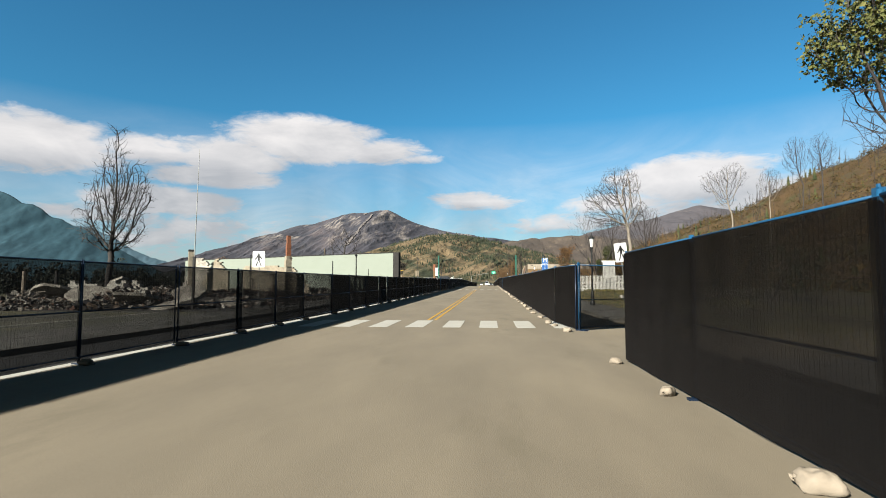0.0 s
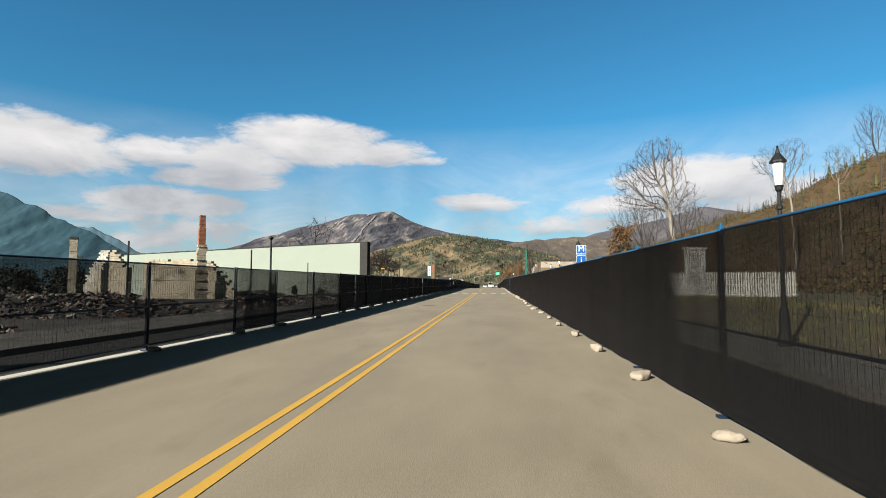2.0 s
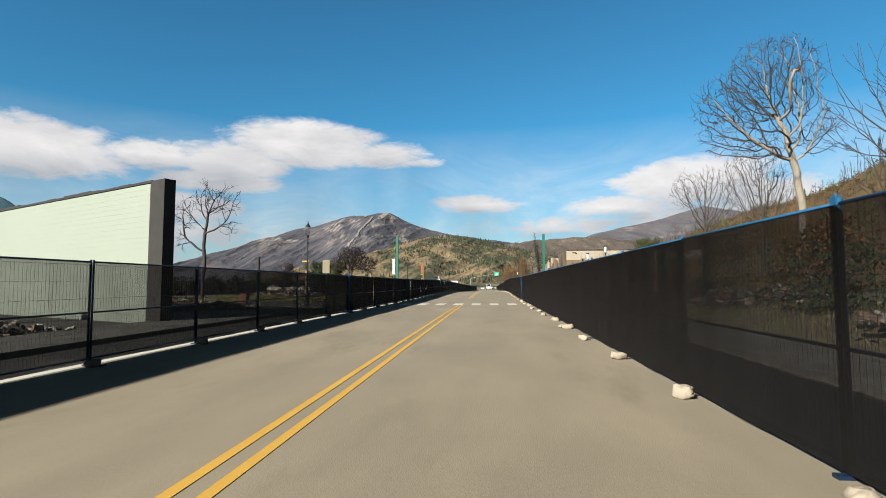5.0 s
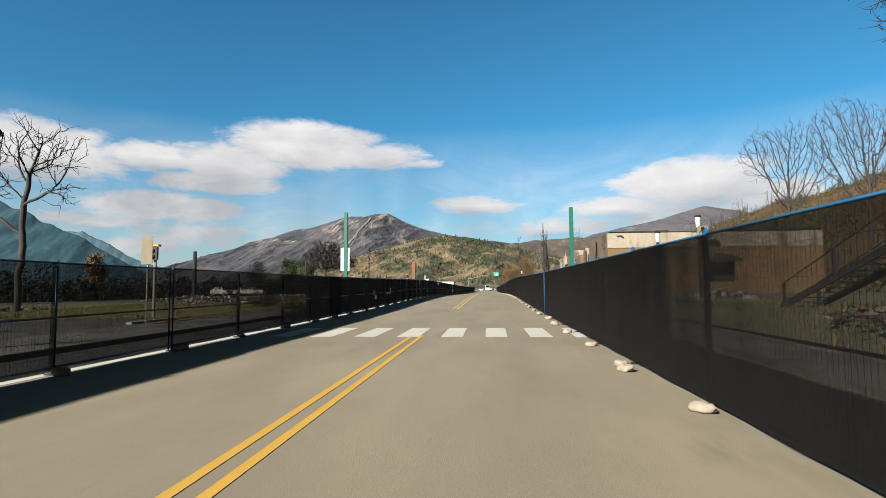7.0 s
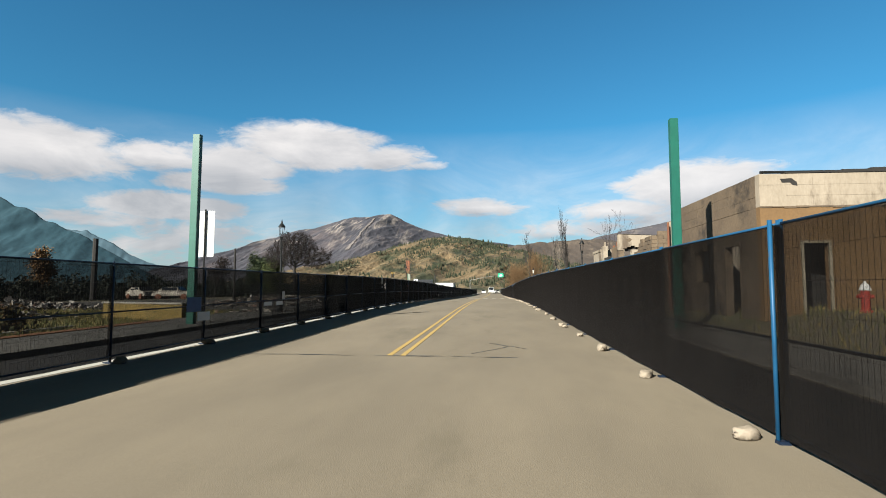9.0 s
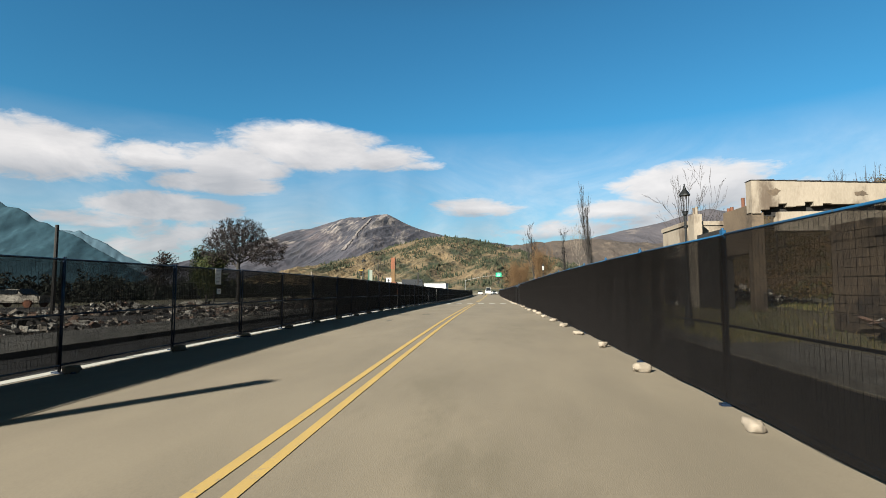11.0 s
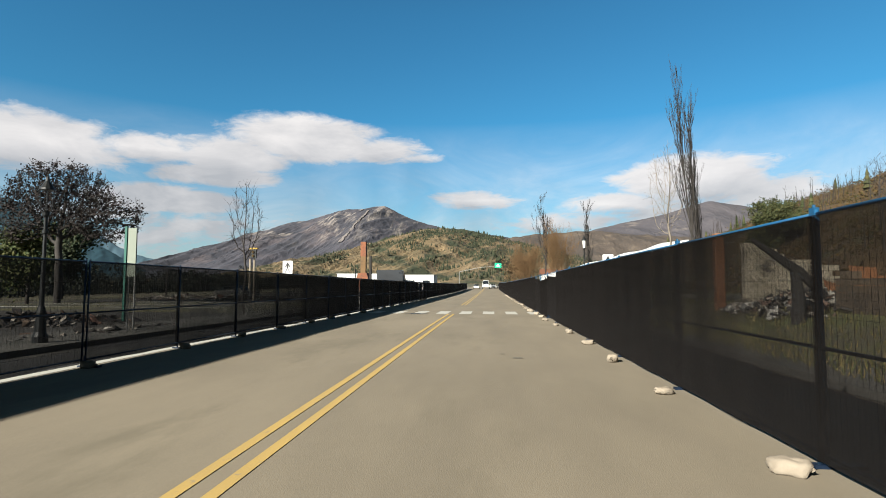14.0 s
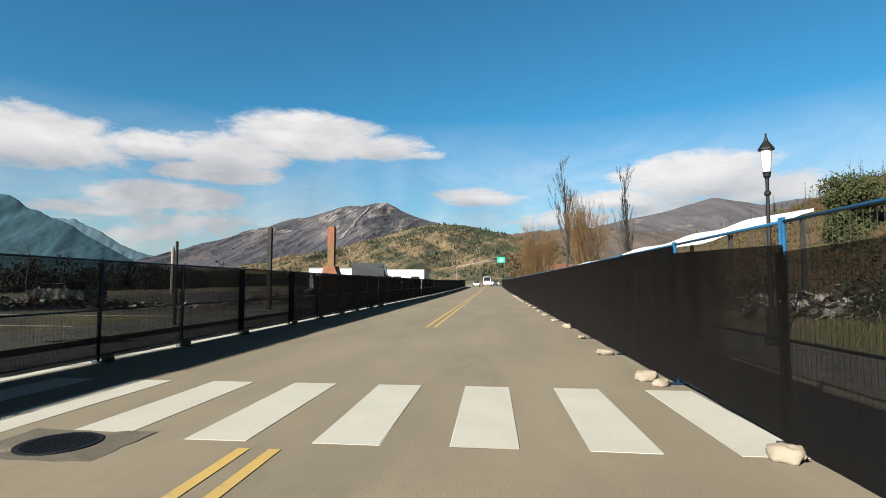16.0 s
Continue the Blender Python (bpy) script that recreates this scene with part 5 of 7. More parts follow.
def rubble(x, y, rx, ry, h, n, material, label, seed, size=0.085, z=None):
    rng = random.Random(seed)
    bm = bmesh.new()
    for _ in range(int(n * 7.5)):
        a, r = rng.uniform(0, 6.283), rng.random() ** 0.6
        px, py = math.cos(a) * r * rx, math.sin(a) * r * ry
        s = size * rng.choice((0.3, 0.4, 0.5, 0.6, 0.8, 1.0, 1.6))
        flat = rng.random() < 0.62
        chunk(bm, px, py, max(0.0, h * (1 - r) * rng.uniform(0.4, 1.0)) + s * 0.2, s * (1.8 if flat else 1), s * rng.uniform(0.4, 1), s * (0.18 if flat else 0.7), rng)
    me = mesh_of("rubble_pile", bm, material)
    ob = new("rubble_pile", me)
    ob.matrix_basis = pose(x, y, (gz(y) if z is None else z) - 0.08)
    return tagged(ob, label, "rubble", "rubble piles", "stuff")


DARK_L, PALE_L = "heap of charred debris on a burnt house lot", "heap of pale plaster and concrete debris"
for i, (x, y, rx, ry, h, n, mt) in enumerate((
        (-20, 31, 5, 4, 1.5, 150, "R"), (-14, 33, 3, 3, 0.9, 80, "P"), (-30, 37, 6, 3, 1.0, 130, "P"), (-25, 29, 4, 3, 1.2, 100, "S"), (-36, 34, 5, 3, 1.0, 80, "R"),
        (-16, 44, 5, 4, 1.1, 160, "R"), (-12, 52, 3, 4, 0.7, 110, "R"), (-24, 53, 6, 5, 1.0, 150, "R"), (-34, 56, 6, 5, 1.3, 130, "S"), (-15, 60, 4, 4, 0.8, 130, "P"), (-13, 66, 3, 3, 0.7, 90, "P"), (-21, 70, 5, 3, 0.8, 90, "R"),
        (-15, 84, 4, 4, 0.4, 80, "R"), (-24, 92, 5, 4, 0.4, 80, "R"), (-30, 104, 4, 3, 0.25, 40, "R"), (-20, 114, 4, 3, 0.4, 60, "P"), (-26, 122, 6, 4, 0.7, 90, "P"), (-15, 130, 4, 4, 0.6, 80, "P"),
        (-20, 142, 5, 4, 0.7, 90, "P"), (-12, 150, 3, 3, 0.5, 60, "R"), (-16, 163, 4, 3, 0.5, 70, "R"), (-20, 151.5, 5, 3, 0.5, 110, "P"), (-13, 145.5, 3.2, 2.6, 0.3, 110, "P"), (-10.6, 136, 2.5, 4, 0.2, 80, "P"), (-9.5, 118.5, 2.2, 3, 0.2, 60, "P"), (-9.6, 158, 1.8, 3, 0.2, 50, "P"), (-22, 197, 8, 2, 0.5, 120, "P"), (-32, 200, 6, 3, 0.6, 90, "P"), (-14, 204, 4, 4, 0.8, 110, "R"), (-12, 214, 3, 4, 0.8, 100, "P"), (-18, 226, 5, 5, 0.9, 100, "P"))):
    rubble(x, y, rx, ry, h, n, {"R": RUBBLE, "P": PALE_DEBRIS, "S": PALE_DEBRIS}[mt], PALE_L if mt != "R" else DARK_L, 200 + i)

# large broken slabs thrown about the corner lot
for i, (x, y, z, L_, W_, tx, ty, rz_) in enumerate(((-15.5, 28.6, 0.45, 3.4, 2.2, 8, -14, 20), (-18.6, 29.4, 0.7, 2.8, 2.0, -16, 10, 65), (-21.8, 30.2, 0.8, 3.6, 2.4, 14, 16, -10), (-25.0, 31.0, 1.0, 3.0, 2.6, -24, 8, 35),
                                                    (-17.0, 32.4, 0.9, 2.6, 1.8, 20, -18, 80), (-28.5, 32.6, 0.7, 3.2, 2.0, 10, -10, 5), (-22.6, 34.0, 1.3, 2.4, 2.0, -38, 12, 50), (-13.4, 31.2, 0.4, 2.2, 1.5, 6, 12, -30), (-18.6, 150.6, 0.35, 2.6, 1.6, 5, -8, 15), (-14.2, 146.6, 0.3, 2.2, 1.4, -7, 6, 40), (-21.5, 153.0, 0.45, 2.8, 1.7, 9, 5, -20))):
    rs = random.Random(700 + i)
    n_ = 9
    ring = [(math.cos(6.283 * k / n_) * L_ / 2 * rs.uniform(0.7, 1.1), math.sin(6.283 * k / n_) * W_ / 2 * rs.uniform(0.7, 1.15)) for k in range(n_)]
    bm = bmesh.new()
    lo_, hi_ = [bm.verts.new((a, b, -0.09)) for a, b in ring], [bm.verts.new((a, b, 0.09)) for a, b in ring]
    bm.faces.new(lo_[::-1])
    bm.faces.new(hi_)
    for k in range(n_):
        bm.faces.new((lo_[k], lo_[(k + 1) % n_], hi_[(k + 1) % n_], hi_[k]))
    single("concrete_slab", bm, PALE_RUBBLE, "broken pale concrete slab tilted on burnt debris", "slab", "broken slabs", m=pose(x, y, gz(y) + z - 0.15, tx, ty, rz_))

# burnt ground of the lots, old asphalt of the left side street
for nm, x0, x1, y0, y1, mt, lab in (("burnt_lot_near", -48, -10.6, 26, 98, ASH, "ash-grey burnt house lots"), ("burnt_lot_mid", -48, -10.6, 120, 172, ASH, "ash-grey burnt house lots"), ("burnt_lot_far", -48, -10.6, 193, 260, ASH, "ash-grey burnt house lots"),
                                    ("left_side_street", -60, -10.6, 2, 26, LOT, "old dark asphalt of a side street"), ("left_side_street_last", -60, -10.6, 172, 193, LOT, "old grey asphalt of a side street"), ("grass_lot", -60, -10.6, 98, 120, LAWN, "rough lot of patchy yellow-green grass")):
    xs, ys = np.linspace(x0, x1, 12), np.arange(y0, y1 + 0.1, (y1 - y0) / max(4, int((y1 - y0) / 6)))
    tagged(new(nm, from_grid(nm, xs, ys, lambda X, Y: ground_height(X, Y) + 0.02, mt)), lab, "ground", kind="structure")
for x0, x1, y in ((-34, -11, 178.0), (-34, -11, 183.5), (-30, -11, 189.0)):
    bm = bmesh.new()
    for k in range(int((x1 - x0) / 2)):
        box(bm, x0 + 2 * k, x0 + 2 * k + 1.98, y - 0.08, y + 0.08, gz(y) - 0.06, gz(y) - 0.03)
    single("lot_line", bm, WHITE_PAINT, "faded white line on old asphalt", "road marking", kind="structure")
for y0, y1, x in ((3, 26, -10.95), (3, 26, -14.5), (165, 190, -10.75), (99, 119, -11.0)):
    bm = bmesh.new()
    strip(bm, x - 0.08, x + 0.08, y0, y1, float(ground_height(np.array([x]), np.array([y0]))[0]) - gz(y0) + 0.035, 0.01)
    single("lot_line", bm, WHITE_PAINT, "faded white line on old asphalt", "road marking", kind="structure")

# ---- street furniture ----


def text_part(body, size, x, y, z, material, parent, label=""):
    cu = bpy.data.curves.new("lettering", "FONT")
    cu.body, cu.size, cu.align_x, cu.align_y, cu.extrude = body, size, "CENTER", "CENTER", 0.003
    tmp = new("lettering", cu)
    dg = bpy.context.evaluated_depsgraph_get()
    me = bpy.data.meshes.new_from_object(tmp.evaluated_get(dg))
    bpy.data.objects.remove(tmp)
    me.materials.clear()
    me.materials.append(material)
    ob = new("lettering", me)
    ob.parent = parent
    ob.matrix_basis = pose(x, y, z, 90, 0, 0)
    return tagged(ob, label) if label else ob


def sign_post(e, h, r=0.03, y=0.05, material=None):
    bm = bmesh.new()
    tube(bm, [(0, y, -0.2), (0, y, h)], [r, r], 8)
    part("post", bm, material or GALV, e)


def rounded_plate(bm, w, h, z0, t=0.012, r=0.05, y=0.0):
    pts = []
    for cx, cz, a0 in ((w / 2 - r, z0 + h - r, 0), (-w / 2 + r, z0 + h - r, 90), (-w / 2 + r, z0 + r, 180), (w / 2 - r, z0 + r, 270)):
        for k in range(4):
            a = radians(a0 + 30 * k)
            pts.append((cx + r * math.cos(a), cz + r * math.sin(a)))
    f = [bm.verts.new((px, y - t / 2, pz)) for px, pz in pts]
    b = [bm.verts.new((px, y + t / 2, pz)) for px, pz in pts]
    bm.faces.new(f)
    bm.faces.new(b[::-1])
    for i in range(len(pts)):
        j = (i + 1) % len(pts)
        bm.faces.new((f[i], b[i], b[j], f[j]))


def crossing_sign(x, y, zc, size=0.62, hgt=0.78, rz=0.0, back=False, plate=None, lean=0.0):
    e = thing("crossing_sign", x, y, "sun-browned crossing sign with a plain dark symbol" if plate else "white crossing sign with a plain dark symbol" if not back else "weathered tan back of a crossing sign on a post", "road sign", "crossing signs", rz=rz)
    zr = zc - gz(y)
    sign_post(e, zr + hgt / 2 - 0.05)
    bm = bmesh.new()
    rounded_plate(bm, size, hgt, zr - hgt / 2)
    pl = part("plate", bm, plate or (BOARD if back else SIGN_WHITE), e)
    if not back:
        bm = bmesh.new()
        lathe_pts = [(math.cos(radians(a)) * 0.055, zr + hgt * 0.30 + math.sin(radians(a)) * 0.055) for a in range(0, 360, 30)]
        bm.faces.new([bm.verts.new((px, -0.009, pz)) for px, pz in lathe_pts])
        for pts in (((-0.07, 0.20), (0.07, 0.20), (0.05, -0.06), (-0.05, -0.06)), ((-0.05, -0.06), (0.0, -0.06), (-0.10, -0.33), (-0.16, -0.33)), ((0.0, -0.06), (0.05, -0.06), (0.16, -0.33), (0.10, -0.33)),
                    ((-0.07, 0.18), (-0.05, 0.10), (-0.17, -0.04), (-0.20, 0.0)), ((0.07, 0.18), (0.05, 0.10), (0.15, -0.02), (0.19, 0.02))):
            bm.faces.new([bm.verts.new((px * size / 0.62, -0.009, zr + pz * hgt / 0.78)) for px, pz in pts])
        part("symbol", bm, SIGN_BLACK, pl, "plain dark symbol")
    e.matrix_basis = pose(x, y, gz(y), 0, lean, rz)
    return e


crossing_sign(-8.9, 24.7, 2.62)
crossing_sign(8.6, 24.6, 2.88, 0.62, 0.86, rz=16, lean=-7)
crossing_sign(8.3, 89.0, 3.3, 0.34, 0.38, rz=8, plate=BOARD)
crossing_sign(-10.2, 174.6, 3.05)
crossing_sign(8.9, 175.0, 3.4)
crossing_sign(-10.3, 91.1, 3.15, 0.7, 1.0, back=True, rz=-25)


def beacon(x, y, ztop):
    e = thing("warning_beacon", x, y, "black and yellow flashing warning beacon on a timber post", "warning light", "beacons")
    h = ztop - gz(y)
    sign_post(e, h - 0.2, 0.07, 0.1, WOOD_POST)
    bm = bmesh.new()
    box(bm, -0.22, 0.22, -0.12, 0.0, h - 0.75, h - 0.12)
    housing = part("housing", bm, BLACK_METAL, e)
    bm = bmesh.new()
    box(bm, -0.30, 0.30, -0.16, 0.08, h - 0.10, h)
    part("hood", bm, YELLOW, housing, "yellow hood")
    for zz in (h - 0.3, h - 0.58):
        bm = bmesh.new()
        lathe(bm, [(0.1, 0), (0.1, 0.05), (0.06, 0.08)], 12)
        ob = part("lens", bm, AMBER, housing, "dark amber lens")
        ob.matrix_basis = pose(0, -0.12, zz, 90, 0, 0)


beacon(-14.0, 97.0, 3.9)
beacon(-14.9, 180.1, 4.6)


def street_lamp(x, y, ztop, burnt=False, topless=False):
    """Ornamental post with a lantern and a pointed cap; burnt ones have lost their opal glass."""
    h = ztop - gz(y)
    e = thing("street_lamp", x, y, "black ornamental street lamp with an empty scorched lantern" if burnt else "black ornamental street lamp with white opal lantern", "street lamp", "ornamental street lamps")
    bm = bmesh.new()
    lathe(bm, [(0.16, -0.1), (0.16, 0.25), (0.12, 0.35), (0.10, 0.8), (0.07, 0.95)], 12)
    part("base", bm, BLACK_METAL, e)
    bm = bmesh.new()
    lathe(bm, [(0.055, 0.95), (0.037, h - 1.45), (0.067, h - 1.42), (0.067, h - 1.36), (0.037, h - 1.32), (0.041, h - 1.05), (0.074, h - 1.0), (0.081, h - 0.93), (0.096, h - 0.9)], 12)
    part("post", bm, BLACK_METAL, e)
    lantern = e
    if burnt:
        for k in range(4):
            a = math.pi / 4 + k * math.pi / 2
            bm = bmesh.new()
            tube(bm, [(0.09 * math.cos(a), 0.09 * math.sin(a), h - 0.9), (0.14 * math.cos(a), 0.14 * math.sin(a), h - 0.38)], [0.012, 0.012], 5)
            part("lantern_bar", bm, BLACK_METAL, e)
    else:
        bm = bmesh.new()
        lathe(bm, [(0.078, h - 0.9), (0.125, h - 0.38)], 12)
        lantern = part("lantern", bm, OPAL, e, "white opal lantern glass")
    if topless:
        bm = bmesh.new()
        lathe(bm, [(0.135, h - 0.42), (0.15, h - 0.40), (0.15, h - 0.35), (0.12, h - 0.33), (0.006, h - 0.31)], 12)
        part("rim", bm, BLACK_METAL, lantern, "dark lantern rim without its cap")
        bm = bmesh.new()
        tube(bm, [(-0.3, 0, h - 1.12), (0.3, 0, h - 1.12)], [0.018, 0.018], 6)
        part("ladder_bar", bm, BLACK_METAL, e)
        return
    bm = bmesh.new()
    lathe(bm, [(0.172, h - 0.39), (0.166, h - 0.35), (0.104, h - 0.26), (0.052, h - 0.18), (0.033, h - 0.1), (0.015, h - 0.06), (0.026, h - 0.03), (0.006, h)], 12)
    part("cap", bm, BLACK_METAL, lantern, "pointed black cap")


for x, y, zt, b in ((8.5, 32.6, 4.55, False), (8.3, 58.9, 4.75, True), (-9.2, 84.0, 5.7, True), (10.9, 101.6, 4.95, False), (11.9, 98.8, 5.4, False), (8.1, 130.5, 5.42, True), (-8.4, 155.1, 4.7, True), (8.3, 179.3, 5.35, False), (-8.5, 118.4, 5.3, True)):
    street_lamp(x, y, zt, b, topless=98 < y < 102)

# museum and information sign
e = thing("museum_sign", 8.23, 57.2, "tall blue and white museum and information sign", "sign", rz=4)
panels = {}
sign_post(e, 3.9 - gz(57), 0.035, 0.06)
for nm, z0, z1 in (("upper_panel", 3.49, 4.17), ("lower_panel", 2.84, 3.47)):
    bm = bmesh.new()
    rounded_plate(bm, 0.66, z1 - z0, z0 - gz(57), r=0.04)
    pl = panels[nm] = part(nm, bm, SIGN_BLUE, e)
    bm = bmesh.new()
    for a, b, c_, d_ in ((-0.33, 0.33, z0, z0 + 0.022), (-0.33, 0.33, z1 - 0.022, z1), (-0.33, -0.308, z0, z1), (0.308, 0.33, z0, z1)):
        box(bm, a, b, -0.014, -0.008, c_ - gz(57), d_ - gz(57))
    part("border", bm, SIGN_WHITE, pl, "white border")
text_part("M", 0.56, 0, -0.010, 3.93 - gz(57), SIGN_WHITE, panels["upper_panel"])
text_part("M", 0.56, 0.018, -0.012, 3.93 - gz(57), SIGN_WHITE, panels["upper_panel"])
text_part("MUSEUM", 0.135, 0, -0.010, 3.59 - gz(57), SIGN_WHITE, panels["upper_panel"])
text_part("i", 0.66, 0, -0.010, 3.15 - gz(57), SIGN_WHITE, panels["lower_panel"])
bm = bmesh.new()
rounded_plate(bm, 0.60, 0.16, 2.62 - gz(57), r=0.02)
part("lowest_panel", bm, SIGN_WHITE, e, "small white panel under the blue ones")

for x, y, h in ((-8.4, 110.6, 6.75), (7.8, 110.5, 6.8)):
    e = thing("gateway_post", x, y, "tall teal-green painted steel post by the street", "post", "teal gateway posts")
    bm = bmesh.new()
    vs = box(bm, -0.13, 0.13, -0.10, 0.10, 0.0, h)
    bmesh.ops.bevel(bm, geom=bm.edges[:], offset=0.012, segments=2, affect="EDGES")
    part("shaft", bm, TEAL, e)
    bm = bmesh.new()
    box(bm, -0.24, 0.24, -0.24, 0.24, -0.02, 0.03)
    part("base_plate", bm, TEAL, e)

e = thing("white_banner_sign", -8.9, 112.2, "tall narrow white sign board behind a thin black post", "sign")
sign_post(e, 4.3, 0.03, -0.06, BLACK_METAL)
bm = bmesh.new()
rounded_plate(bm, 0.68, 1.75, 2.5, r=0.03)
part("board", bm, SIGN_WHITE, e)
e = thing("teal_notice_board", -8.75, 158.4, "pale green notice board with a dark teal edge on two posts", "sign")
bm = bmesh.new()
box(bm, -0.05, 0.02, -0.05, 0.02, 0.4, 3.2)
part("board", bm, TEAL, e)
bm = bmesh.new()
box(bm, 0.025, 0.30, -0.02, 0.02, 1.7, 3.15)
part("pale_board", bm, PALE_GREEN, e)
for px in (0.06, 0.26):
    bm = bmesh.new()
    tube(bm, [(px, 0.04, -0.1), (px, 0.04, 2.9)], [0.025, 0.025], 6)
    part("post", bm, GALV, e)

e = thing("antenna_mast", -13.9, 27.6, "very thin tall metal antenna mast", "mast")
bm = bmesh.new()
tube(bm, [(0, 0, 0), (0.02, 0, 3.5), (0.12, 0, 8.9)], [0.035, 0.028, 0.012], 6)
part("mast", bm, GALV, e)
bm = bmesh.new()
box(bm, -0.06, 0.06, -0.06, 0.06, 0.0, 2.9)
part("timber_stub", bm, CHAR, e, "charred timber stub")


def pole(x, y, ztop, r, material, label, knob=False, square=False):
    e = thing("burnt_post", x, y, label, "post", "bare posts")
    h = ztop - gz(y)
    bm = bmesh.new()
    if square:
        box(bm, -r, r, -r, r, -0.1, h)
    else:
        tube(bm, [(0, 0, -0.1), (0.01, 0, h * 0.5), (0, 0.01, h)], [r * 1.1, r, r * 0.9], 8)
    part("shaft", bm, material, e)
    if knob:
        bm = bmesh.new()
        lathe(bm, [(r, h - 0.1), (r * 2.4, h), (r * 2.4, h + 0.06), (r, h + 0.1)], 10)
        part("knob", bm, material, e)


pole(-10.4, 49.3, 4.1, 0.06, BLACK_METAL, "dark steel post with a knobbed top on a burnt lot", True)
pole(-14.7, 55.9, 3.9, 0.06, BLACK_METAL, "dark steel post on a burnt lot")
pole(-24.0, 56.0, 4.6, 0.07, BLACK_METAL, "dark steel post on a burnt lot")
pole(-11.0, 57.0, 3.0, 0.035, BLACK_METAL, "thin blackened pipe on a burnt lot")
pole(-30.1, 101.2, 8.3, 0.16, SCORCHED, "scorched hollow steel column still standing")
pole(-40.5, 145.5, 7.2, 0.28, CHAR, "thick charred timber post")
pole(-22.0, 140.0, 5.6, 0.10, CHAR, "thin charred timber post on waste ground")
pole(-39.8, 232.3, 6.2, 0.22, WOOD_POST, "pale weathered timber post")
pole(-9.2, 192.5, 4.6, 0.10, CHAR, "dark square post by the sidewalk", False, True)
pole(-8.2, 183.0, 3.2, 0.05, BLACK_METAL, "dark steel post by the sidewalk")
for i, px in enumerate((-40, -36.5, -33.5, -31.5)):
    pole(px, 36.0 + i * 0.8, 2.4, 0.13, CHAR if i % 2 else WOOD_POST, "short charred stump of a house post")

# notices tied to the fence
for y0, z0, w_, h_ in ((125.95, 1.46, 0.28, 0.40), (126.05, 1.22, 0.19, 0.13)):
    e = thing("paper_notice", LEFT_FENCE + 0.045, y0, "white printed paper notice tied to the fence", "notice", "paper notices", rz=90)
    bm = bmesh.new()
    box(bm, 0, w_, -0.003, 0.003, z0, z0 + h_)
    sh = part("sheet", bm, SIGN_WHITE, e)
    bm = bmesh.new()
    rng = random.Random(3)
    zz = z0 + h_ - 0.04
    while zz > z0 + 0.03:
        box(bm, 0.03, w_ - rng.uniform(0.03, 0.08), -0.0055, -0.0035, zz - 0.008, zz)
        zz -= 0.035
    tagged(part("print_bars", bm, SIGN_BLACK, sh, "unreadable grey print"), kind="stuff")

for y0, z0, w_, h_ in ((105.3, 1.07, 0.55, 0.21), (108.95, 1.32, 0.6, 0.12), (109.9, 1.32, 0.5, 0.12), (110.35, 1.5, 0.2, 0.26)):
    e = thing("paper_notice", LEFT_FENCE + 0.045, y0, "white rain-worn paper notice tied to the fence", "notice", "paper notices", rz=90)
    bm = bmesh.new()
    box(bm, 0, w_, -0.003, 0.003, z0 - gz(y0), z0 - gz(y0) + h_)
    part("sheet", bm, SIGN_WHITE, e)
e = thing("blue_poster", LEFT_FENCE + 0.045, 104.85, "faded blue poster tied to the fence above a white card", "poster", rz=90)
bm = bmesh.new()
box(bm, 0, 0.6, -0.003, 0.003, 1.30 - gz(105), 1.64 - gz(105))
part("sheet", bm, POSTER_BLUE, e)
e = thing("low_ochre_wall", -15.0, 114.8, "low ochre-yellow rendered wall at the edge of an old lot", "wall", rz=-17)
bm = bmesh.new()
box(bm, 0, 4.7, 0, 0.25, -0.2, 0.62)
part("wall", bm, OCHRE_YELLOW, e)
bm = bmesh.new()
box(bm, -0.04, 4.74, -0.04, 0.29, 0.624, 0.69)
part("coping", bm, CONCRETE, e, "pale concrete coping")
e = thing("scrap_box", -15.5, 88.6, "rust-red dented sheet-metal box among burnt scrap", "scrap")
bm = bmesh.new()
vs = box(bm, -0.26, 0.26, -0.22, 0.22, -0.1, 0.8)
for v in vs:
    v.co.x += 0.12 * v.co.z
bmesh.ops.bevel(bm, geom=bm.edges[:], offset=0.03, segments=1, affect="EDGES")
part("body", bm, RUST, e)
e = thing("pipe_frame", -11.2, 60.5, "bent blackened pipe frame standing on a burnt lot", "frame")
for a, b in (((0, 0, -0.1), (0, 0, 1.5)), ((1.0, 0.6, -0.1), (1.0, 0.6, 1.45)), ((2.0, 1.2, -0.1), (2.05, 1.2, 1.5)), ((-0.8, -0.4, 1.42), (2.1, 1.2, 1.5)), ((0, 0, 0.6), (2.0, 1.2, 0.55))):
    bm = bmesh.new()
    tube(bm, [a, b], [0.025, 0.025], 6)
    part("pipe", bm, BLACK_METAL, e)

# vehicle wrecks and vehicles


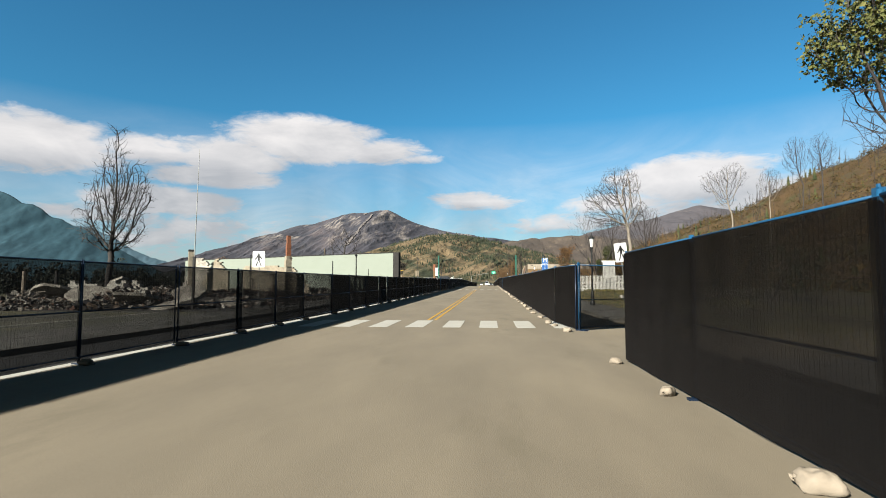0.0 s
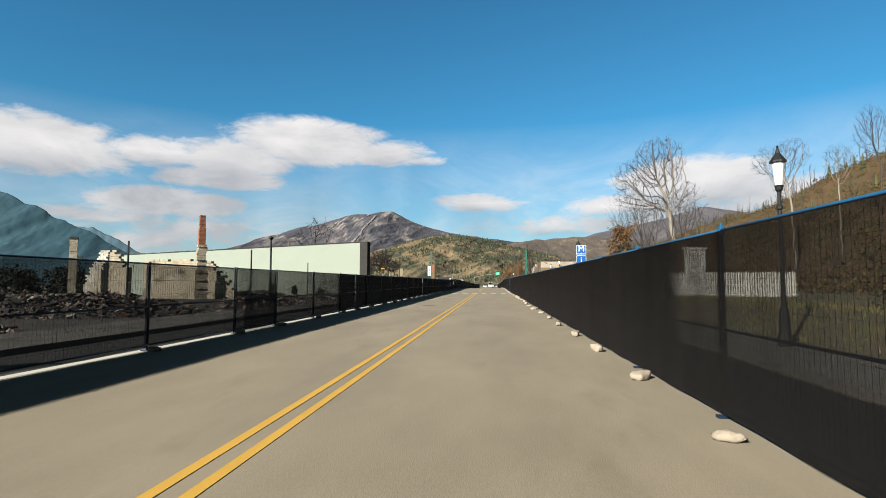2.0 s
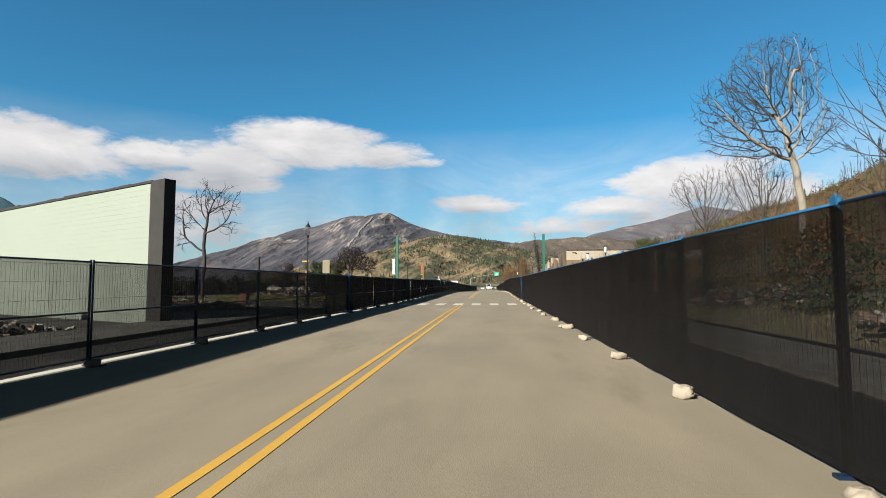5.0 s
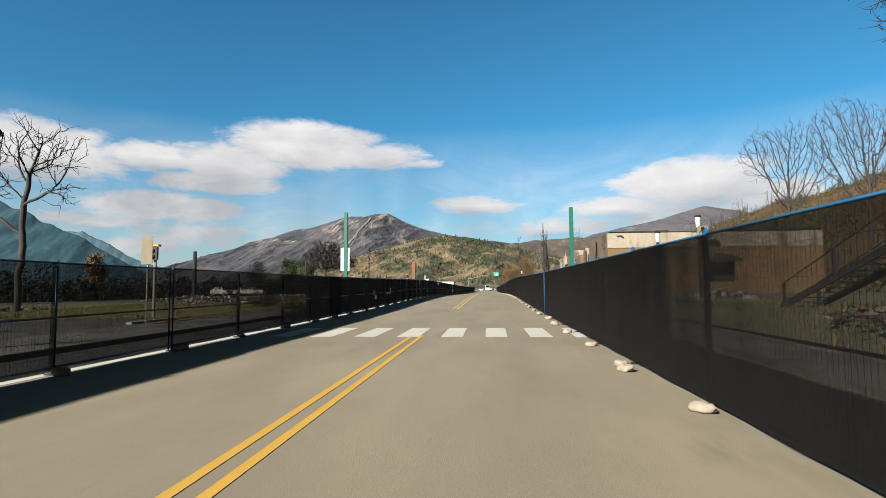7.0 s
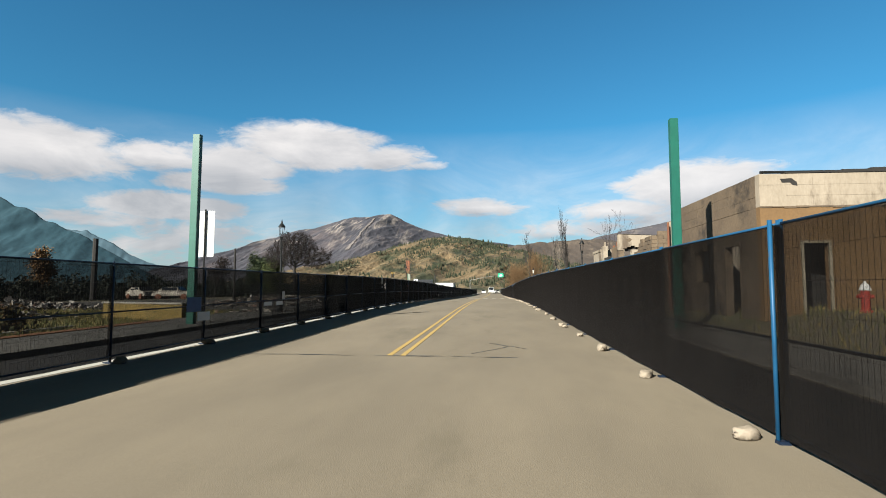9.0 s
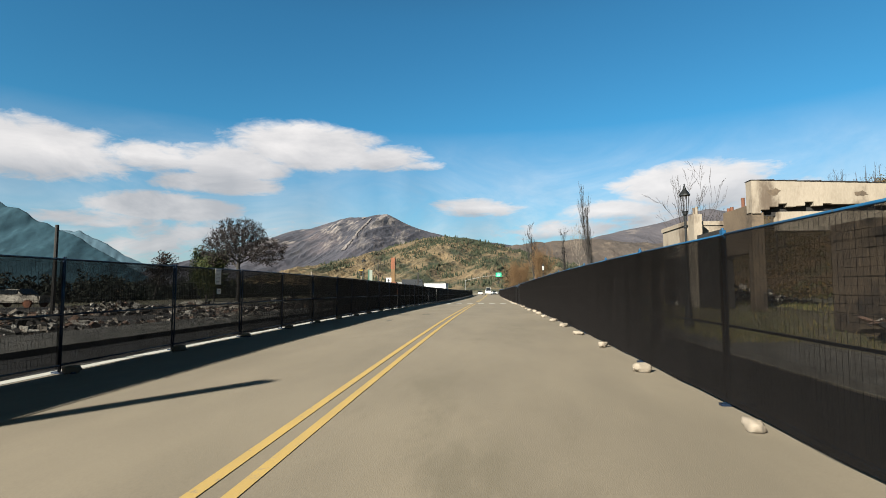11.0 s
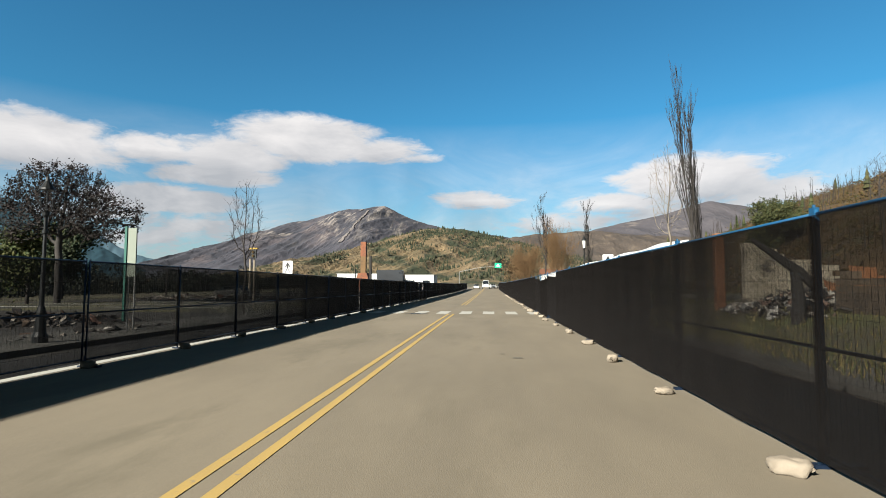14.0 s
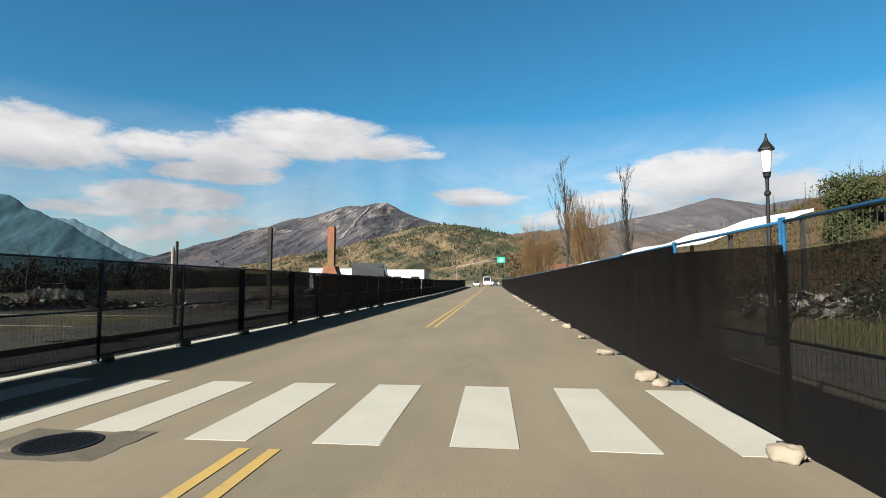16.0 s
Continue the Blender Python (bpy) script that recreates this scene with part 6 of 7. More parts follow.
def vehicle(x, y, rz, label, paint, name="car", L=4.4, W=1.75, H=1.45, wreck=False, van=False):
    e = thing(name, x, y, label, "car" if not van else "van", rz=rz)
    bm = bmesh.new()
    prof = [(-0.5, 0.25), (-0.5, 0.62), (-0.44, 0.66), (-0.22, 0.68), (-0.12, 0.98), (0.22, 1.0), (0.36, 0.70), (0.48, 0.64), (0.5, 0.5), (0.5, 0.25)] if not van else [(-0.5, 0.2), (-0.5, 0.5), (-0.40, 0.55), (-0.33, 0.95), (-0.28, 1.0), (0.49, 1.0), (0.5, 0.95), (0.5, 0.2)]
    sides = []
    for sx in (-1, 1):
        sides.append([bm.verts.new((sx * W / 2 * (0.86 if pz > 0.75 else 1.0), py * L, pz * H)) for py, pz in prof])
    bm.faces.new(sides[0])
    bm.faces.new(sides[1][::-1])
    for i in range(len(prof)):
        j = (i + 1) % len(prof)
        bm.faces.new((sides[0][i], sides[1][i], sides[1][j], sides[0][j]))
    bmesh.ops.bevel(bm, geom=bm.edges[:], offset=0.04, segments=2, affect="EDGES")
    if wreck:
        dent = random.Random(int(abs(x) * 10))
        for q in bm.verts:
            q.co += Vector((dent.gauss(0, 0.04), dent.gauss(0, 0.04), -abs(dent.gauss(0, 0.10)) * (q.co.z > 0.6 * H)))
    shell = part("body", bm, paint, e, smooth=False)
    for (ya, za), (yb, zb), out in ((prof[3], prof[4], -1), (prof[5], prof[6], 1)) if not van else ((prof[2], prof[3], -1),):
        bm = bmesh.new()
        wa, wb = W / 2 * 0.88, W / 2 * 0.78
        quad_ = [(-wa, ya, za), (wa, ya, za), (wb, yb, zb), (-wb, yb, zb)] if za < zb else [(-wb, ya, za), (wb, ya, za), (wa, yb, zb), (-wa, yb, zb)]
        bm.faces.new([bm.verts.new((px, py * L + out * 0.035, pz * H + 0.03)) for px, py, pz in quad_])
        part("windscreen" if out < 0 else "rear_window", bm, DARK_GLASS, shell)
    for sx in (-0.36, 0.36):
        bm = bmesh.new()
        box(bm, sx * W - 0.16, sx * W + 0.16, -0.5 * L - 0.03, -0.5 * L + 0.02, 0.47 * H, 0.57 * H)
        part("headlight", bm, DARK_GLASS if wreck else GALV, shell)
    for sx in (-1, 1):
        bm = bmesh.new()
        if van:
            box(bm, sx * W / 2 * 0.9 - 0.01, sx * W / 2 * 0.9 + 0.03, -0.36 * L, -0.22 * L, 0.58 * H, 0.88 * H)
        else:
            box(bm, sx * W / 2 * 0.9, sx * W / 2 * 0.97, -0.13 * L, 0.24 * L, 0.72 * H, 0.93 * H)
        part("side_window", bm, DARK_GLASS, shell)
        for py in (-0.32, 0.32):
            bm = bmesh.new()
            tube(bm, [(sx * W / 2 - 0.1, py * L, 0.3), (sx * W / 2 + 0.1, py * L, 0.3)], [0.31, 0.31], 14)
            wheel = part("wheel", bm, RUST if wreck else TYRE, e)
            bm = bmesh.new()
            tube(bm, [(sx * (W / 2 + 0.09), py * L, 0.3), (sx * (W / 2 + 0.115), py * L, 0.3)], [0.19, 0.15], 12)
            part("rim", bm, RUST if wreck else GALV, wheel)
    return e


vehicle(-39.5, 152.0, 62, "burnt-out pale car shell on waste ground", PALE_RUBBLE, "wrecked_car", wreck=True)
vehicle(-34.8, 151.0, 98, "burnt-out pale car shell on waste ground", PALE_RUBBLE, "wrecked_car", wreck=True)
vehicle(-25.0, 198.0, 85, "burnt-out white car shell among debris", PALE_RUBBLE, "wrecked_car", wreck=True)
vehicle(0.6, 322.0, 0, "white box van parked at the far end of the street", WHITE_METAL, "van", 6.0, 2.2, 2.8, van=True)
vehicle(-2.4, 316.0, 0, "pale car parked at the far end of the street", WHITE_METAL)
vehicle(3.0, 330.0, 10, "pale car parked at the far end of the street", WHITE_METAL)
vehicle(5.4, 325.0, 0, "dark car parked at the far end of the street", DARK_PAINT)
vehicle(-20.0, 262.0, 90, "dark burnt truck in front of a white shed", DARK_PAINT, "truck", 7.0, 2.4, 4.9, van=True)

# far left: orange stack, white shed
c = thing("steel_stack", -23.9, 250.0, "tall orange-painted square stack on a sloping base", "chimney")
bm = bmesh.new()
box(bm, -0.52, 0.52, -0.5, 0.5, 0.0, 7.4)
part("lower_shaft", bm, OCHRE, c)
bm = bmesh.new()
box(bm, -0.55, 0.55, -0.53, 0.53, 7.4, 10.4)
part("upper_shaft", bm, BRICK, c)
bm = bmesh.new()
vs = box(bm, -2.2, 2.2, -1.2, 1.2, 0.0, 4.0)
for v in vs:
    if v.co.z > 1:
        v.co.x *= 0.4
part("base", bm, BRICK, c)
for x, L_, h in ((-38.0, 16.0, 4.3), (-20.5, 8.0, 4.0)):
    b = thing("white_shed", x, 279.0, "low white metal shed with a flat roof", "shed", "white sheds")
    bm = bmesh.new()
    box(bm, 0, L_, 0, 9, -0.2, h)
    part("body", bm, WHITE_METAL, b)
    bm = bmesh.new()
    box(bm, -0.15, L_ + 0.15, -0.15, 9.15, h, h + 0.14)
    part("roof", bm, GALV, b)
    for k in range(int(L_ // 4)):
        bm = bmesh.new()
        box(bm, 1.2 + 4 * k, 3.0 + 4 * k, -0.03, 0.0, 0.0, 2.6)
        part("door", bm, DARK_GLASS, b, "dark door opening")
b = thing("white_house", 20.0, 330.0, "small white house with a low roof", "house")
bm = bmesh.new()
box(bm, 0, 12, 0, 8, 0, 5.0)
part("body", bm, WHITE_METAL, b)
bm = bmesh.new()
vs = box(bm, -0.4, 12.4, -0.4, 8.4, 5.0, 7.0)
for v in vs:
    if v.co.z > 6:
        v.co.y = 4
part("roof", bm, RUST, b)
for k in range(3):
    bm = bmesh.new()
    box(bm, 1.5 + 4 * k, 2.9 + 4 * k, -0.03, 0, 1.5, 3.0)
    part("window", bm, DARK_GLASS, b)

# overhead highway sign
e = thing("overhead_sign", -9.0, 333.0, "green overhead highway sign on a long mast arm", "road sign")
bm = bmesh.new()
tube(bm, [(0, 0, 0), (0, 0, 6.0)], [0.16, 0.12], 10)
part("mast", bm, GALV, e)
bm = bmesh.new()
tube(bm, [(0, 0, 5.9), (7, 0, 7.4), (14.6, 0, 8.2)], [0.10, 0.08, 0.05], 8)
part("arm", bm, GALV, e)
bm = bmesh.new()
rounded_plate(bm, 2.5, 1.8, 7.3, 0.03, 0.1)
pl = part("panel", bm, SIGN_GREEN, e)
pl.location = (13.9, -0.12, 0)
bm = bmesh.new()
for z0, a, b_ in ((8.55, -0.4, 0.4), (8.1, -0.8, 0.8), (7.75, -0.6, 0.6)):
    box(bm, a, b_, -0.022, -0.017, z0 - 0.1, z0 + 0.1)
part("print_bars", bm, SIGN_WHITE, pl, "plain white bars")

# ---- ruins, right ----
zr = 0.7 + gz(110)
w = thing("concrete_ruin", 10.2, 110.2, "roofless concrete building shell with scorched ochre walls", "building ruin", z=gz(110.2) + 0.6)
bm = bmesh.new()
for x0, x1, z0, z1 in ((0, 1.15, -0.8, 3.26), (1.95, 6.6, -0.8, 3.26), (1.15, 1.95, 2.15, 3.26), (8.4, 14.0, -0.8, 3.26), (6.6, 8.4, -0.8, 0.9), (6.6, 8.4, 2.3, 3.26)):
    box(bm, x0, x1 - 0.003, 0, 0.25, z0, z1)
part("front_wall", bm, OCHRE, w, "ochre lower wall with door and window openings")
bm = bmesh.new()
box(bm, 0.0, 14.0, 0.0, 0.25, 3.264, 4.28)
band = part("front_band", bm, RUIN, w, "pale scorched concrete upper wall")
bm = bmesh.new()
vs = box(bm, 0.003, 1.553, -0.008, 0.0, 0.002, 0.331)
blk = mesh_of("block", bm, RUIN)
rng = random.Random(88)
for r in range(3):
    for k in range(9 if r % 2 == 0 else 8):
        ob = part("block", blk, None, band)
        ob.location = (k * 1.556 + (0.778 if r % 2 else 0), rng.uniform(-0.003, 0.0), 3.268 + r * 0.334)
# Side walls take one darker brown than the front.
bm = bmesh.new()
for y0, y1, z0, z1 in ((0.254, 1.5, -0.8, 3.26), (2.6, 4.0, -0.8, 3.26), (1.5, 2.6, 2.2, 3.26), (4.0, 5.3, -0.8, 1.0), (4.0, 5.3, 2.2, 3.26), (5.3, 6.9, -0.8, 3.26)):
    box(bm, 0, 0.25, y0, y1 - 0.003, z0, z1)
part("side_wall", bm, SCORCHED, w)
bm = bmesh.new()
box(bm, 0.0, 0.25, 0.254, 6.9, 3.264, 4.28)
band = part("side_band", bm, SCORCHED, w, "dark brown upper side wall")
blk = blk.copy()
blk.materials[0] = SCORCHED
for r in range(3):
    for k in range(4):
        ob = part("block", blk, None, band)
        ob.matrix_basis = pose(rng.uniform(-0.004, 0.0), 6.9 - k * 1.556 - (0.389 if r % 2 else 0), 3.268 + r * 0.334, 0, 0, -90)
bm = bmesh.new()
rng = random.Random(31)
for i in range(16):
    a = 0.8 + i * 0.82
    box(bm, a, a + 0.81, 0.0, 0.5, 4.304, 4.34 + rng.uniform(0.0, 0.14))
part("roof_edge", bm, CHAR, w, "charred remains of the roof edge")
bm = bmesh.new()
box(bm, 0, 14.0, 8.5, 8.75, -0.8, 3.9)
part("rear_wall", bm, RUIN, w)
# soot licked up from the openings
for cx, half, z0, hgt, sd in ((7.5, 1.35, 2.25, 0.62, 2), (7.0, 0.5, 3.3, 0.6, 3)):
    rs = random.Random(sd)
    bm = bmesh.new()
    pts = [(cx - half, z0)] + [(cx - half + 2 * half * i / 12, z0 + hgt * (0.35 + 0.65 * math.sin(math.pi * i / 12)) * rs.uniform(0.7, 1.05)) for i in range(13)] + [(cx + half, z0)]
    bm.faces.new([bm.verts.new((px_, -0.014 if z0 > 2.9 else -0.005, pz_)) for px_, pz_ in pts])
    part("soot_mark", bm, CHAR, w, "black soot mark above an opening")
bm = bmesh.new()
rs = random.Random(12)
for i in range(40):
    box(bm, i * 0.35, i * 0.35 + 0.352, -0.025, 0.0, 3.235 + rs.uniform(-0.02, 0.02), 3.26 + rs.uniform(0, 0.03))
part("scorched_ledge", bm, SCORCHED, w, "thin charred ledge line")
for nm, x0, x1, z0, z1 in (("door_frame", 1.12, 1.19, -0.1, 2.2), ("door_frame", 1.91, 1.98, -0.1, 2.2), ("door_frame", 1.193, 1.907, 2.13, 2.2)):
    bm = bmesh.new()
    box(bm, x0, x1, -0.06, 0.02, z0, z1)
    part(nm, bm, STONE, w, "chipped pale door frame")
# Added black sheet, standing in for the darkness inside the openings.
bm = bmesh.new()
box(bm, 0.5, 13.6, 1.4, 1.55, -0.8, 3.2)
part("inner_wall", bm, CHAR, w, "black sheet for the unlit inside of the building")
bm = bmesh.new()
tube(bm, [(0.1, 0.12, 4.36), (2.5, 0.2, 4.37), (4.6, 0.4, 4.34)], [0.045, 0.045, 0.04], 8)
part("fallen_pipe", bm, BLACK_METAL, w, "black pipe lying on the wall top")
# No real opening: the shade inside the hole is a flat dark patch.
bm = bmesh.new()
bm.faces.new([bm.verts.new((px_, -0.012, pz_)) for px_, pz_ in ((0.62, 4.12), (0.95, 4.14), (1.1, 4.02), (1.12, 3.9), (0.98, 3.92), (0.9, 4.0), (0.66, 4.0))])
part("broken_hole", bm, CHAR, w, "dark patch drawn as a small broken hole")
for px_, py_ in ((9.95, 118.0), (10.1, 118.5)):
    pole(px_, py_, 4.9, 0.05, RUST, "rusty steel pipe beside the ruin")

w = thing("concrete_frame_ruin", 11.0, 132.3, "broken concrete frame of a burnt building with pipe stubs", "building ruin", z=gz(135) + 0.4)
bm = bmesh.new()
rs = random.Random(8)
for i in range(24):
    a = i * 0.292
    box(bm, a, a + 0.291, 0, 0.4, 3.86 + rs.uniform(-0.09, 0.09) - (0.25 if i < 2 else 0.0), 4.72 - 0.012 * i)
part("front_beam", bm, RUIN, w, "pale scorched concrete beam with a broken lower edge")
bm = bmesh.new()
box(bm, 0.9, 7.0, 0.06, 0.4, 2.95, 3.62)
part("lower_beam", bm, RUIN, w, "pale concrete lower beam")
# Black strip behind the gap, the gap's shade put into its colour.
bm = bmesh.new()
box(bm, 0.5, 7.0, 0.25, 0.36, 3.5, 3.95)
part("gap_lining", bm, CHAR, w, "black strip for the shade between the beams")
# Columns' brown takes in the dimness of the screen before them.
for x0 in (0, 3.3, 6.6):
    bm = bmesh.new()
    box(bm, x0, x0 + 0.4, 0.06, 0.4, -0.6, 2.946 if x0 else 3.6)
    part("column", bm, SCORCHED, w, "concrete column, its colour dimmed as behind the screen")
bm = bmesh.new()
for i in range(18):
    box(bm, i * 0.39 - 0.02, i * 0.39 + 0.372, -0.02, 0.43, 4.732 - 0.016 * i, 4.75 - 0.016 * i + rs.uniform(0, 0.03))
part("charred_cap", bm, CHAR, w, "charred ragged top edge")
for cx, cz, rx_, rz_, sd in ((0.75, 4.3, 0.28, 0.16, 1), (3.6, 4.2, 0.25, 0.12, 3), (5.0, 4.35, 0.2, 0.1, 4)):
    rs = random.Random(sd)
    bm = bmesh.new()
    bm.faces.new([bm.verts.new((cx + math.cos(a * 0.449) * rx_ * rs.uniform(0.5, 1.1), -0.004, cz + math.sin(a * 0.449) * rz_ * rs.uniform(0.5, 1.1))) for a in range(14)])
    part("spalled_patch", bm, SCORCHED, w, "dark spalled patch")
# Side panel and lower walls are coloured darker than the beams.
bm = bmesh.new()
box(bm, 0.0, 0.35, 0.404, 2.3, 2.2, 3.9)
part("side_panel", bm, SCORCHED, w, "dark brown side panel")
bm = bmesh.new()
box(bm, 0.0, 0.3, 2.304, 5.0, -0.6, 3.3)
part("low_wall", bm, CHAR, w)
bm = bmesh.new()
box(bm, 0.0, 0.35, 5.3, 6.0, -0.6, 4.3)
part("column", bm, RUIN, w)
bm = bmesh.new()
box(bm, 0.0, 1.9, 6.3, 9.6, 2.504, 3.9)
part("rear_block", bm, RUIN, w)
bm = bmesh.new()
box(bm, 0.0, 1.9, 6.3, 9.6, -0.6, 2.5)
part("rear_base", bm, CHAR, w, "near-black lower wall")
bm = bmesh.new()
box(bm, -0.06, 1.96, 6.24, 9.66, 3.904, 4.1)
part("rear_cap", bm, RUIN, w, "weathered concrete cap")
for px, py, z0 in ((0.12, 0.5, 4.0), (0.12, 0.9, 4.0), (0.12, 2.1, 3.8), (0.12, 1.8, 3.8), (0.2, 5.5, 4.4), (0.2, 5.8, 4.4)):
    bm = bmesh.new()
    tube(bm, [(px, py, z0 - 0.3), (px, py, z0 + 0.26)], [0.06, 0.06], 10)
    part("pipe_stub", bm, RUST if z0 < 4.2 else RUIN, w, "rust-red pipe stub")
# further ruined blocks along the right
for x, y, L_, D_, h, sd in ((10.4, 121.0, 3.0, 5.5, 3.6, 1), (12.0, 147.5, 5.0, 4.0, 2.6, 2), (12.5, 156.0, 4.0, 4.0, 1.6, 3)):
    w = thing("block_ruin", x, y, "low scorched block walls with broken tops", "building ruin", "block ruins", z=gz(y) + 0.5)
    tagged(part("front_wall", ragged_wall(L_, [h, h * 0.8, h * 0.95, h * 0.5], 0.25, 300 + sd, 0.2), SCORCHED, w), kind="stuff")
    bm = ragged_wall(D_, [h, h * 0.9, h * 0.6, h * 0.7], 0.25, 320 + sd, 0.2)
    ob = tagged(part("side_wall", bm, SCORCHED, w), kind="stuff")
    ob.matrix_basis = pose(0, 0.26, 0, 0, 0, 90)

# outdoor stair behind the screen
e = thing("exterior_stair", 12.2, 86.0, "charred wooden outdoor stair still standing alone", "stair", z=right_z(12.2, 86.0))
e.matrix_basis = e.matrix_basis @ Matrix.Diagonal((1, 1, 0.82, 1))
N_ST = 12
for k in range(N_ST):
    bm = bmesh.new()
    box(bm, -0.5, 0.5, 0.25 + 0.42 * k, 0.53 + 0.42 * k, 2.24 - 0.187 * k, 2.28 - 0.187 * k)
    part("tread", bm, BOARD, e, "weathered grey tread")
for s in (-0.53, 0.53):
    bm = bmesh.new()
    vs = [bm.verts.new((s + dx, y_, z_)) for dx in (-0.025, 0.025) for y_, z_ in ((0.1, 2.3), (0.1, 2.05), (5.4, -0.1), (5.6, 0.0), (5.4, 0.16))]
    bm.faces.new(vs[:5])
    bm.faces.new(vs[5:][::-1])
    for k in range(5):
        bm.faces.new((vs[k], vs[5 + k], vs[5 + (k + 1) % 5], vs[(k + 1) % 5]))
    part("stringer", bm, CHAR, e)
    bm = bmesh.new()
    tube(bm, [(s, 0.2, 3.2), (s, 5.3, 0.95)], [0.02, 0.02], 6)
    part("handrail", bm, CHAR, e)
    for y_ in (0.2, 2.7, 5.3):
        bm = bmesh.new()
        zt_ = 3.2 - (y_ - 0.2) * 0.441
        box(bm, s - 0.04, s + 0.04, y_ - 0.04, y_ + 0.04, -0.2 if y_ < 1 else zt_ - 1.0, zt_)
        part("post", bm, CHAR, e)
# burnt house lot behind the screen near the last crossing
e = thing("rusted_column", 11.1, 165.4, "rust-brown steel column standing alone in a ruin", "column", z=right_z(11.1, 165.4))
bm = bmesh.new()
vs = box(bm, -0.17, 0.17, -0.15, 0.15, -0.1, 3.0)
bmesh.ops.bevel(bm, geom=bm.edges[:], offset=0.02, segments=1, affect="EDGES")
part("shaft", bm, EDGING, e)
bm = bmesh.new()
tube(bm, [(0.15, 0, 2.62), (0.62, 0.02, 2.66)], [0.03, 0.025], 6)
part("bracket", bm, GALV, e, "bent galvanised bracket")
w = thing("ruined_wall", 11.7, 164.6, "low broken wall of pale blocks on a burnt lot", "wall", z=right_z(11.7, 164.6))
tagged(part("wall", ragged_wall(3.4, [2.3, 2.1, 1.7, 1.9, 1.2], 0.3, 44, 0.12), STONE, w), kind="stuff")
for x, y, tilt, h, lab in ((14.9, 162.6, 8, 1.5, "rusty orange sheet of roofing leaning on debris"), (15.9, 162.9, -12, 1.2, "rusty orange sheet of roofing leaning on debris"), (13.6, 162.2, 24, 0.9, "rusty orange sheet of roofing leaning on debris")):
    e = thing("roofing_sheet", x, y, lab, "sheet metal", "rusty roofing sheets", rz=tilt, z=right_z(x, y))
    bm = bmesh.new()
    for k in range(9):
        box(bm, -0.5 + 0.11 * k, -0.5 + 0.11 * (k + 1), -0.012 + 0.025 * (k % 2), 0.012 + 0.025 * (k % 2), 0.0, h)
    ob = part("sheet", bm, EDGING, e)
    ob.matrix_basis = pose(0, 0, 0.06, -20, tilt * 0.5, 0)
e = thing("charred_trunk", 10.6, 159.2, "charred split tree trunk with a broken limb", "tree", z=right_z(10.6, 159.2))
bm = bmesh.new()
tube(bm, [(0, 0, -0.1), (0.03, 0, 0.7), (-0.02, 0.02, 1.45)], [0.2, 0.16, 0.13], 9)
part("trunk", bm, CHAR, e)
bm = bmesh.new()
tube(bm, [(-1.15, 0.05, 2.35), (-0.5, 0, 1.85), (0.1, 0, 1.4), (0.8, 0.1, 0.75)], [0.06, 0.11, 0.15, 0.1], 8)
part("limb", bm, CHAR, e)
e = thing("door_frame", 14.2, 158.0, "scorched red-brown door frame left standing", "door frame", z=right_z(14.2, 158))
for nm, x0, x1, z0, z1 in (("jamb", -0.52, -0.42, 0, 2.5), ("jamb", 0.42, 0.52, 0, 2.5), ("lintel", -0.56, 0.56, 2.504, 2.64)):
    bm = bmesh.new()
    box(bm, x0, x1, -0.07, 0.07, z0, z1)
    part(nm, bm, EDGING, e)
for x, y, w_, h, mt, lab in ((15.0, 148.0, 0.28, 3.0, STONE, "pale block pier of a burnt house"), (15.5, 148.4, 0.24, 2.5, STONE, "pale block pier of a burnt house"), (16.2, 148.0, 0.14, 3.1, WOOD_POST, "weathered yellow-grey timber post in a ruin"), (12.6, 154.0, 0.16, 1.9, STONE, "short pale block pier of a burnt house")):
    e = thing("pier", x, y, lab, "pier", "ruin piers", z=right_z(x, y), rz=12)
    bm = bmesh.new()
    if mt is STONE:
        brick_stack(bm, w_, w_, -0.05, h, random.Random(int(x * 10)), 0.2, 0.015)
    else:
        tube(bm, [(0, 0, -0.1), (0.02, 0, h * 0.6), (0, 0.02, h)], [w_ / 2, w_ / 2.1, w_ / 2.4], 8)
    part("shaft", bm, mt, e)

# hydrant
e = thing("fire_hydrant", 12.3, 109.0, "red fire hydrant with a white cap", "hydrant", z=right_z(12.3, 109.0), scale=1.0)
bm = bmesh.new()
lathe(bm, [(0.16, 0), (0.16, 0.06), (0.11, 0.08), (0.11, 0.62)], 12)
part("barrel", bm, RED_PAINT, e)
bm = bmesh.new()
lathe(bm, [(0.14, 0.62), (0.14, 0.66), (0.10, 0.76), (0.04, 0.82), (0.03, 0.88)], 12)
part("cap", bm, SIGN_WHITE, e, "white domed cap")
for s in (-1, 1):
    bm = bmesh.new()
    tube(bm, [(s * 0.09, 0, 0.45), (s * 0.2, 0, 0.45)], [0.06, 0.06], 10)
    part("outlet", bm, RED_PAINT, e)

# picket fence


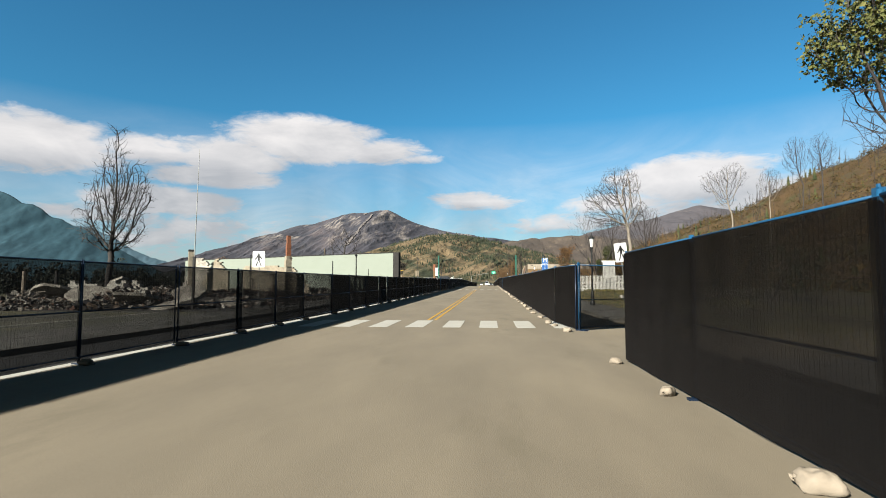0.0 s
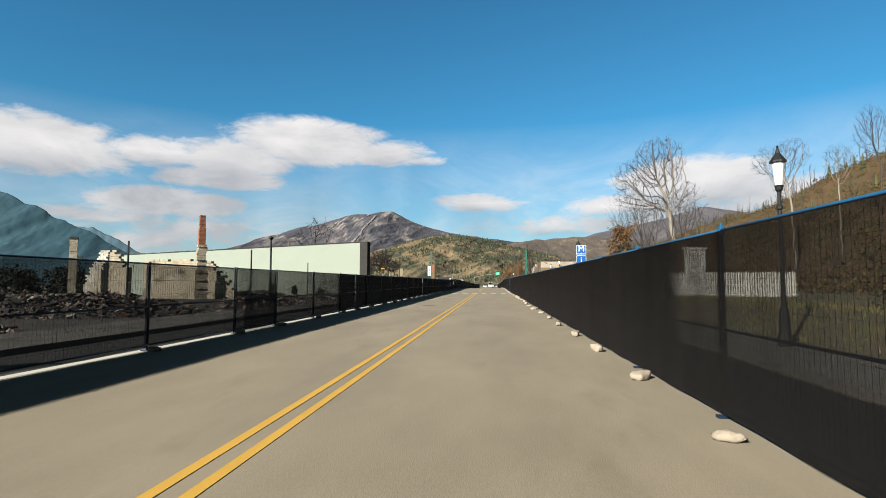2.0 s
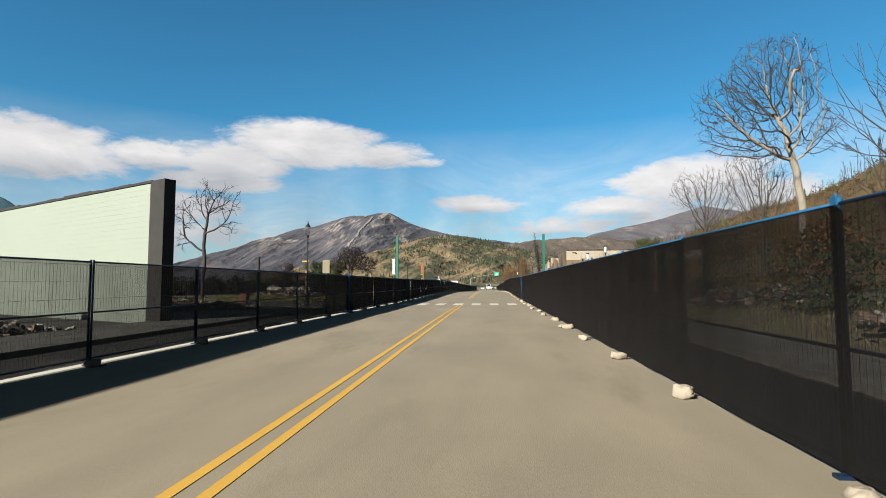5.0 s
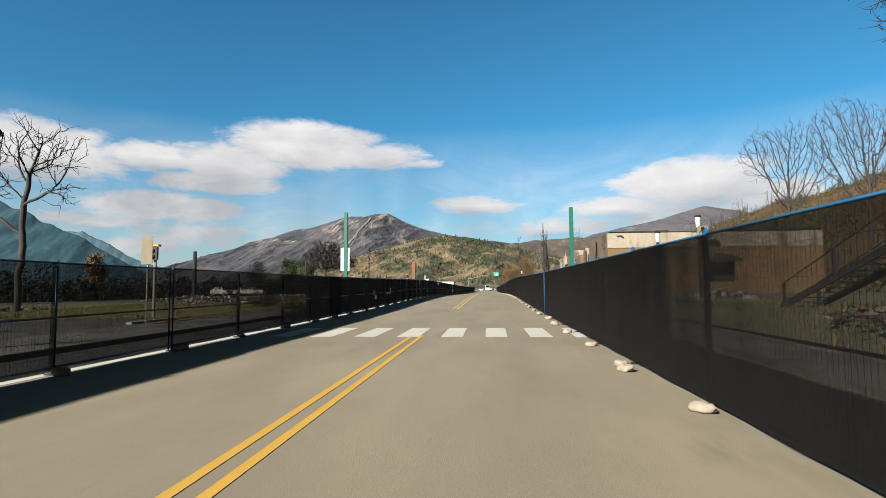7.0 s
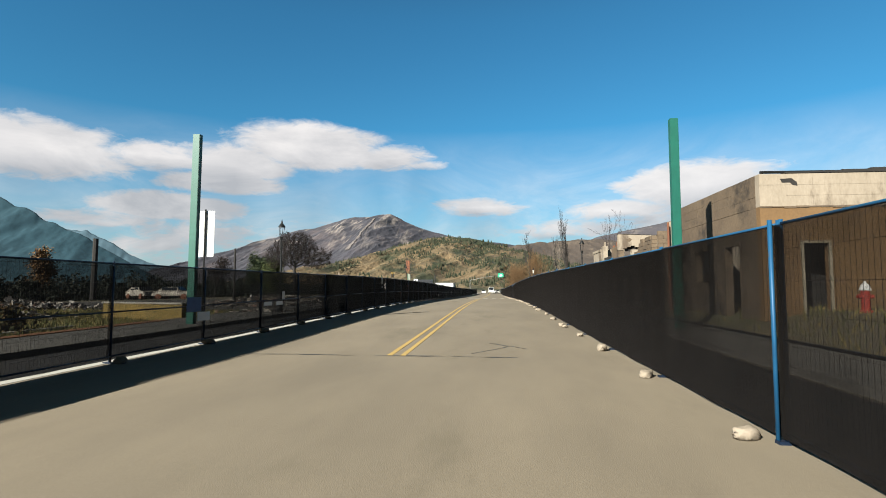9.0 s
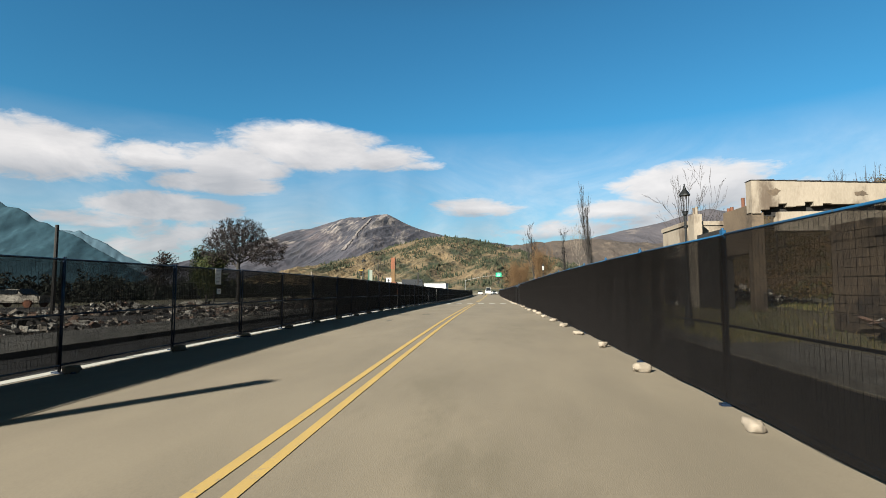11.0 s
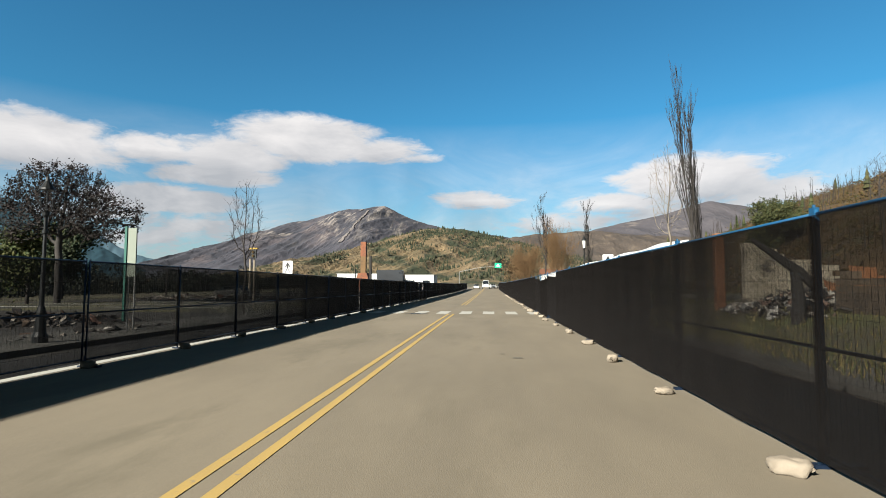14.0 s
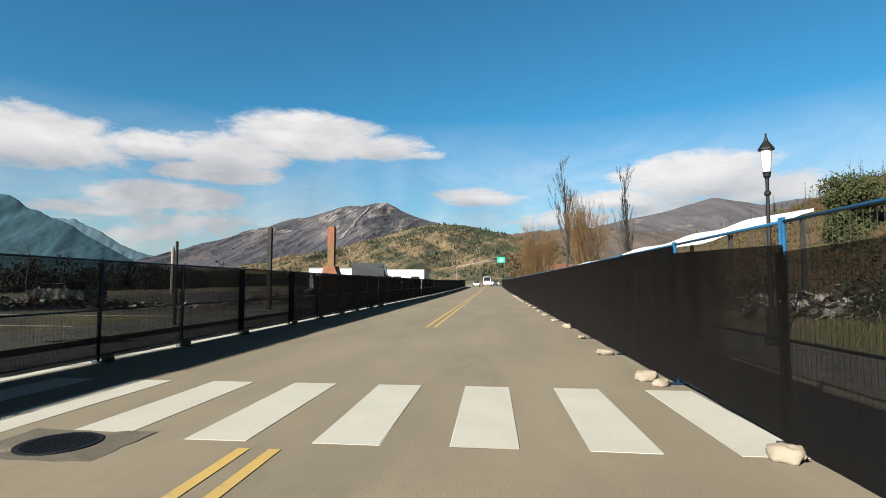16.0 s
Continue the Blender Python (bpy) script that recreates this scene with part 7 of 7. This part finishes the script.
def picket_fence(x, y, rz, n, h=1.15):
    e = thing("picket_fence", x, y, "white painted wooden picket fence", "fence", "picket fences", rz=rz, z=right_z(x, y))
    bm = bmesh.new()
    pts = [(-0.04, 0), (0.04, 0), (0.04, h - 0.07), (0, h), (-0.04, h - 0.07)]
    f = [bm.verts.new((px, -0.01, pz)) for px, pz in pts]
    b = [bm.verts.new((px, 0.01, pz)) for px, pz in pts]
    bm.faces.new(f)
    bm.faces.new(b[::-1])
    for i in range(5):
        bm.faces.new((f[i], b[i], b[(i + 1) % 5], f[(i + 1) % 5]))
    me = mesh_of("picket", bm, PICKET)
    for i in range(n):
        part("picket", me, None, e).location = (i * 0.13, 0, 0.06 + 0.015 * math.sin(i * 1.7))
    for z in (0.35, 0.9):
        bm = bmesh.new()
        box(bm, -0.05, n * 0.13, 0.012, 0.05, z, z + 0.08)
        part("rail", bm, PICKET, e)


picket_fence(10.5, 51.5, 0, 66, 1.6)
e = thing("white_gate_screen", 13.2, 51.9, "tall white slatted gate panel beside a picket fence", "gate", z=right_z(13.2, 51.9))
bm = bmesh.new()
for i in range(9):
    box(bm, i * 0.13, i * 0.13 + 0.1, -0.02, 0.02, 0, 2.7)
part("slats", bm, PICKET, e)
bm = bmesh.new()
box(bm, -0.1, 1.25, -0.04, 0.04, 2.703, 2.8)
part("top_rail", bm, PICKET, e)

# white collapsed roof beyond the second crossing
e = thing("collapsed_roof", 9.2, 206.0, "long white sheet-metal roof, collapsed and sloping to the street", "roof ruin")
bm = bmesh.new()
rng = random.Random(19)
N_ = 22
for i in range(N_):
    a, b = i / N_, (i + 1) / N_
    za, zb = 2.55 + 4.2 * a + 0.12 * math.sin(a * 21), 2.55 + 4.2 * b + 0.12 * math.sin(b * 21)
    x0, x1 = a * 15.6, b * 15.6 - 0.01
    vs = [bm.verts.new(p) for p in ((x0, 0, za), (x1, 0.1, zb), (x1, 9, zb + 0.3), (x0, 9, za + 0.3), (x0, 0, za - 0.22), (x1, 0.1, zb - 0.22), (x1, 9, zb + 0.08), (x0, 9, za + 0.08))]
    for f in ((0, 1, 2, 3), (7, 6, 5, 4), (0, 4, 5, 1), (1, 5, 6, 2), (2, 6, 7, 3), (3, 7, 4, 0)):
        bm.faces.new([vs[k] for k in f])
part("roof_sheets", bm, WHITE_METAL, e)
for px, py, hh in ((0.6, 0.6, 2.5), (5, 0.6, 3.7), (10, 0.6, 5.0), (15, 0.6, 6.4), (0.6, 8, 2.6), (10, 8, 5.2)):
    bm = bmesh.new()
    box(bm, px, px + 0.25, py, py + 0.25, -0.3, hh)
    part("prop", bm, CHAR, e, "charred prop")

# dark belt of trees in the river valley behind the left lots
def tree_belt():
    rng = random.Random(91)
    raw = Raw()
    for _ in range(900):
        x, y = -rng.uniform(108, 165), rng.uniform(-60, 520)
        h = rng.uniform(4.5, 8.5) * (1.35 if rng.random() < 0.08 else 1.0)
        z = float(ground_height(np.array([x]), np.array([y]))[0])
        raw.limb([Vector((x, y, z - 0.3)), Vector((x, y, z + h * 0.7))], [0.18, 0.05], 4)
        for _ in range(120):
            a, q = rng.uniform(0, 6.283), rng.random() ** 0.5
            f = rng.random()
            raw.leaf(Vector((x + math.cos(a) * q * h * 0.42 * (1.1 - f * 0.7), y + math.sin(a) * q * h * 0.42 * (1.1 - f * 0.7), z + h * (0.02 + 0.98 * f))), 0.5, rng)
    tagged(new("tree_belt", raw.mesh("tree_belt", SHADED_VALLEY_LEAF, False)), "dark belt of trees and bushes below the far slope", "trees", kind="stuff")


tree_belt()
# rubble and shrubs seen through the right screen
for i, (x, y, rx, ry, h, n, mt) in enumerate(((12, 62, 3, 4, 0.8, 70, "S"), (13, 74, 3, 4, 0.9, 80, "R"), (12.5, 84, 3, 4, 0.8, 70, "R"), (13, 100, 2.5, 3, 0.6, 50, "S"), (12, 124, 2.5, 2.5, 0.8, 60, "P"), (14, 140, 3, 3, 1.0, 80, "P"),
                                              (13, 152, 3, 4, 1.0, 90, "P"), (12.5, 162, 2.5, 3, 0.9, 80, "P"), (13, 184, 3, 3, 0.9, 90, "P"), (12.5, 193, 3, 4, 0.9, 90, "P"), (14, 200, 3, 3, 1.0, 80, "R"), (12.5, 30, 3, 3, 0.5, 40, "S"))):
    rubble(x, y, rx, ry, h, n, {"R": RUBBLE, "P": PALE_DEBRIS, "S": PALE_DEBRIS}[mt], PALE_L if mt != "R" else DARK_L, 400 + i, z=right_z(x, y))


def shrub(x, y, r, h, leaf, label, seed):
    rng = random.Random(seed)
    raw, stems = Raw(), Raw()
    for _ in range(7):
        a = rng.uniform(0, 6.28)
        stems.limb([Vector((0, 0, -0.1)), Vector((math.cos(a) * r * 0.3, math.sin(a) * r * 0.3, h * 0.4)), Vector((math.cos(a) * r * 0.6, math.sin(a) * r * 0.6, h * 0.8))], [0.03, 0.02, 0.008], 4)
    for _ in range(13):
        a, q, zc = rng.uniform(0, 6.283), rng.random() ** 0.6 * r * 0.85, rng.uniform(0.12, 0.95) ** 1.3 * h
        s = r * rng.uniform(0.14, 0.34)
        for _ in range(75):
            raw.leaf(Vector((math.cos(a) * q + rng.gauss(0, s), math.sin(a) * q + rng.gauss(0, s), max(0.03, zc + rng.gauss(0, s * 0.8)))), 0.085, rng)
    e = thing("shrub", x, y, label, "shrub", "shrubs", z=right_z(x, y) if x > 0 else None)
    part("stems", stems.mesh("stems", BARK), None, e)
    tagged(part("leaves", raw.mesh("leaves", leaf, False), None, e), kind="stuff")


for i, (x, y, r, h, lf) in enumerate(((11, 26.5, 1.6, 2.2, BUSH_LEAF), (13.5, 30, 1.8, 2.4, BUSH_LEAF), (11, 55, 1.3, 1.6, SCRUB_LEAF), (11.5, 68, 1.4, 1.7, BUSH_LEAF), (12, 79, 1.6, 1.9, BUSH_LEAF), 
                                      (12, 1.5, 1.8, 2.4, GREEN_LEAF), (10.5, 5.5, 1.5, 2.0, GREEN_LEAF), (12.0, 10.0, 1.5, 1.9, BUSH_LEAF), (10.6, 149, 1.2, 1.4, BUSH_LEAF), (10.8, 171, 1.2, 1.5, BUSH_LEAF), (11.5, 180, 1.5, 1.8, BUSH_LEAF), (11, 188, 1.2, 1.4, SCRUB_LEAF),
                                      (14.5, 36, 2.0, 2.6, SCRUB_LEAF), (16, 56, 2.0, 2.5, SCRUB_LEAF), (-13, 108, 0.9, 0.7, SCRUB_LEAF), (-15.4, 66.0, 0.3, 1.2, DEAD_LEAF), (-12.9, 65.4, 0.25, 1.0, DEAD_LEAF), (-18.0, 67.0, 0.3, 1.3, DEAD_LEAF), (16, 27, 2.2, 3.0, BUSH_LEAF), (19, 40, 2.2, 3.0, SCRUB_LEAF))):
    shrub(x, y, r, h, lf, "charred leafless-looking shrub on a burnt lot" if lf is DEAD_LEAF else "dense dark green shrub behind the fence" if lf is BUSH_LEAF else "brown autumn shrub behind the fence", 500 + i)

# dry grass verge on the right behind the sidewalk


def grass(x0, x1, y0, y1, n, seed, zf):
    rng = random.Random(seed)
    raw = Raw()
    for _ in range(n):
        x, y = rng.uniform(x0, x1), rng.uniform(y0, y1)
        z = zf(x, y)
        h = rng.uniform(0.04, 0.22)
        a = rng.uniform(0, 6.28)
        dx, dy = math.cos(a) * 0.013, math.sin(a) * 0.013
        k = len(raw.v)
        raw.v += [Vector((x - dx, y - dy, z)), Vector((x + dx, y + dy, z)), Vector((x + rng.gauss(0, 0.06), y + rng.gauss(0, 0.06), z + h))]
        raw.f.append((k, k + 1, k + 2))
    return raw


GRASS = leaf_mat("dry_grass", [(0.13, 0.104, 0.039), (0.182, 0.1365, 0.052), (0.078, 0.0845, 0.026), (0.052, 0.065, 0.0195)])
tagged(new("grass_right", grass(9.2, 14, -5, 200, 42000, 5, right_z).mesh("grass_right", GRASS, False)), "dry yellow-green grass verge behind the fence", "grass", kind="stuff")
tagged(new("weeds_right", grass(7.4, 9.15, 126, 170, 9000, 15, lambda x, y: gz(y) + 0.10).mesh("weeds_right", GRASS, False)), "dry weeds overgrowing the sidewalk behind the screen", "weeds", kind="stuff")
tagged(new("grass_left", grass(-26, -10.7, 96, 121, 42000, 6, lambda x, y: float(ground_height(np.array([x]), np.array([y]))[0]) + 0.02).mesh("grass_left", GRASS, False)), "patchy dry grass on an old lot", "grass", kind="stuff")

bm = bmesh.new()
strip(bm, -10.55, -10.15, 91.5, 112.0, 0.125, 0.05)
single("rust_edging", bm, EDGING, "rust-orange painted edging strip beside an old lot", "edging", kind="structure")
bm = bmesh.new()
strip(bm, -12.4, -12.15, 93.0, 110.0, 0.06, 0.1)
single("lot_kerb", bm, CONCRETE, "pale low concrete kerb on an old lot", "kerb", kind="structure")

# ---- small things on the street ----


def bag_mesh(seed):
    rng = random.Random(seed)
    raw = Raw()
    nu, nv = 20, 12
    for j in range(nv):
        v = -math.pi / 2 + math.pi * j / (nv - 1)
        for i in range(nu):
            u = 2 * math.pi * i / nu
            cx, cy, cz = math.cos(v) * math.cos(u), math.cos(v) * math.sin(u), math.sin(v)
            p = Vector((math.copysign(abs(cx) ** 0.7, cx) * 0.17, math.copysign(abs(cy) ** 0.75, cy) * 0.26, math.copysign(abs(cz) ** 0.8, cz) * 0.11))
            k = 1 + 0.34 * noise.noise(p * 7 + Vector((seed * 3.1, 0, 0))) + 0.10 * noise.noise(p * 19 + Vector((0, seed * 2.3, 0)))
            p = p * k
            p.z = max(p.z + 0.09, 0.0) + (0.03 if cy > 0.6 else 0)
            raw.v.append(p)
    for j in range(nv - 1):
        for i in range(nu):
            raw.f.append((j * nu + i, j * nu + (i + 1) % nu, (j + 1) * nu + (i + 1) % nu, (j + 1) * nu + i))
    raw.limb([Vector((0, 0.21, 0.10)), Vector((0.01, 0.255, 0.115)), Vector((0.02, 0.28, 0.085))], [0.05, 0.032, 0.048], 7)
    return raw.mesh("sandbag", SANDBAG)


BAGS = [bag_mesh(s) for s in range(5)]
# Darker copy of the sandbags: the left fence's shade is in its colour.
SHADED_WEAVE = mat("shaded_sandbag_weave", (0.0975, 0.0748, 0.0488), (0.0585, 0.0455, 0.0312), scale=5.0, fine=160.0, bump=0.5, dist=0.01)
SHADED_BAGS = []
for b_ in BAGS:
    me_ = b_.copy()
    me_.materials[0] = SHADED_WEAVE
    SHADED_BAGS.append(me_)
rng = random.Random(63)


def sandbag(x, y, label, kit=BAGS):
    ob = new("sandbag", rng.choice(kit))
    s = rng.uniform(0.48, 0.64)
    ob.matrix_basis = pose(x, y, gz(y) + 0.001, 0, 0, rng.uniform(0, 360)) @ Matrix.Diagonal((s, s * rng.uniform(0.9, 1.15), s * rng.uniform(0.9, 1.3), 1))
    tagged(ob, label, "sandbag", "sandbags along the fences")


BAG_AT = [(0, 22.45), (4, 35.24), (8, 49.5), (11, 59.5), (16, 76.2), (20, 89.0), (23, 98.6), (29, 118.8), (31, 125.8), (34, 135.5), (36, 142.1), (39, 151.0), (44, 166.4), (46, 171.4), (49, 181.2), (86, 301.0)]
for i in range(64):
    y = post_y(BAG_AT, i)
    sandbag(4.43 + rng.uniform(-0.08, 0.06), y + rng.uniform(-0.06, 0.06), "plump tan sandbag weighing down the fence foot")
    if rng.random() < 0.10:
        sandbag(4.40 + rng.uniform(-0.1, 0.05), y + rng.choice((-0.42, 0.42)), "plump tan sandbag weighing down the fence foot")
for x, y in ((4.62, 16.3), (4.5, 18.3), (4.4, 19.3)):
    sandbag(x, y, "plump tan sandbag weighing down the fence foot")
for y in (10.0, 7.2, 4.0, 0.8):
    sandbag(4.6, y, "plump tan sandbag weighing down the fence foot")
for i in range(-6, 62):
    y = post_y(LEFT_AT, i)
    sandbag(-4.92 + rng.uniform(-0.06, 0.06), y + rng.uniform(-0.1, 0.1), "sandbag at the fence foot, the fence's shade in its brown", SHADED_BAGS)


def tar_patch(x, y, w_, l_, seed, label):
    rng = random.Random(seed)
    bm = bmesh.new()
    n = 18
    vs = [bm.verts.new((x + math.copysign(abs(math.cos(2 * math.pi * i / n)) ** 0.5, math.cos(2 * math.pi * i / n)) * w_ * rng.uniform(0.75, 1.0), y + math.copysign(abs(math.sin(2 * math.pi * i / n)) ** 0.5, math.sin(2 * math.pi * i / n)) * l_ * rng.uniform(0.75, 1.0), 0)) for i in range(n)]
    for v in vs:
        v.co.z = gz(v.co.y) + 0.004
    bm.faces.new(vs)
    single("tar_patch", bm, PATCH, label, "road repair", kind="structure")


for i, (x, y, w_, l_) in enumerate(((-1.83, 53.8, 0.5, 0.55), (-2.3, 51.2, 0.25, 0.12), (-1.6, 141.6, 0.22, 0.7), (-2.7, 140.6, 0.4, 0.4), (-2.4, 135.3, 0.12, 0.6), (2.3, 155.0, 0.06, 0.06), (2.6, 154.4, 0.12, 0.09))):
    tar_patch(x, y, w_, l_, i, "dark tar repair patch on the asphalt")

# storm drain by the second crossing
e = thing("storm_drain", -1.85, 171.25, "cast-iron storm drain grate set in a dirty asphalt patch", "drain grate")
bm = bmesh.new()
rs = random.Random(3)
edge = [(-0.62 + 1.24 * k / 9, -0.42) for k in range(10)] + [(0.62, -0.42 + 0.84 * k / 6) for k in range(1, 7)] + [(0.62 - 1.24 * k / 9, 0.42) for k in range(1, 10)] + [(-0.62, 0.42 - 0.84 * k / 6) for k in range(1, 6)]
bm.faces.new([bm.verts.new((a + rs.uniform(-0.03, 0.03), b + rs.uniform(-0.03, 0.03), 0.005)) for a, b in edge])
part("surround", bm, PATCH, e, "dirt-stained asphalt surround")
bm = bmesh.new()
lathe(bm, [(0.34, 0.006), (0.34, 0.014), (0.30, 0.014), (0.30, 0.009)], 20)
part("ring", bm, BLACK_METAL, e)
for k in range(-5, 6):
    L_ = math.sqrt(max(0.30 ** 2 - (k * 0.055) ** 2, 0.001))
    bm = bmesh.new()
    box(bm, k * 0.055 - 0.014, k * 0.055 + 0.014, -L_, L_, 0.008, 0.016)
    part("bar", bm, BLACK_METAL, e)


def crack(pts, wide, seed):
    """A hairline tar-filled crack in the asphalt."""
    rs = random.Random(seed)
    bm = bmesh.new()
    rows_ = []
    for i, ((x0, y0), (x1, y1)) in enumerate(zip(pts, pts[1:])):
        n = max(2, int(math.hypot(x1 - x0, y1 - y0) / 0.1))
        d = Vector((x1 - x0, y1 - y0)).normalized()
        for k in range(n + (i == len(pts) - 2)):
            f = k / n
            w = wide * rs.uniform(0.4, 1.1)
            x, y = x0 + (x1 - x0) * f + rs.uniform(-0.015, 0.015), y0 + (y1 - y0) * f + rs.uniform(-0.015, 0.015)
            rows_.append((bm.verts.new((x - d.y * w, y + d.x * w, gz(y) + 0.004)), bm.verts.new((x + d.y * w, y - d.x * w, gz(y) + 0.004))))
    for a, b in zip(rows_, rows_[1:]):
        bm.faces.new((a[0], b[0], b[1], a[1]))
    single("road_crack", bm, TAR, "thin tar-filled crack in the asphalt", "road crack", kind="structure")


for i, (pts, wide) in enumerate((([(1.55, 104.6), (2.0, 105.3), (2.35, 105.9), (2.05, 106.5)], 0.025), ([(1.9, 106.6), (2.5, 105.9), (2.75, 105.5)], 0.025), ([(-1.3, 35.7), (-1.12, 36.1), (-1.0, 36.8)], 0.012), ([(-1.5, 35.3), (-1.42, 35.5)], 0.012))):
    crack(pts, wide, 900 + i)
